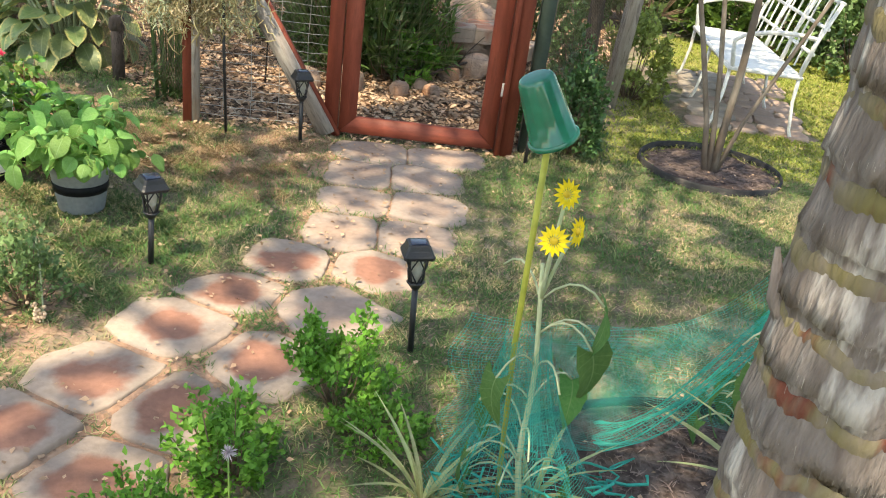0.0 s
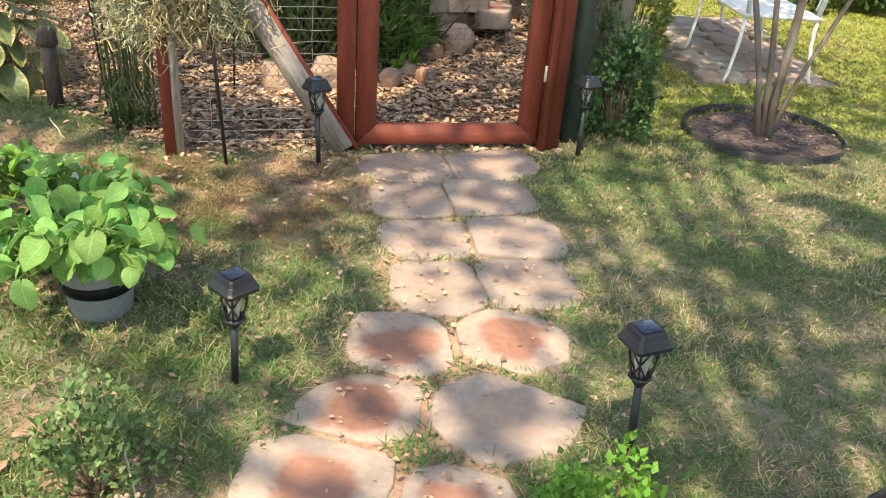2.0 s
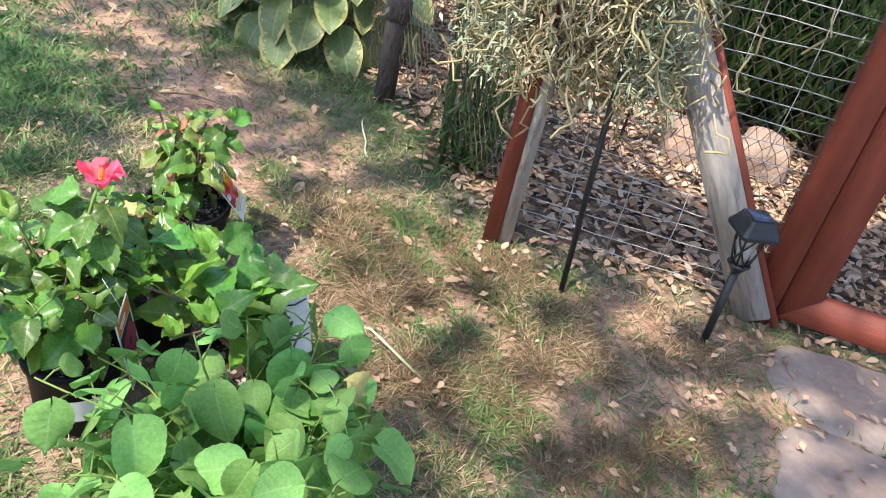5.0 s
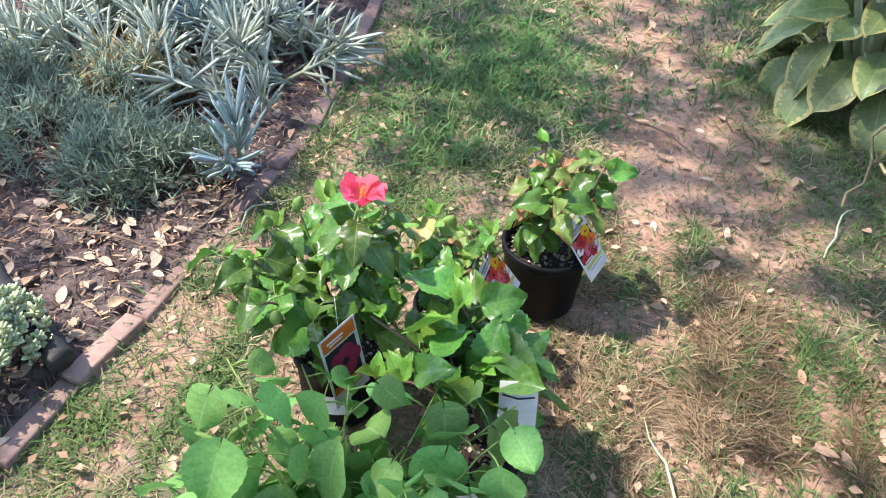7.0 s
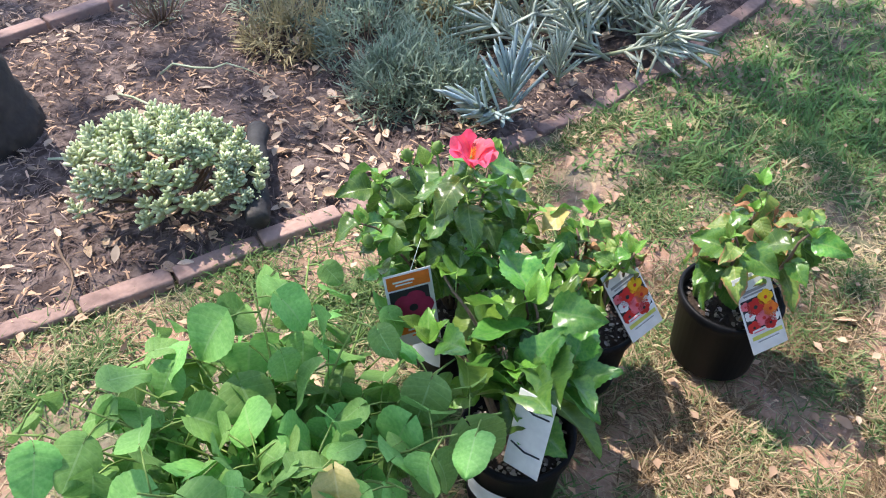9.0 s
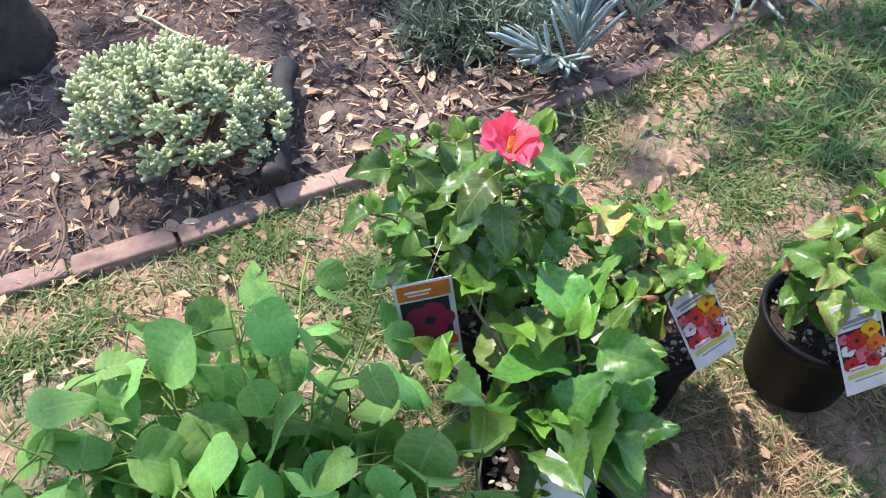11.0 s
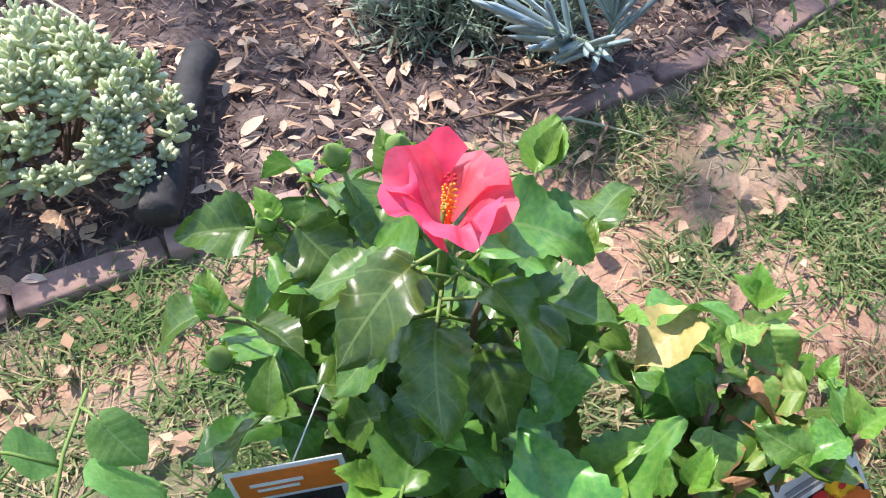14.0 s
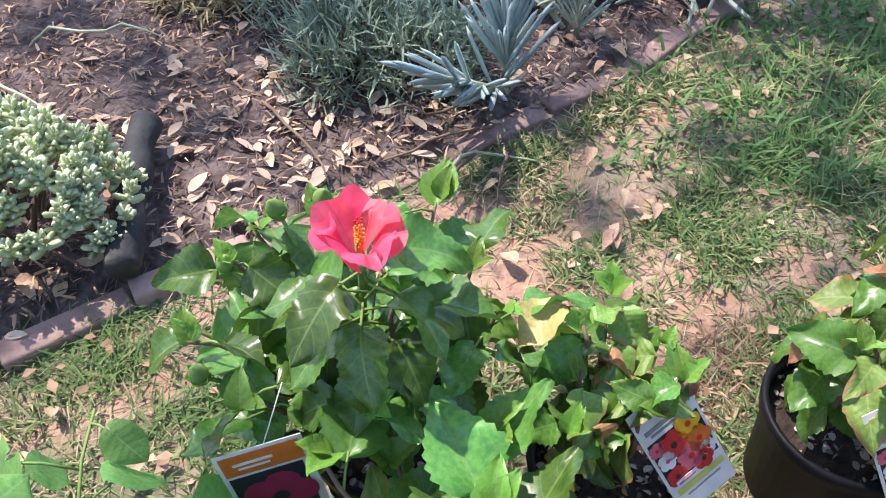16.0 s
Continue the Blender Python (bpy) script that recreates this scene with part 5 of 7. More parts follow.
# the dry vine over the fence post
vine = thing("dry_vine", "tangled dry straw-coloured vine hanging over the fence post", "vine", (-1.17, 4.42, 0))
n = 6000
a = rng.uniform(0, math.tau, n)
rad = rng.uniform(0.2, 1.0, n) ** 0.5
P = np.stack([0.30 * rad * np.cos(a) + 0.02, 0.17 * rad * np.sin(a) - 0.02, rng.uniform(0.52, 1.15, n)], 1)
P[:, 2] -= 0.06 * rng.random(n) * (1.2 - rad)
keep = P[:, 2] > 0.48 + 0.12 * np.abs(P[:, 0]) + 0.10 * np.sin(9 * P[:, 0] + 1)
P = P[keep]
dry = np.abs(P[:, 0] - 0.06 + 0.05 * np.sin(12 * P[:, 2])) < 0.13
for chosen, mat, name in ((dry, DRY_VINE, "dry_foliage"), (~dry, VINE_LEAF, "foliage")):
    Q = P[chosen]
    v, f = scatter(NEEDLE, Q, rng.normal(0, 0.8, (len(Q), 3)) - np.array([0, 0, 0.35]), 0.030 * rng.uniform(0.5, 1.5, len(Q)), wide=1.3)
    part(name, soup(name, v, f, mat), None, vine, kind="stuff")
bm = bmesh.new()
for k in range(750):
    x, y, z = R.gauss(0.02, 0.14), R.gauss(-0.03, 0.08), R.uniform(0.55, 1.15)
    pts = [Vector((x, y, z))]
    for j in range(5):
        pts.append(pts[-1] + Vector((R.uniform(-0.035, 0.035), R.uniform(-0.03, 0.03), R.uniform(-0.045, 0.012))))
    tube(bm, pts, 0.003, 4)
part("tangle", bm, DRY_NEEDLE, vine, kind="stuff")
n = 900
P = np.stack([rng.normal(-0.08, 0.14, n), rng.normal(0.0, 0.10, n), rng.uniform(0.52, 1.1, n)], 1)
v, f = scatter(LEAFLET, P, rng.normal(0, 0.7, (n, 3)) - np.array([0, 0, 0.3]), 0.034 * rng.uniform(0.5, 1.2, n), wide=0.5)
part("foliage", soup("foliage", v, f, VINE_LEAF), None, vine, kind="stuff")
n = 3600
u = rng.random(n)
P = np.stack([-0.62 * u + rng.normal(0.05, 0.09, n), 0.60 * u + rng.normal(0.0, 0.09, n), rng.uniform(0.0, 0.55, n) ** 1.0 + 0.60 + 0.12 * np.sin(7 * u) + 0.18 * u], 1)
v, f = scatter(LEAFLET, P, rng.normal(0, 0.7, (n, 3)) - np.array([0, 0, 0.4]), 0.030 * rng.uniform(0.5, 1.3, n), wide=0.55)
part("foliage", soup("foliage", v, f, VINE_LEAF), None, vine, "dusty grey-green leaves", kind="stuff")
bm = bmesh.new()
for k in range(240):
    w = R.random()
    pts = [Vector((-0.60 * w + R.gauss(0.03, 0.07), 0.58 * w + R.gauss(0, 0.07), 0.68 + 0.15 * w + 0.5 * R.random()))]
    for j in range(5):
        pts.append(pts[-1] + Vector((R.uniform(-0.035, 0.035), R.uniform(-0.03, 0.03), R.uniform(-0.045, 0.015))))
    tube(bm, pts, 0.0026, 4)
part("tangle", bm, DRY_NEEDLE, vine, kind="stuff")

# ---- the mulch bed: stonecrop, chalk sticks, grey shrubs, pipe and a dark ringed foot ----
stone = thing("stonecrop_clump", "mounded pale green stonecrop with fleshy rosettes", "succulent", (-2.12, 2.65, 0.03))
pts, ways, sizes = [], [], []
for k in range(150):
    a, r = R.uniform(0, math.tau), math.sqrt(R.random())
    x, y = 0.165 * r * math.cos(a) + 0.02 * math.sin(5 * a), 0.235 * r * math.sin(a)
    h = 0.03 + 0.15 * math.sqrt(max(0, 1 - r * r)) + R.uniform(-0.02, 0.025)
    out = Vector((0.5 * r * math.cos(a), 0.5 * r * math.sin(a), 1)).normalized()
    for j in range(15):
        b, lev = 2.4 * j, j / 15
        side = Vector((math.cos(b), math.sin(b), 0))
        pts.append(Vector((x, y, h)) - out * (0.045 * lev) + side * 0.002)
        ways.append(out * (1.0 - 0.85 * lev) + side * (0.35 + 0.6 * lev))
        sizes.append(R.uniform(0.022, 0.030) * (0.6 + 0.5 * lev))
v, f = scatter(FINGER, np.array([p[:] for p in pts]), np.array([w[:] for w in ways]), np.array(sizes), wide=2.5)
v[:, 2] = np.maximum(v[:, 2], 0.002)
part("foliage", soup("foliage", v, f, SEDUM_LEAF, True), None, stone, kind="stuff")
bm = bmesh.new()
for k in range(60):
    a, r = R.uniform(0, math.tau), math.sqrt(R.random())
    x, y = 0.15 * r * math.cos(a), 0.21 * r * math.sin(a)
    tube(bm, [(0.5 * x, 0.5 * y, 0), (x, y, 0.02 + 0.13 * (1 - r))], 0.003, 4)
part("branchwork", bm, STEM_WOODY, stone, kind="stuff")

pipe = thing("drain_pipe", "bent black corrugated pipe lying on the mulch", "pipe", (0, 0, 0.0))
pp = [(-2.03, 2.885, 0.055), (-2.10, 2.865, 0.06), (-2.17, 2.84, 0.065), (-2.24, 2.82, 0.06), (-2.30, 2.80, 0.065), (-2.37, 2.785, 0.06)]
cl = []
for p, q in zip(pp, pp[1:]):
    cl += [Vector(p).lerp(Vector(q), k / 8) for k in range(8)]
part("pipe", tube(bmesh.new(), cl, [0.026 + 0.0015 * (i % 2) + 0.002 * math.sin(i * 0.35) for i in range(len(cl))], 12), TUBE_BLACK, pipe)


def chalk_sticks(at, h, n, mat, seed, spread, label, wild=0.0):
    """Upright fleshy fingers round a few stems."""
    rr = np.random.default_rng(seed)
    ob = thing("chalk_sticks", label, "succulent", (at[0], at[1], float(ground_z(at[0], at[1]))), group="chalk sticks")
    bm = bmesh.new()
    P, W, S = [], [], []
    for s in range(max(1, n // 34)):
        a = rr.uniform(0, math.tau)
        r = spread * math.sqrt(rr.random()) if s else 0
        root = np.array([r * math.cos(a), r * math.sin(a), 0])
        tip = root + np.array([rr.normal(0, 0.35) * h, rr.normal(0, 0.35) * h, h * rr.uniform(0.35, 0.6)]) if s else np.array([0, 0, 0.5 * h])
        tube(bm, [root, (root + tip) / 2, tip], [0.007, 0.006, 0.004], 6)
        for j in range(34):
            lev = rr.random()
            b = rr.uniform(0, math.tau)
            P.append(root + (tip - root) * (0.15 + 0.85 * lev))
            W.append(np.array([math.cos(b), math.sin(b), 0]) * (0.75 - 0.55 * lev) + (tip - root) / np.linalg.norm(tip - root) * 0.9 + wild * rr.normal(0, 1, 3))
            S.append(h * rr.uniform(0.42, 0.62))
    v, f = scatter(FINGER, np.array(P), np.array(W), np.array(S), wide=0.42)
    part("branchwork", bm, STEM_PALE, ob, kind="stuff")
    part("foliage", soup("foliage", v, f, mat, True), None, ob, kind="stuff")


chalk_sticks((-2.60, 3.405), 0.27, 68, CHALK, 1, 0.01, "blue-grey chalk stick succulent with upright fleshy fingers")
chalk_sticks((-2.80, 3.53), 0.18, 68, CHALK_PALE, 2, 0.08, "sprawling blue-grey chalk stick succulent")
for k, (x, y) in enumerate(((-3.05, 3.55), (-3.25, 3.35), (-3.2, 3.70), (-3.45, 3.45), (-3.5, 3.75), (-3.65, 3.2), (-3.75, 3.6), (-3.4, 3.1), (-3.9, 3.95), (-3.95, 3.4))):
    chalk_sticks((x, y), 0.26, 240, CHALK if k == 3 else CHALK_PALE, 10 + k, 0.19, "tangled mat of pale chalk stick succulents", 0.55)
for k, (x, y, rx, n) in enumerate(((-2.63, 3.24, 0.13, 1200), (-2.62, 3.08, 0.13, 1200), (-2.74, 3.14, 0.17, 1500), (-2.86, 2.96, 0.19, 1700), (-3.05, 3.2, 0.2, 1600), (-2.88, 2.72, 0.15, 1100), (-3.15, 2.95, 0.2, 1400), (-3.08, 2.62, 0.16, 1000), (-3.3, 2.8, 0.2, 1000))):
    shrub("lavender_clump", "low grey-green bushy clump with fine needle leaves", (x, y), rx, rx, 0.17, n, 0.045, LAVENDER_LEAF if k != 5 else DRY_NEEDLE, 30 + k, template=NEEDLE, wide=0.9, group="grey clumps", sprigs=60)
shrub("dry_clump", "straw-coloured dried clump among grey shrubs", (-3.12, 3.22), 0.16, 0.16, 0.16, 700, 0.06, DRY_NEEDLE, 41, template=NEEDLE, group="grey clumps", sprigs=40)
shrub("bare_bush", "small bare twiggy bush in the mulch", (-2.92, 2.30), 0.10, 0.10, 0.22, 160, 0.03, LAVENDER_LEAF, 42, stems=12, template=NEEDLE, sprigs=40)

# only the foot is known; the low closed top is made up to shorten its shadow
stump = thing("ringed_foot", "dark round foot, flared and ringed, cut off low in the mulch", "stump", (-2.28, 2.06, 0.02))
part("trunk", lathe(bmesh.new(), [(0.172, -0.04), (0.170, 0.02), (0.163, 0.045), (0.148, 0.06), (0.142, 0.10), (0.132, 0.112), (0.124, 0.17), (0.113, 0.18), (0.106, 0.27), (0.100, 0.42), (0.096, 0.45), (0.07, 0.458), (0.0, 0.46)], 36, 0.008), DARK_FOOT, stump)

# ---- the palm bed: palm, netting, sunflowers, spider plants ----
palm = thing("palm_tree", "palm trunk with ringed leaf scars and frayed grey fibre", "palm", (0.71, 1.03, 0))
palm.matrix_world = pose(0.722, 1.03, 0, 0, -2.2, 0)
prof = []
for k in range(43):
    z = -0.05 + 0.105 * k
    r = 0.165 * math.exp(-z * 1.1) * 0.35 + 0.118 - 0.008 * z
    prof += [(r + 0.008, z), (r + 0.004, z + 0.03), (r - 0.003, z + 0.075), (r - 0.002, z + 0.10)]


def ragged(bm, k=None):
    """Lets each ring of the trunk rise and fall unevenly round it."""
    for v in bm.verts:
        a = math.atan2(v.co.y, v.co.x)
        q = math.floor((v.co.z + 0.051) / 0.105) if k is None else k
        v.co.z += 0.026 * noise.noise((1.6 * math.cos(a), 1.6 * math.sin(a), 3.7 * q)) + 0.010 * noise.noise((7 * math.cos(a), 7 * math.sin(a), 2.3 * q))
        f = 1 + 0.030 * noise.noise((26 * math.cos(a), 26 * math.sin(a), 2.2 * v.co.z))
        v.co.x, v.co.y = v.co.x * f, v.co.y * f
    return bm


part("trunk", ragged(lathe(bmesh.new(), prof, 120, 0.012)), PALM_BARK, palm)
for k in range(43):
    z = -0.05 + 0.105 * k
    r = 0.165 * math.exp(-z * 1.1) * 0.35 + 0.118 - 0.008 * z
    part("leaf_scar", ragged(lathe(bmesh.new(), [(r - 0.004, z + 0.05), (r + 0.0005, z + 0.065), (r + 0.0005, z + 0.075 + 0.008 * (k % 3)), (r - 0.006, z + 0.092)], 96, 0.016), k), PALM_SCAR, palm, "mossy brown scar ring")
P, W = [], []
for k in range(30):
    z = -0.05 + 0.105 * k
    r = 0.165 * math.exp(-z * 1.1) * 0.35 + 0.118 - 0.008 * z
    for j in range(110):
        a = R.uniform(0, math.tau)
        zz = z + R.uniform(-0.004, 0.03) + 0.026 * noise.noise((1.6 * math.cos(a), 1.6 * math.sin(a), 3.7 * k))
        P.append((1.0 * (r + 0.008) * math.cos(a), (r + 0.008) * math.sin(a), zz))
        W.append((0.02 * math.cos(a) + R.uniform(-0.1, 0.1), 0.02 * math.sin(a) + R.uniform(-0.1, 0.1), -1))
v, f = scatter(NEEDLE, np.array(P), np.array(W), rng.uniform(0.006, 0.020, len(P)), wide=0.45, up=np.array(P) * np.array([1, 1, 0]))
part("fibre", soup("fibre", v, f, PALM_FIBRE), None, palm, "pale frayed fibres", kind="stuff")
part("leaf_stub", tube(bmesh.new(), [(-0.10, 0.02, 0.93), (-0.135, 0.03, 0.985), (-0.15, 0.035, 1.06)], [0.02, 0.014, 0.004], 8), PALM_BARK, palm, "torn leaf stub")
for k in range(7):
    a = 2.4 * k
    el = radians(65 - 9 * k)
    pts = [Vector((0, 0, 4.4))]
    for j in range(1, 9):
        f = j / 8
        pts.append(Vector((0.95 * f * math.cos(a) * math.cos(el), 0.95 * f * math.sin(a) * math.cos(el), 4.4 + 0.95 * f * math.sin(el) - 0.6 * f * f)))
    frond = part("frond", tube(bmesh.new(), pts, [0.014 - 0.0014 * j for j in range(9)], 5), STEM, palm)
    P, W = [], []
    for j in range(90):
        f = 0.2 + 0.8 * (j // 2) / 45
        i = min(7, int(f * 8))
        p = pts[i].lerp(pts[i + 1], f * 8 - i)
        w = (pts[i + 1] - pts[i]).normalized()
        s = w.cross(Vector((0, 0, 1))).normalized() * (1 if j % 2 else -1)
        P.append(p[:])
        W.append((0.5 * w + s + Vector((0, 0, -0.35)))[:])
    v, fc = scatter(NEEDLE, np.array(P), np.array(W), 0.2 * np.ones(len(P)), wide=0.7)
    part("leaflet_fringe", soup("leaflet_fringe", v, fc, STRAP_LEAF), None, frond, kind="stuff")

bed_ring = thing("bed_edging", "low dark plastic edging round the palm bed", "edging", (*BED_AT, 0), kind="structure")
part("strip", lathe(bmesh.new(), [(BED_R, -0.05), (BED_R, 0.022), (BED_R + 0.008, 0.03), (BED_R + 0.016, 0.022), (BED_R + 0.016, -0.05)], 90, 0.02), TUBE_BLACK, bed_ring)


def strap_clump(at, n, length, seed, label):
    ob = thing("spider_plant", label, "plant", (at[0], at[1], 0), group="strap-leaved plants")
    rr = random.Random(seed)
    for k in range(n):
        a = 2.4 * k + rr.uniform(-0.3, 0.3)
        el = radians(rr.uniform(25, 82))
        part("leaf", rr.choice(SPIDERS), None, ob, m=aim((0.012 * math.cos(a), 0.012 * math.sin(a), 0.0), (math.cos(a) * math.cos(el), math.sin(a) * math.cos(el), math.sin(el)), rr.uniform(-0.2, 0.2), length * rr.uniform(0.6, 1.1)))


strap_clump((0.13, 1.64), 26, 0.25, 3, "tuft of pale striped arching strap leaves")
strap_clump((0.42, 1.70), 16, 0.26, 4, "tuft of pale striped arching strap leaves")
strap_clump((1.10, 1.78), 12, 0.40, 5, "tuft of broad pale strap leaves beside the palm")


def sunflower(base, top, heads, seed, bucket):
    ob = thing("sunflower", "young sunflower with yellow heads tied to a cane", "flower", (base[0], base[1], 0))
    rr = random.Random(seed)
    b0, t0 = Vector((0.02, 0.0, -0.01)), Vector(top) - Vector((base[0], base[1], 0))
    pts = bend(b0, t0, 0.0, 8, 0.03, seed)
    part("stem", tube(bmesh.new(), pts, [0.009 - 0.0006 * i for i in range(9)], 8), STEM_PALE, ob)
    for k in range(16):
        p = pts[1 + k % 7]
        a = rr.uniform(0, math.tau)
        q = p + Vector((0.13 * math.cos(a), 0.13 * math.sin(a), 0.02))
        part("leaf_stalk", tube(bmesh.new(), bend(p, q, 0.045, 5), 0.0026, 5), STEM_PALE, ob)
        if k % 2 == 0:
            part("leaf", rr.choice(SUNLEAVES), None, ob, m=aim(q, (0.5 * math.cos(a), 0.5 * math.sin(a), -0.9), rr.uniform(-0.4, 0.4), rr.uniform(0.09, 0.15)))
    for hx, hy, hz, face in heads:
        h = Vector((hx - base[0], hy - base[1], hz))
        part("flower_stalk", tube(bmesh.new(), bend(pts[-2], h, 0.02, 5), 0.004, 6), STEM_PALE, ob)
        head = part("flower_head", lathe(bmesh.new(), [(0.0, -0.012), (0.009, -0.008), (0.0115, 0.0), (0.009, 0.005), (0.0, 0.008)], 16), plain("ochre disc florets", (0.72, 0.50, 0.04)), ob, "ochre disc of the flower", m=look(h, h + Vector(face)) @ pose(0, 0, 0, 180, 0, 0) @ Matrix.Scale(0.70, 4))
        for k in range(15):
            a = math.tau * k / 15
            bm = bmesh.new()
            c, s = math.cos(a), math.sin(a)
            n0 = [Vector((0.009 * c, 0.009 * s, 0.0)), Vector((0.028 * c - 0.007 * s, 0.028 * s + 0.007 * c, 0.004)), Vector((0.047 * c, 0.047 * s, rr.uniform(-0.006, 0.004))), Vector((0.028 * c + 0.007 * s, 0.028 * s - 0.007 * c, 0.004))]
            mid = bm.verts.new((0.03 * c, 0.03 * s, 0.001))
            vs = [bm.verts.new(p) for p in n0]
            for i in range(4):
                bm.faces.new((vs[i], vs[(i + 1) % 4], mid))
            part("petal", bm, SUN_PETAL, head)
    return ob


sunflower((0.36, 1.66), (0.285, 1.50, 0.78), ((0.290, 1.43, 0.862, (-0.25, -0.8, 0.35)), (0.312, 1.50, 0.932, (0.35, -0.8, 0.3)), (0.342, 1.48, 0.865, (0.75, -0.6, 0.15))), 9, True)
cane = thing("garden_cane", "yellow-green plant cane with an upturned bucket on its tip", "cane", (0.325, 1.68, 0))
part("cane", tube(bmesh.new(), [(0, 0, -0.02), (-0.05, -0.12, 0.55), (-0.08, -0.245, 1.10)], 0.0065, 8), STAKE_GREEN, cane)
bucket = thing("green_bucket", "shiny translucent green bucket upturned on a cane", "bucket", (0.24, 1.43, 1.045))
bucket.matrix_world = Matrix.Translation((0.254, 1.43, 1.060)) @ pose(0, 0, 0, 6, -26, 0) @ Matrix.Scale(0.87, 4)
bm = lathe(bmesh.new(), [(0.052, 0.0), (0.0535, 0.004), (0.050, 0.006), (0.044, 0.07), (0.0375, 0.134), (0.034, 0.142), (0.028, 0.143), (0.0, 0.143), (0.0, 0.140), (0.033, 0.139), (0.048, 0.004), (0.052, 0.0)], 96)
for v in bm.verts:
    if 0.01 < v.co.z < 0.138:
        k = 1 + 0.018 * math.cos(14 * math.atan2(v.co.y, v.co.x))
        v.co.x, v.co.y = v.co.x * k, v.co.y * k
part("shell", bm, BUCKET, bucket)
part("rim", lathe(bmesh.new(), [(0.0515, -0.003), (0.055, -0.002), (0.055, 0.007), (0.0505, 0.008)], 40), BUCKET, bucket)
sunflower((1.06, 1.99), (1.02, 1.86, 0.50), (), 12, False)
cane2 = thing("garden_cane", "thin yellow-green plant cane in the palm bed", "cane", (1.08, 2.02, 0))
part("cane", tube(bmesh.new(), [(0, 0, -0.02), (-0.03, -0.06, 0.4), (-0.07, -0.14, 0.95)], 0.005, 8), STAKE_GREEN, cane2)
cane3 = thing("garden_cane", "leaning yellow-green cane with a green cup on its tip", "cane", (1.20, 1.86, 0))
part("cane", tube(bmesh.new(), [(0, 0, -0.02), (-0.02, -0.1, 0.45), (-0.04, -0.20, 0.86)], 0.005, 8), STAKE_GREEN, cane3)
bucket2 = thing("green_cup", "small green plastic cup upturned on a cane", "cup", (1.16, 1.66, 0.85))
part("shell", lathe(bmesh.new(), [(0.040, 0.0), (0.041, 0.004), (0.030, 0.11), (0.028, 0.114), (0.0, 0.115), (0.0, 0.112), (0.027, 0.11), (0.038, 0.002), (0.040, 0.0)], 28), BUCKET, bucket2)


def drape(corner, nu, nv, fn, r=0.0008, seed=0):
    """A net: strands both ways over the surface fn(u, v)."""
    V, F = [], []
    for way in (0, 1):
        for i in range((nu if way == 0 else nv) + 1):
            m = 34
            pts = np.array([fn(i / nu, j / m) if way == 0 else fn(j / m, i / nv) for j in range(m + 1)])
            t = np.gradient(pts, axis=0)
            s = np.cross(t, rng.normal(0, 0.3, 3) + np.array([0.3, -0.5, 0.8]))
            s /= np.maximum(np.linalg.norm(s, axis=1, keepdims=True), 1e-6)
            base = sum(len(x) for x in V)
            V.append(np.concatenate([pts - r * s, pts + r * s]))
            k = np.arange(m)
            F.append(np.stack([base + k, base + k + 1, base + m + 2 + k, base + m + 1 + k], 1))
    return soup("netting", np.concatenate(V), np.concatenate(F), NETTING)


net = thing("garden_netting", "fine teal netting draped from the palm to the sunflower", "netting", (0, 0, 0))


def swag(u, v):
    """Hangs between the palm bed's back cane and the sunflower, bunched at its foot."""
    x = 0.16 + 1.05 * u
    y = 1.66 + 0.34 * math.sin(2.2 * u) + 0.10 * v + 0.03 * math.sin(9 * u + 5 * v)
    top = 0.42 * (1 - u) ** 1.5 + 0.12 + 0.75 * u ** 3
    return (x + 0.02 * math.sin(14 * v + 3 * u), y - 0.10 * v, top * v + 0.015 + 0.03 * math.sin(11 * u + 7 * v) * (1 - v) + 0.02)


part("sheet", drape(0, 120, 68, swag, 0.0004), None, net, kind="stuff")


def skirt(u, v):
    """Wraps the sunflower's foot in folds."""
    a = math.tau * u
    r = 0.05 + 0.16 * (1 - v) ** 1.6 + 0.03 * math.sin(7 * a) * (1 - v)
    return (0.35 - 0.05 * v + r * math.cos(a), 1.66 - 0.12 * v + r * math.sin(a), 0.02 + 0.55 * v + 0.02 * math.sin(5 * a))


part("sheet", drape(0, 84, 50, skirt, 0.0005), None, net, kind="stuff")
bm = bmesh.new()
for k in range(26):
    a = R.uniform(0, math.tau)
    p = Vector((0.42 + 0.22 * math.cos(a), 1.68 + 0.12 * math.sin(a), 0.03))
    pts = [p]
    for j in range(7):
        pts.append(pts[-1] + Vector((R.uniform(-0.05, 0.07), R.uniform(-0.04, 0.04), R.uniform(-0.015, 0.025))))
        pts[-1].z = max(0.012, pts[-1].z)
    tube(bm, pts, R.uniform(0.002, 0.006), 5)
part("gathered_net", bm, NETTING, net, kind="stuff")


def swag2(u, v):
    """A bunched band rising from the bed's edge to the palm."""
    return (0.62 + 0.50 * u + 0.012 * math.sin(20 * v), 1.92 - 0.10 * u + 0.05 * (v - 0.5), 0.05 + 0.85 * u ** 1.7 + 0.07 * (v - 0.5) + 0.01 * math.sin(12 * u + 9 * v))


part("sheet", drape(0, 60, 26, swag2, 0.0009), None, net, kind="stuff")

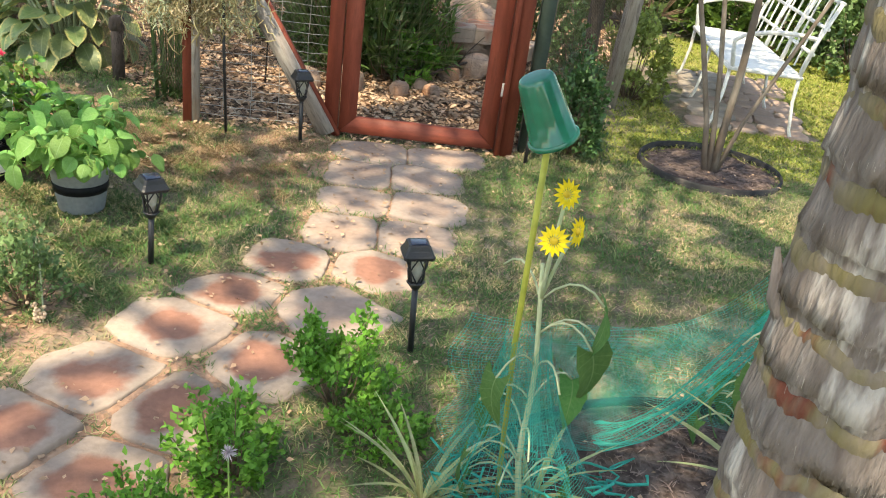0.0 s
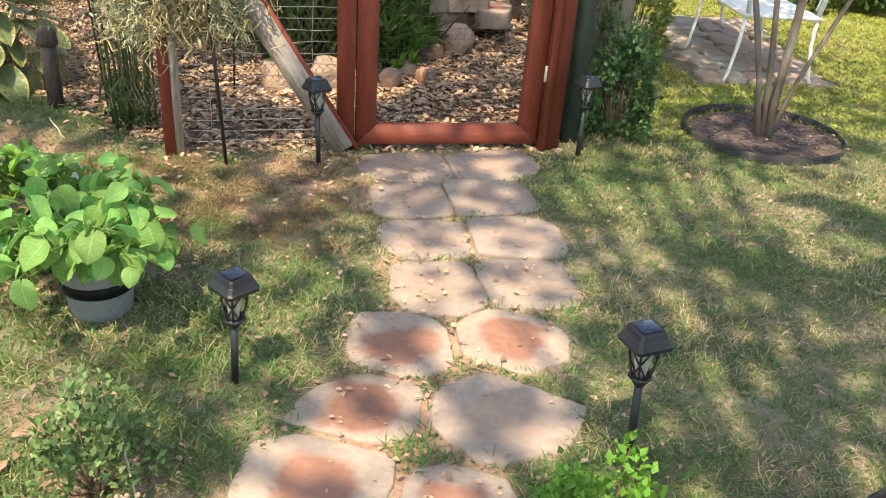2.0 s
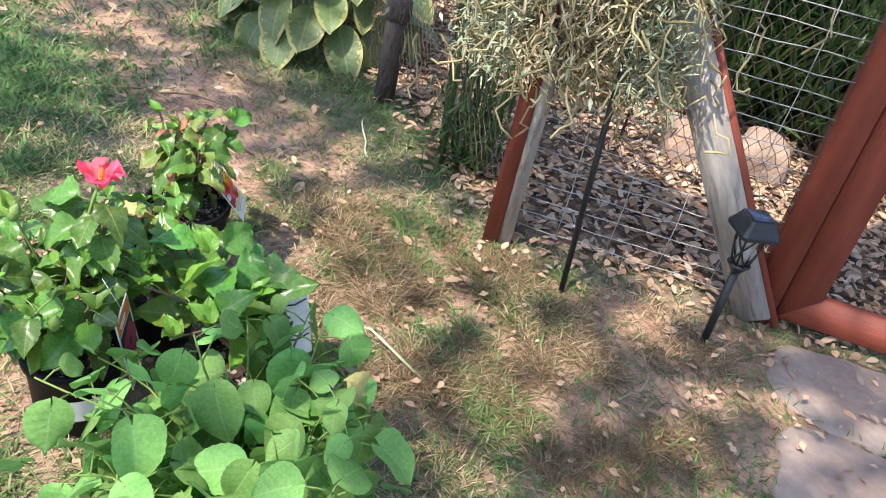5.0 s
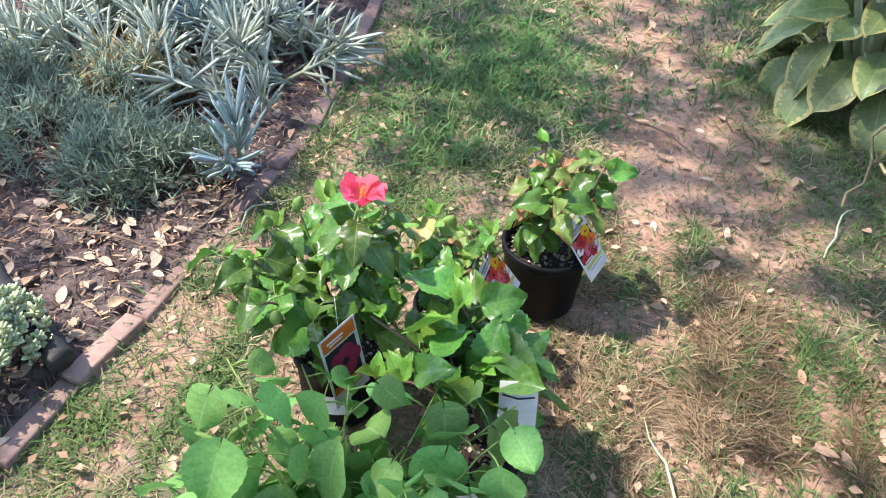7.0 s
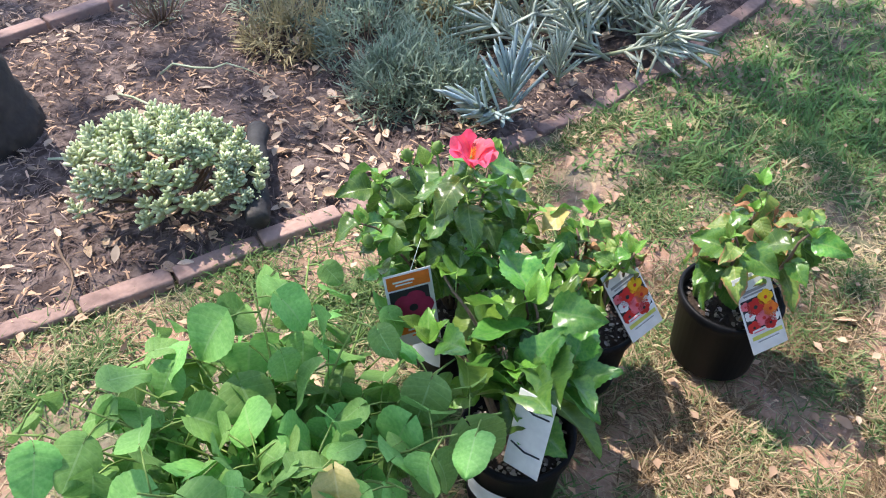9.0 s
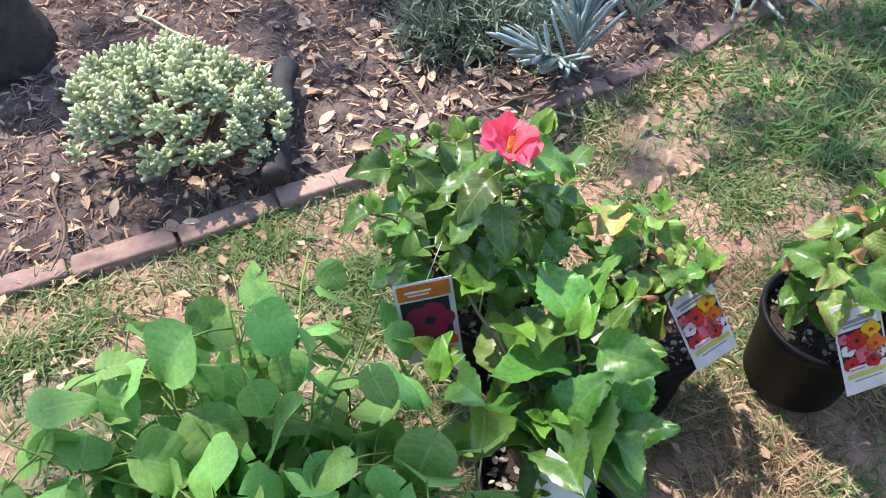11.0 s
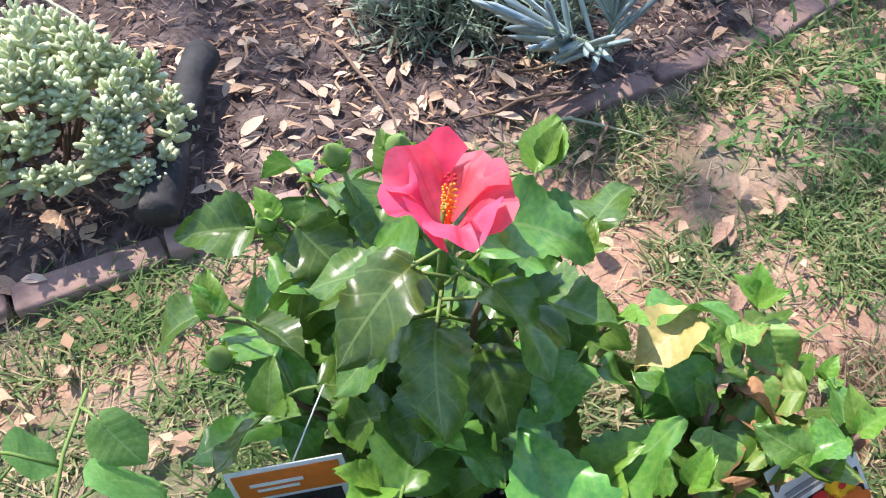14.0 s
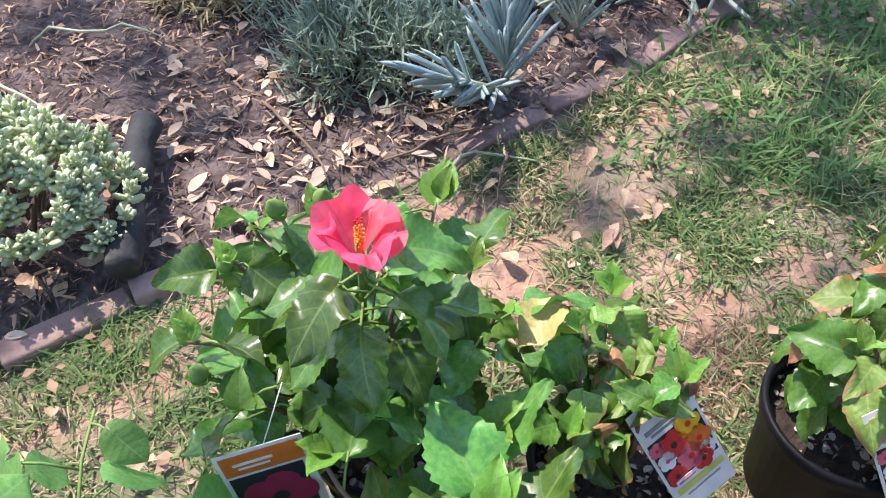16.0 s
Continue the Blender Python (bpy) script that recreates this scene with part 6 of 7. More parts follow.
# ---- beyond: crape myrtle, paved patch with a white bench, hedge, rocks and woodland ----
myrtle = thing("multi_stemmed_tree", "young tree with several smooth grey-brown stems", "tree", (1.77, 4.66, 0))
for tx, ty, h, r, bx in ((-0.30, 0.05, 1.0, 0.016, -0.02), (-0.18, -0.02, 1.0, 0.015, 0.0), (0.02, 0.0, 1.0, 0.022, 0.02), (0.38, -0.05, 1.0, 0.012, 0.03)):
    pts = [Vector((bx + tx * 0.02, 0.0, -0.03)), Vector((bx + tx * 0.22, ty * 0.2, 0.28)), Vector((bx + tx * 0.55, ty * 0.5, 0.62)), Vector((tx, ty, h)), Vector((1.7 * tx, 2 * ty, 1.8)), Vector((2.6 * tx, 3 * ty, 2.7))]
    part("stem", tube(bmesh.new(), pts, [1.25 * r, r, 0.95 * r, 0.85 * r, 0.6 * r, 0.3 * r], 10), BARK_PALE, myrtle)
n = 2600
P = np.stack([rng.normal(0, 0.7, n), rng.normal(0, 0.7, n), rng.normal(2.7, 0.4, n)], 1)
v, f = scatter(LEAFLET, P, rng.normal(0, 1, (n, 3)), 0.07 * rng.uniform(0.6, 1.3, n))
part("crown", soup("crown", v, f, TREE_LEAF), None, myrtle, kind="stuff")
ring = thing("tree_ring", "black plastic edging ring round the mulched tree", "edging", (1.77, 4.66, 0), kind="structure")
part("strip", lathe(bmesh.new(), [(0.405, -0.04), (0.405, 0.022), (0.412, 0.03), (0.42, 0.022), (0.42, -0.04)], 64, 0.014), TUBE_BLACK, ring)

paving = thing("paved_patch", "patch of irregular pale and grey paving stones", "paving", kind="structure")
prng = random.Random(4)
for i in range(5):
    for j in range(8):
        u, w = (i + 0.5 + prng.uniform(-0.15, 0.15)) / 5, (j + 0.5 + prng.uniform(-0.15, 0.15)) / 8
        x = 1.90 + 0.36 * w + u * (0.82 + 0.1 * w)
        y = 5.62 + 1.75 * w - 0.12 * u * (1 - w)
        part("paving_stone", flagstone(0.17 * prng.uniform(0.85, 1.1), 0.225 * prng.uniform(0.85, 1.1), 200 + 8 * i + j), SLAB_PALE if i > 1 or prng.random() < 0.25 else SLAB_GREY, paving, m=pose(x, y, float(ground_z(x, y)) + 0.004, rz=prng.uniform(-15, 15)))

bench = thing("garden_bench", "white painted iron garden bench with scrolled arms", "bench", (2.40, 6.32, 0), -7)
bm = box(bmesh.new(), (0.46, 1.55, 0.016), Matrix.Translation((0, 0, 0.43)), 0.006)
part("seat", bm, WHITE_METAL, bench)
part("seat_frame", tube(bmesh.new(), [(-0.24, -0.78, 0.42), (-0.24, 0.78, 0.42), (0.24, 0.78, 0.42), (0.24, -0.78, 0.42), (-0.24, -0.78, 0.42)], 0.013, 8), WHITE_METAL, bench)
for x, y in ((-0.23, -0.76), (-0.23, 0.76), (0.23, -0.76), (0.23, 0.76), (-0.23, 0.0), (0.23, 0.0)):
    part("leg", tube(bmesh.new(), [(x, y, 0.42), (x * 1.02, y, 0.25), (x * 1.15, y * 1.01, 0.06), (x * 1.25, y * 1.02, 0.004)], [0.014, 0.012, 0.011, 0.013], 8), WHITE_METAL, bench)
for y in (-0.77, 0.77):
    part("arm", tube(bmesh.new(), bend((0.26, y, 0.68), (-0.20, y, 0.64), 0.03, 6) + [Vector((-0.25, y, 0.60)), Vector((-0.24, y, 0.54)), Vector((-0.22, y, 0.43))], 0.015, 8), WHITE_METAL, bench)
for y in (-0.76, -0.25, 0.25, 0.76):
    part("back_post", tube(bmesh.new(), [(0.23, y, 0.43), (0.27, y, 0.65), (0.36, y, 0.92)], [0.016, 0.015, 0.014], 8), WHITE_METAL, bench)
for z in (0.58, 0.75, 0.92):
    part("back_rail", tube(bmesh.new(), [(0.23 + 0.28 * (z - 0.43), -0.77, z), (0.23 + 0.28 * (z - 0.43), 0.77, z)], 0.013, 8), WHITE_METAL, bench)
for k in range(9):
    y = -0.68 + 0.17 * k
    part("back_bar", tube(bmesh.new(), bend((0.25, y, 0.45), (0.36, y + 0.02, 0.91), 0.02, 5), 0.007, 6), WHITE_METAL, bench)

for k, (x, y, rx, ry, h) in enumerate(((2.3, 9.6, 0.7, 0.5, 1.3), (3.4, 9.0, 0.8, 0.6, 1.4), (4.3, 8.2, 0.8, 0.7, 1.4), (5.1, 7.7, 0.8, 0.7, 1.3), (6.0, 7.2, 0.8, 0.7, 1.3), (3.8, 9.8, 1.0, 0.7, 1.7), (6.9, 6.6, 0.9, 0.8, 1.4))):
    shrub("hedge_bush", "dense green hedge bush at the lawn's edge", (x, y, 0), rx, ry, h, 5200, 0.075, HEDGE_LEAF if k % 2 else SHRUB_LEAF, 60 + k, group="hedge", sprigs=150)


def rock(at, size, seed, mat=None, label="pale weathered garden rock among dead leaves"):
    ob = thing("garden_rock", label, "rock", (at[0], at[1], float(ground_z(at[0], at[1]))), R.uniform(0, 360), "rocks")
    bm = bmesh.new()
    bmesh.ops.create_icosphere(bm, subdivisions=3, radius=1.0)
    for v in bm.verts:
        p = v.co.copy()
        k = 1 + 0.28 * noise.noise(p * 1.3 + Vector((seed, 0, 0))) + 0.10 * noise.noise(p * 3.5 + Vector((0, seed, 0)))
        q = Vector((p.x, p.y, p.z))
        q = Vector((math.copysign(abs(q.x) ** 0.75, q.x), math.copysign(abs(q.y) ** 0.75, q.y), math.copysign(abs(q.z) ** 0.7, q.z)))
        v.co = Vector((q.x * size[0] * k, q.y * size[1] * k, q.z * size[2] * k + 0.55 * size[2]))
    part("stone", bm, mat or ROCK, ob)


for i, (x, y, s, h) in enumerate(((-0.74, 5.42, 0.12, 0.08), (-0.46, 5.50, 0.13, 0.09), (-0.11, 5.50, 0.065, 0.06), (0.10, 5.57, 0.06, 0.055), (0.02, 5.72, 0.07, 0.05), (0.42, 6.30, 0.15, 0.10), (0.22, 6.10, 0.09, 0.06), (0.40, 6.70, 0.22, 0.15),
                                  (0.20, 7.0, 0.2, 0.2), (0.62, 7.1, 0.22, 0.14), (0.38, 7.3, 0.22, 0.22), (0.72, 7.6, 0.2, 0.12), (0.1, 7.5, 0.25, 0.3), (0.5, 7.9, 0.3, 0.35), (-0.2, 6.9, 0.15, 0.12), (0.62, 6.75, 0.13, 0.07))):
    rock((x, y), (s, 0.8 * s, h), 3.1 * i)
for k in range(9):
    x, y = R.uniform(0.1, 0.75), R.uniform(6.4, 7.6)
    sl = thing("ledge_stone", "flat reddish ledge stone stacked in the rock garden", "rock", (x, y, float(ground_z(x, y)) + 0.06 + 0.03 * k), R.uniform(0, 90), "rocks")
    part("stone", flagstone(0.36, 0.24, 300 + k), SLAB_RED, sl, m=pose(0, 0, 0) @ Matrix.Diagonal((1, 1, 2.2, 1)))


def strap_bush(name, at, n, length, mat, label, seed, wide=0.35):
    rr = np.random.default_rng(seed)
    ob = thing(name, label, "plant", (at[0], at[1], float(ground_z(at[0], at[1]))))
    a, el = rr.uniform(0, math.tau, n), np.radians(rr.uniform(55, 90, n))
    ln = length * rr.uniform(0.5, 1.15, n)
    V, F = [], []
    m = 5
    for i in range(n):
        r0 = 0.24 * math.sqrt(rr.random())
        f = np.linspace(0, 1, m + 1)
        out = np.array([math.cos(a[i]), math.sin(a[i])])
        h = ln[i] * (f * math.sin(el[i]) - 0.25 * f ** 2.5)
        d = r0 + ln[i] * f * (math.cos(el[i]) + 0.18 * f)
        c = np.stack([d * out[0], d * out[1], h], 1)
        s = np.array([-out[1], out[0], 0]) * wide * 0.02
        w = (1 - f ** 2)[:, None]
        base = sum(len(x) for x in V)
        V.append(np.concatenate([c - s * w, c + s * w]))
        k = np.arange(m)
        F.append(np.stack([base + k, base + k + 1, base + m + 2 + k, base + m + 1 + k], 1))
    part("foliage", soup("foliage", np.concatenate(V), np.concatenate(F), mat), None, ob, kind="stuff")


strap_bush("bamboo_clump", (-0.30, 6.10), 320, 1.1, STRAP_LEAF, "clump of tall arching green blades behind the gate", 1, 0.35)
strap_bush("bamboo_clump", (-0.62, 6.10), 420, 1.0, STRAP_LEAF, "clump of tall arching green blades behind the fence", 2, 0.35)
for k, (x, y, rx, h, n) in enumerate(((-0.22, 5.86, 0.26, 0.95, 1500), (0.02, 6.15, 0.26, 1.2, 1400), (-0.62, 5.95, 0.30, 1.1, 1600), (-0.35, 6.4, 0.4, 1.5, 1600))):
    shrub("bamboo_thicket", "dense thicket of hanging narrow bamboo leaves", (x, y), rx, 0.24, h, n, 0.11, BAMBOO_LEAF if k % 2 else STRAP_LEAF, 70 + k, stems=10, template=NEEDLE, wide=1.8, group="bamboo", sprigs=70)
shrub("leafy_bush", "bright green leafy bush among the rocks", (-0.05, 5.85), 0.2, 0.18, 0.4, 700, 0.06, BOX_LEAF, 80, sprigs=30)
shrub("leafy_bush", "green leafy bush behind the wire fence", (-0.95, 6.5), 0.4, 0.3, 0.8, 1800, 0.06, SHRUB_LEAF, 81, sprigs=50)
shrub("leafy_bush", "green leafy bush at the fence's far end", (-2.9, 6.2), 0.5, 0.4, 0.9, 2200, 0.07, SHRUB_LEAF, 82, sprigs=60)
shrub("leafy_bush", "green leafy bush in the woodland shade", (1.0, 7.6), 0.4, 0.4, 0.8, 1800, 0.06, GLOSSY_SHRUB, 83, sprigs=50)
shrub("leafy_bush", "green leafy bush in the woodland shade", (1.2, 6.5), 0.22, 0.22, 0.6, 1000, 0.05, SHRUB_LEAF, 84, sprigs=40)
shrub("fence_bush", "thin grey-green bush against the wire", (0.98, 5.15), 0.16, 0.16, 0.7, 700, 0.04, GLOSSY_SHRUB, 85, sprigs=40)
for k in range(12):
    shrub("woodland_bush", "dark green woodland undergrowth behind the garden", (-6 + 1.05 * k, 9.5 + 0.5 * math.sin(3 * k), 0.2), 0.8, 0.6, 1.5, 1500, 0.13, HEDGE_LEAF, 90 + k, group="undergrowth", sprigs=60)
branch = thing("fallen_branch", "thin bare fallen branch across the leaf litter", "branch", (0, 0, 0.0))
part("limb", tube(bmesh.new(), [(0.05, 5.9, 0.04), (0.28, 6.1, 0.10), (0.62, 6.45, 0.12), (1.02, 6.8, 0.18)], [0.012, 0.011, 0.009, 0.004], 6), DARK_WOOD, branch)
part("twig", tube(bmesh.new(), [(0.28, 6.1, 0.10), (0.34, 6.02, 0.22), (0.44, 6.0, 0.34)], [0.007, 0.005, 0.003], 5), DARK_WOOD, branch)
bark_post = thing("slim_tree", "slim reddish tree trunk behind the gate", "tree", (1.02, 7.0, 0.1))
part("trunk", tube(bmesh.new(), [(0, 0, -0.1), (0.01, 0, 0.6), (0.0, 0.02, 2.6)], [0.05, 0.045, 0.035], 10), BARK_PALE, bark_post)


def canopy(parent, centre, spread, n, size, seed, trunk_top, clumps, gaps, thin):
    """Limbs from the trunk's head to leafy clumps with gaps between them; gaps and thin are holes set to let sun onto
    chosen ground.
    """
    rr = np.random.default_rng(seed)
    P, W = [], []
    over_bed = np.array([-2.35 - TREE_AT[0], 2.01 - TREE_AT[1], 0])
    for c in range(clumps):
        at = np.array(centre) + rr.uniform(-1, 1, 3) * np.array(spread)
        if any(np.hypot(at[0] - gx, at[1] - gy) < gr for gx, gy, gr in gaps):
            continue
        if c % 9 == 0:
            part("limb", tube(bmesh.new(), bend(trunk_top, at + over_bed, 0.25, 6, 0.15, c), [0.05, 0.042, 0.035, 0.028, 0.02, 0.014, 0.008], 6), DARK_WOOD, parent)
        k = n // clumps
        P.append(at + rr.normal(0, 1, (k, 3)) * np.array([0.30, 0.30, 0.2]))
        W.append(rr.normal(0, 1, (k, 3)) * np.array([1, 1, 0.4]))
    P, W = np.concatenate(P), np.concatenate(W)
    S = size * rr.uniform(0.6, 1.3, len(P))
    for gx, gy, gr in thin:
        k = np.hypot(P[:, 0] - gx, P[:, 1] - gy) > gr * rr.uniform(0.7, 1.15, len(P))
        P, W, S = P[k], W[k], S[k]
    v, f = scatter(LEAFLET, P + over_bed, W, S, wide=1.3)
    part("crown", soup("crown", v, f, TREE_LEAF), None, parent, kind="stuff")


# tree added behind the view, never seen, to dapple the garden with shade
TREE_AT = (-1.9, -2.4)
trunk = thing("unseen_shade_tree", "tall dark-barked tree out of view, added to cast dappled shade", "tree", (*TREE_AT, 0))
part("trunk", lathe(bmesh.new(), [(0.20, -0.05), (0.16, 0.08), (0.13, 0.4), (0.115, 1.2), (0.10, 3.0), (0.09, 5.0), (0.075, 6.9)], 28, 0.02), DARK_WOOD, trunk)
canopy(trunk, (-0.5, -1.0, 7.6), (3.0, 3.4, 0.7), 5200, 0.15, 5, (0, 0, 6.8), 84, ((-1.5, -2.4, 0.75), (-2.0, -3.2, 0.55), (-2.05, -2.2, 0.5), (1.5, -2.2, 0.6)), ((0.05, -2.9, 0.28), (-2.05, -3.16, 0.62), (-1.45, -3.35, 0.62), (-1.75, -3.0, 0.4), (-0.75, -0.6, 0.6), (-0.85, -1.0, 0.5)))
# small extra crowns, added only to darken chosen patches of ground
canopy(trunk, (-0.1, -1.5, 7.5), (0.6, 0.7, 0.4), 320, 0.14, 6, (0, 0, 6.8), 7, ((0.1, -2.9, 0.5),), ((-0.75, -0.6, 0.5), (0.1, -2.9, 0.6)))
canopy(trunk, (0.6, 0.3, 7.5), (0.7, 0.5, 0.4), 260, 0.14, 7, (0, 0, 6.8), 5, (), ((-0.75, -0.6, 0.6),))
canopy(trunk, (-1.1, -4.2, 7.5), (0.5, 0.35, 0.3), 110, 0.14, 8, (0, 0, 6.8), 4, (), ())
canopy(trunk, (-0.75, -2.9, 7.5), (0.4, 0.35, 0.3), 110, 0.14, 14, (0, 0, 6.8), 4, (), ((-1.6, -2.3, 0.4), (0.05, -2.9, 0.4)))
canopy(trunk, (-2.9, -1.25, 7.5), (0.7, 0.6, 0.3), 110, 0.14, 9, (0, 0, 6.8), 5, (), ((-1.6, -2.3, 0.4),))


# ---- grass, dead leaves, mulch chips: past counting ----


def in_flags(x, y, grow=1.0):
    hit = np.zeros(len(x), bool)
    for fx, fy, w, d, turn, _ in FLAGS:
        c, s = math.cos(radians(turn)), math.sin(radians(turn))
        u, v = (x - fx) * c + (y - fy) * s, -(x - fx) * s + (y - fy) * c
        hit |= (np.abs(u) / (0.5 * w * grow)) ** 3 + (np.abs(v) / (0.5 * d * grow)) ** 3 < 1
    return hit


def patchy(x, y, s, seed):
    """Smooth random patches, about -1 to 1."""
    return (np.sin(s * x + 1.3 * seed + 1.7 * np.sin(0.7 * s * y + seed)) + np.sin(s * 1.3 * y + 2.1 * seed + 1.5 * np.sin(0.9 * s * x + 2 * seed)) + np.sin(2.3 * s * (x + y) + seed)) / 3


def grass(name, label, n, box_xy, mat, size, keep, flat, seed, width=0.0022):
    rr = np.random.default_rng(seed)
    x, y = rr.uniform(box_xy[0], box_xy[1], n), rr.uniform(box_xy[2], box_xy[3], n)
    tuft = rr.random(n) < 0.6
    cx, cy = rr.normal(0, 0.012, n), rr.normal(0, 0.012, n)
    x[tuft] = np.round(x[tuft] / 0.045 + 0.3 * np.sin(y[tuft] * 91)) * 0.045 + cx[tuft]
    y[tuft] = np.round(y[tuft] / 0.045 + 0.3 * np.sin(x[tuft] * 67)) * 0.045 + cy[tuft]
    k = (rr.random(n) < keep(x, y)) & ~in_flags(x, y, 1.04)
    x, y = x[k], y[k]
    n = len(x)
    a, el = rr.uniform(0, math.tau, n), np.radians(rr.uniform(*flat, n))
    ln = size * rr.uniform(0.5, 1.35, n) * (1 + 0.35 * patchy(x, y, 5, 3))
    z = ground_z(x, y) - 0.002
    ox, oy = np.cos(a), np.sin(a)
    w = width * rr.uniform(0.7, 1.3, n)
    turn = a + rr.normal(0, 0.5, n) + math.pi / 2
    sx, sy = np.cos(turn) * w, np.sin(turn) * w
    V = np.zeros((n, 5, 3))
    for i, (f, wf) in enumerate(((0, 1), (0.55, 0.9), (1.0, 0.0))):
        d = ln * (f * np.cos(el) + 0.35 * f * f)
        h = ln * (f * np.sin(el) - 0.30 * f * f * np.sin(el))
        px, py, pz = x + ox * d, y + oy * d, z + np.maximum(h, 0.003 * f)
        if wf:
            V[:, 2 * i] = np.stack([px - sx * wf, py - sy * wf, pz], 1)
            V[:, 2 * i + 1] = np.stack([px + sx * wf, py + sy * wf, pz], 1)
        else:
            V[:, 4] = np.stack([px, py, pz], 1)
    F = np.array([(0, 1, 3), (0, 3, 2), (2, 3, 4)])[None] + (np.arange(n) * 5)[:, None, None]
    ob = new(name, soup(name, V.reshape(-1, 3), F.reshape(-1, 3), mat))
    return tagged(ob, label, "grass", "", "stuff")


def lawn_share(x, y):
    dirt, mulch, wood = zones(x, y)
    p = patchy(x, y, 3.3, 1)
    lushness = (0.62 + 0.38 * p) * (1 - 0.85 * np.exp(-((x + 1.9) ** 2 + (y - 3.55) ** 2) / 0.55))
    return np.clip(lushness * (1 - 0.6 * dirt) * (1 - mulch) * (1 - wood), 0, 1)


grass("lawn_grass", "short patchy green and straw-coloured lawn grass", 380000, (-2.9, 3.0, 1.0, 5.2), GRASS, 0.034, lawn_share, (10, 75), 1, 0.0016)
grass("lush_grass", "greener tufts of lawn grass", 190000, (-3.4, 2.4, 1.0, 5.4), GRASS_LUSH, 0.037,
      lambda x, y: lawn_share(x, y) * np.clip(0.15 + 1.3 * patchy(x, y, 2.1, 5) + 1.6 * np.exp(-((x + 0.8) ** 2 + (y - 2.95) ** 2) / 0.7) + 1.0 * np.exp(-((x + 3.0) ** 2 + (y - 4.4) ** 2) / 0.35), 0, 1), (25, 85), 2, 0.0021)
grass("dry_thatch", "dead straw-coloured thatch lying in the lawn", 90000, (-2.9, 2.6, 1.0, 4.6), DRY_THATCH, 0.055,
      lambda x, y: np.clip((1 - zones(x, y)[1]) * (1 - zones(x, y)[2]) * (0.35 + 0.5 * patchy(x, y, 2.7, 9) + 1.0 * np.exp(-((x + 1.55) ** 2 + (y - 3.75) ** 2) / 0.25)), 0, 1), (0, 14), 3, 0.0014)
# the sunlit look of this far lawn is in its blade colour
grass("sunny_lawn", "yellow-green lawn beyond the tree, coloured lighter as if sunlit", 240000, (0.9, 6.5, 4.6, 9.0), GRASS_SUNLIT, 0.034,
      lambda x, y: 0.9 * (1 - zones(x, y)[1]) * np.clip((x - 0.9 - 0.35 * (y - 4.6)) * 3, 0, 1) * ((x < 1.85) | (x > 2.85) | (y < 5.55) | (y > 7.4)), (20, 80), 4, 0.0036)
grass("near_lawn", "dry lawn grass behind the palm bed", 110000, (-1.6, 5.0, -2.6, 2.2), GRASS, 0.05, lambda x, y: lawn_share(x, y) * ((y < 1.0) | (x > 2.95)), (10, 75), 6, 0.004)
grass("far_lawn", "green lawn beyond the mulch bed", 60000, (-6.0, -2.4, 3.6, 7.5), GRASS_LUSH, 0.05,
      lambda x, y: (1 - zones(x, y)[1]) * (1 - zones(x, y)[2]) * (1 - 0.8 * zones(x, y)[0]) * 0.9, (20, 80), 5, 0.0035)


def near_pots(x, y):
    """Sparse tufts with bare soil between them."""
    dirt, mulch, wood = zones(x, y)
    return np.clip((patchy(x, y, 15, 4) + 0.0) * 2.0, 0, 1) * (1 - mulch) * (1 - wood)


grass("green_tufts", "sparse green grass tufts on bare soil", 130000, (-2.7, -0.9, 2.3, 4.4), GRASS, 0.040, near_pots, (8, 70), 7, 0.0019)
grass("straw_stems", "straw stems lying on bare soil", 46000, (-2.7, -0.6, 2.3, 4.5), DRY_THATCH, 0.05, lambda x, y: np.clip(0.15 + 0.8 * patchy(x, y, 11, 8), 0, 1) * (1 - zones(x, y)[1]) * (1 - zones(x, y)[2]), (0, 22), 8, 0.0013)
grass("dry_tufts", "shaggy brown dried grass tufts on the soil beside the pots", 130000, (-2.1, -0.5, 3.45, 4.4), BROWN_GRASS, 0.046, lambda x, y: np.clip((patchy(x, y, 13, 12) + 0.12) * 2.2, 0, 1) * np.clip(1.15 - 0.9 * np.hypot((x + 1.35) / 0.75, (y - 3.95) / 0.5), 0.12, 1) * (1 - zones(x, y)[1]) * (1 - zones(x, y)[2]), (8, 60), 10, 0.0014)


def litter(name, label, n, box_xy, mat, size, keep, seed, template=LEAFLET, wide=1.0, lift=0.006, stand=0.18):
    rr = np.random.default_rng(seed)
    x, y = rr.uniform(box_xy[0], box_xy[1], n), rr.uniform(box_xy[2], box_xy[3], n)
    k = rr.random(n) < keep(x, y)
    x, y = x[k], y[k]
    n = len(x)
    a = rr.uniform(0, math.tau, n)
    P = np.stack([x, y, ground_z(x, y) + rr.uniform(0.001, lift, n)], 1)
    W = np.stack([np.cos(a), np.sin(a), rr.normal(0, stand, n)], 1)
    up = np.tile([0.0, 0.0, 1.0], (n, 1)) + rr.normal(0, 0.30, (n, 3))
    v, f = scatter(template, P, W, size * rr.uniform(0.5, 1.4, n), wide=wide, up=up)
    ob = new(name, soup(name, v, f, mat))
    return tagged(ob, label, "dead leaves" if "lea" in name else "soil crumbs" if "crumb" in name else "mulch", "", "stuff")


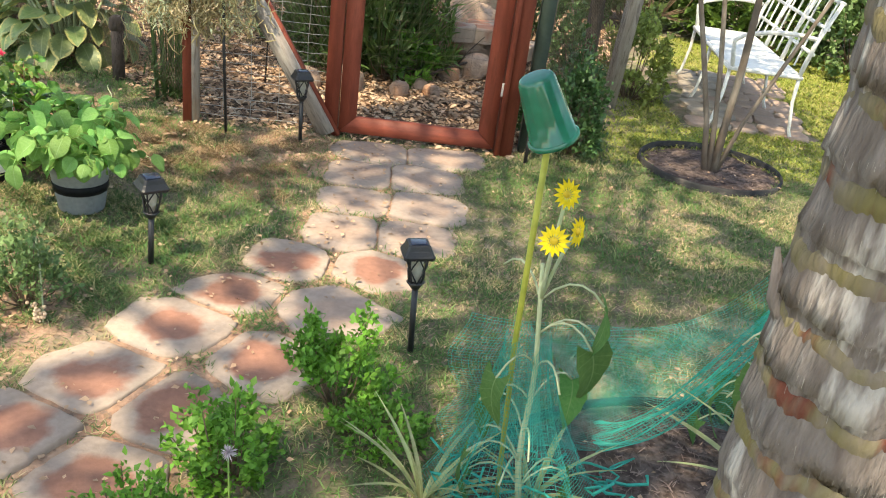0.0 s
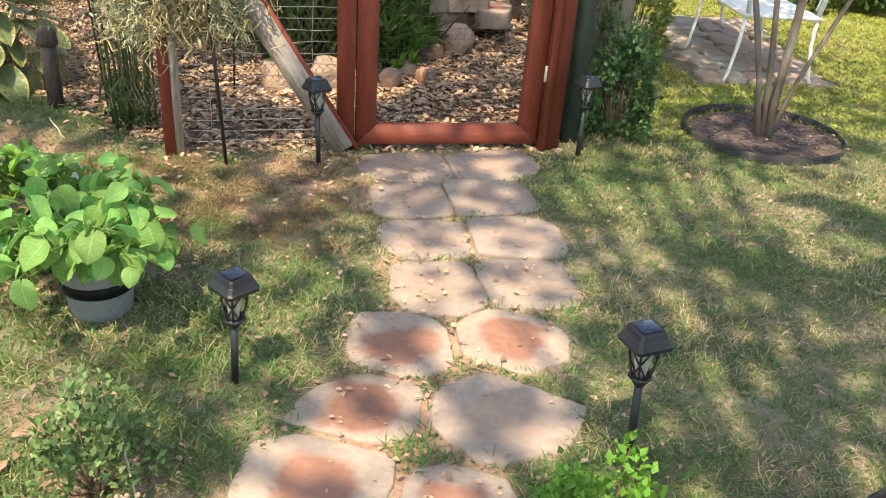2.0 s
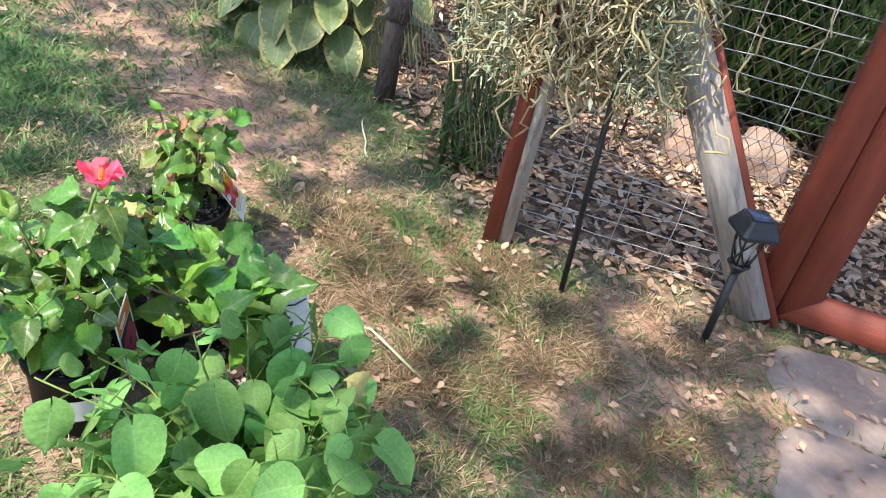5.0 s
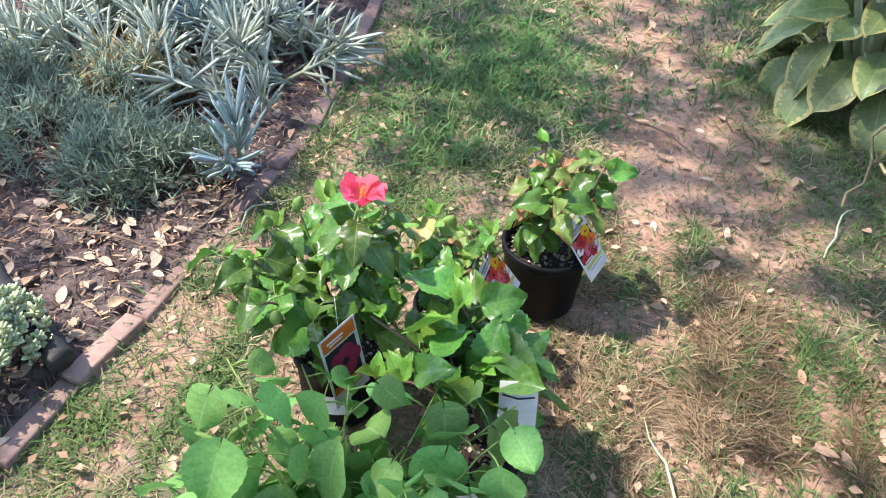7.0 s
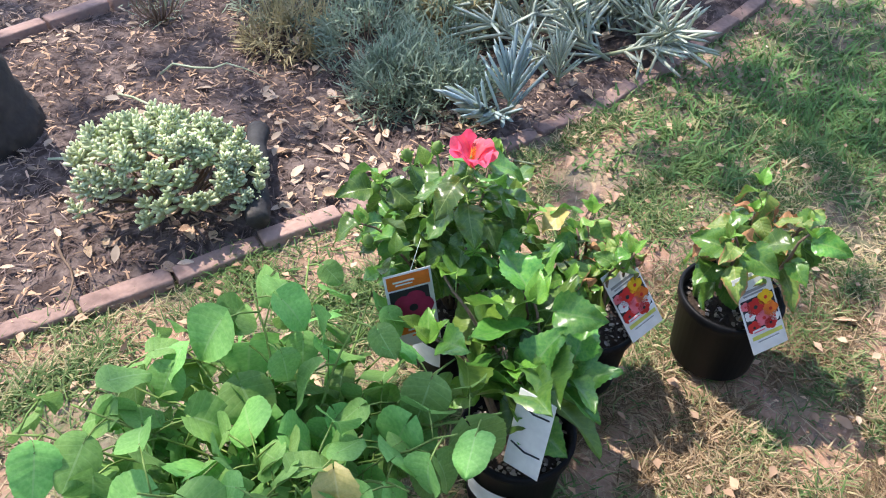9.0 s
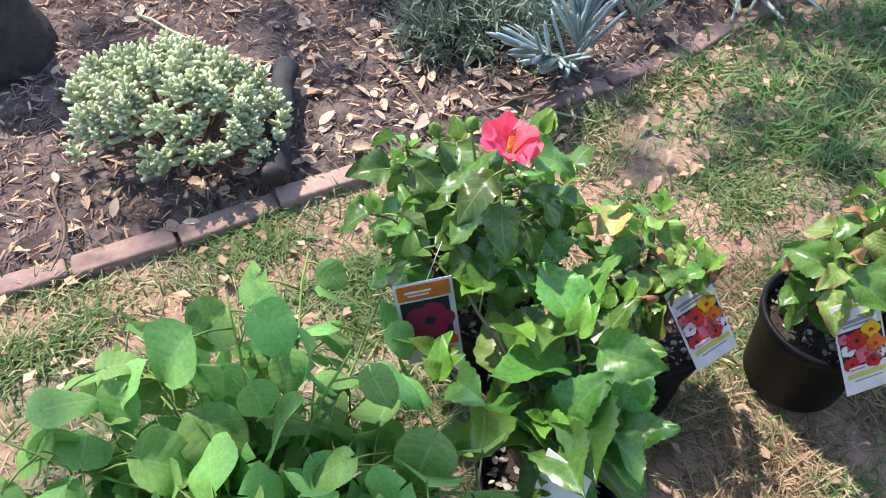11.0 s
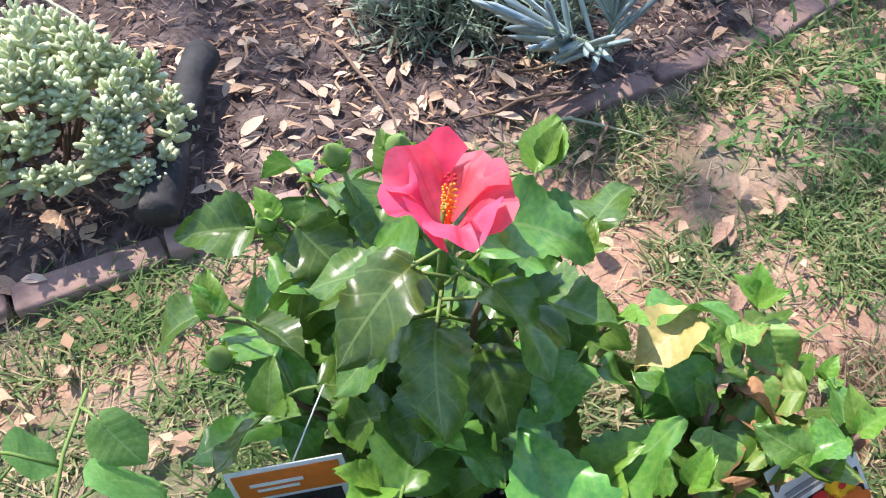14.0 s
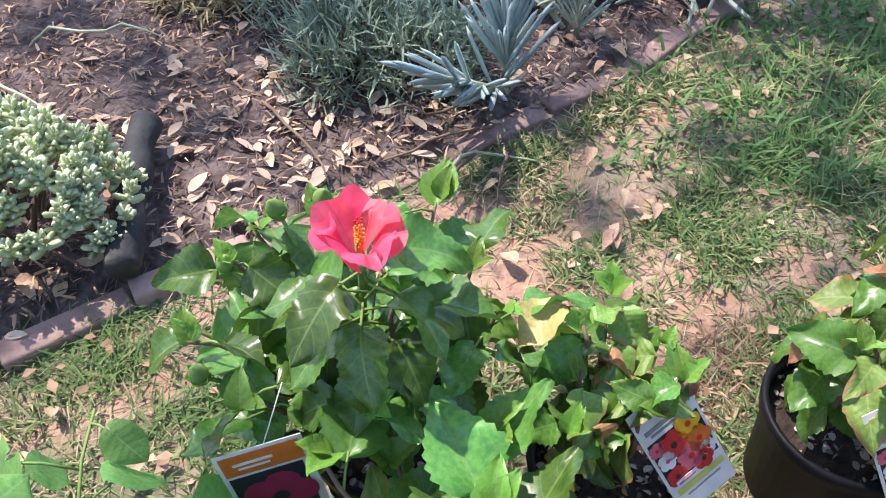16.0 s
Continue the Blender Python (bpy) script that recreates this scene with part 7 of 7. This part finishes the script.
wood_only = lambda x, y: np.clip(zones(x, y)[2] + 0.07 * zones(x, y)[0] * (y > 4.1), 0, 1)
bed_only = lambda x, y: zones(x, y)[1]
litter("leaf_litter", "brown dead leaves covering the woodland floor", 48000, (-4.0, 2.0, 4.1, 9.0), DEAD_LEAF, 0.040, wood_only, 1, OVAL, lift=0.02, stand=0.3)
litter("pale_leaf_litter", "bleached dead leaves on the woodland floor", 14000, (-4.0, 2.0, 4.1, 9.0), PALE_DEAD, 0.036, wood_only, 2, OVAL, lift=0.02, stand=0.3)
litter("mulch_chips", "dark shredded bark mulch in the beds", 120000, (-4.2, 2.3, 1.0, 5.2), CHIP, 0.028, bed_only, 3, NEEDLE, 0.95, 0.012, 0.25)
litter("bed_leaves", "pale dead leaves scattered on the mulch", 6000, (-4.2, -1.5, 1.5, 4.6), PALE_DEAD, 0.038, lambda x, y: bed_only(x, y) * np.clip(0.10 + 0.2 * patchy(x, y, 4, 2) + 0.85 * np.exp(-((x + 2.42) ** 2 + (y - 3.12) ** 2) / 0.09), 0.04, 1), 4, OVAL, lift=0.018)
litter("lawn_leaves", "small dead leaves and chips in the lawn and path joints", 5200, (-3.0, 2.2, 1.0, 4.6), DEAD_LEAF, 0.022, lambda x, y: np.clip(0.25 + zones(x, y)[0], 0, 1), 5, lift=0.03)
litter("bark_leaf_debris", "broken brown leaves and bark strips on the mulch", 12000, (-3.4, -1.5, 1.6, 3.9), DEAD_LEAF, 0.024, lambda x, y: bed_only(x, y) * np.clip(0.5 + 0.6 * patchy(x, y, 6, 3), 0.1, 1), 8, NEEDLE, 1.8, 0.014, 0.3)
litter("soil_crumbs", "small reddish soil crumbs and bark chips on bare ground", 26000, (-2.9, -0.5, 2.2, 4.7), CHIP, 0.011, lambda x, y: np.clip(0.9 * zones(x, y)[0] - 0.1, 0, 1) * np.clip(0.45 + 0.8 * patchy(x, y, 9, 6), 0.05, 1), 6, NEEDLE, 1.6, 0.006, 0.35)
for k in range(70):
    a = R.random()
    i = min(len(EDGE) - 5, 2 + int(a * 5))
    f = R.random()
    x = EDGE[i][0] + f * (EDGE[i + 1][0] - EDGE[i][0]) + (R.uniform(-0.45, 0.02) if k % 4 else R.uniform(0.05, 0.5))
    y = EDGE[i][1] + f * (EDGE[i + 1][1] - EDGE[i][1]) + R.uniform(-0.05, 0.1)
    part("leaf", FALLEN[k % 3], None, ground, m=aim((x, y, float(ground_z(x, y)) + (0.012 if k % 4 else 0.03)), (math.cos(9 * a), math.sin(9 * a), R.uniform(-0.1, 0.15)), R.uniform(-0.3, 0.3), R.uniform(0.03, 0.05)))
for x, y, turn, ln in ((-1.70, 4.64, 115, 0.24), (-1.20, 3.78, 160, 0.30), (-2.55, 4.55, 10, 0.4), (-2.5, 2.35, 60, 0.35), (-2.62, 2.42, 100, 0.3), (-2.5, 2.95, 40, 0.3), (-1.95, 2.45, 30, 0.25), (-2.2, 2.3, 70, 0.3), (-2.35, 3.3, 100, 0.2), (-2.48, 3.42, -30, 0.22), (-2.50, 3.40, -55, 0.25), (-2.46, 3.44, -10, 0.18), (-2.52, 3.38, -75, 0.2)):
    st = thing("dry_twig", "thin dry pale twig on the ground", "twig", (x, y, float(ground_z(x, y)) + 0.008), turn, "twigs")
    part("twig", tube(bmesh.new(), bend((0, 0, 0), (ln, 0, 0.015), 0.02, 6, 0.04, x * 9), [0.0035, 0.0034, 0.0032, 0.003, 0.0026, 0.002, 0.001], 5), STEM_PALE if turn > 50 else STEM_WOODY, st)
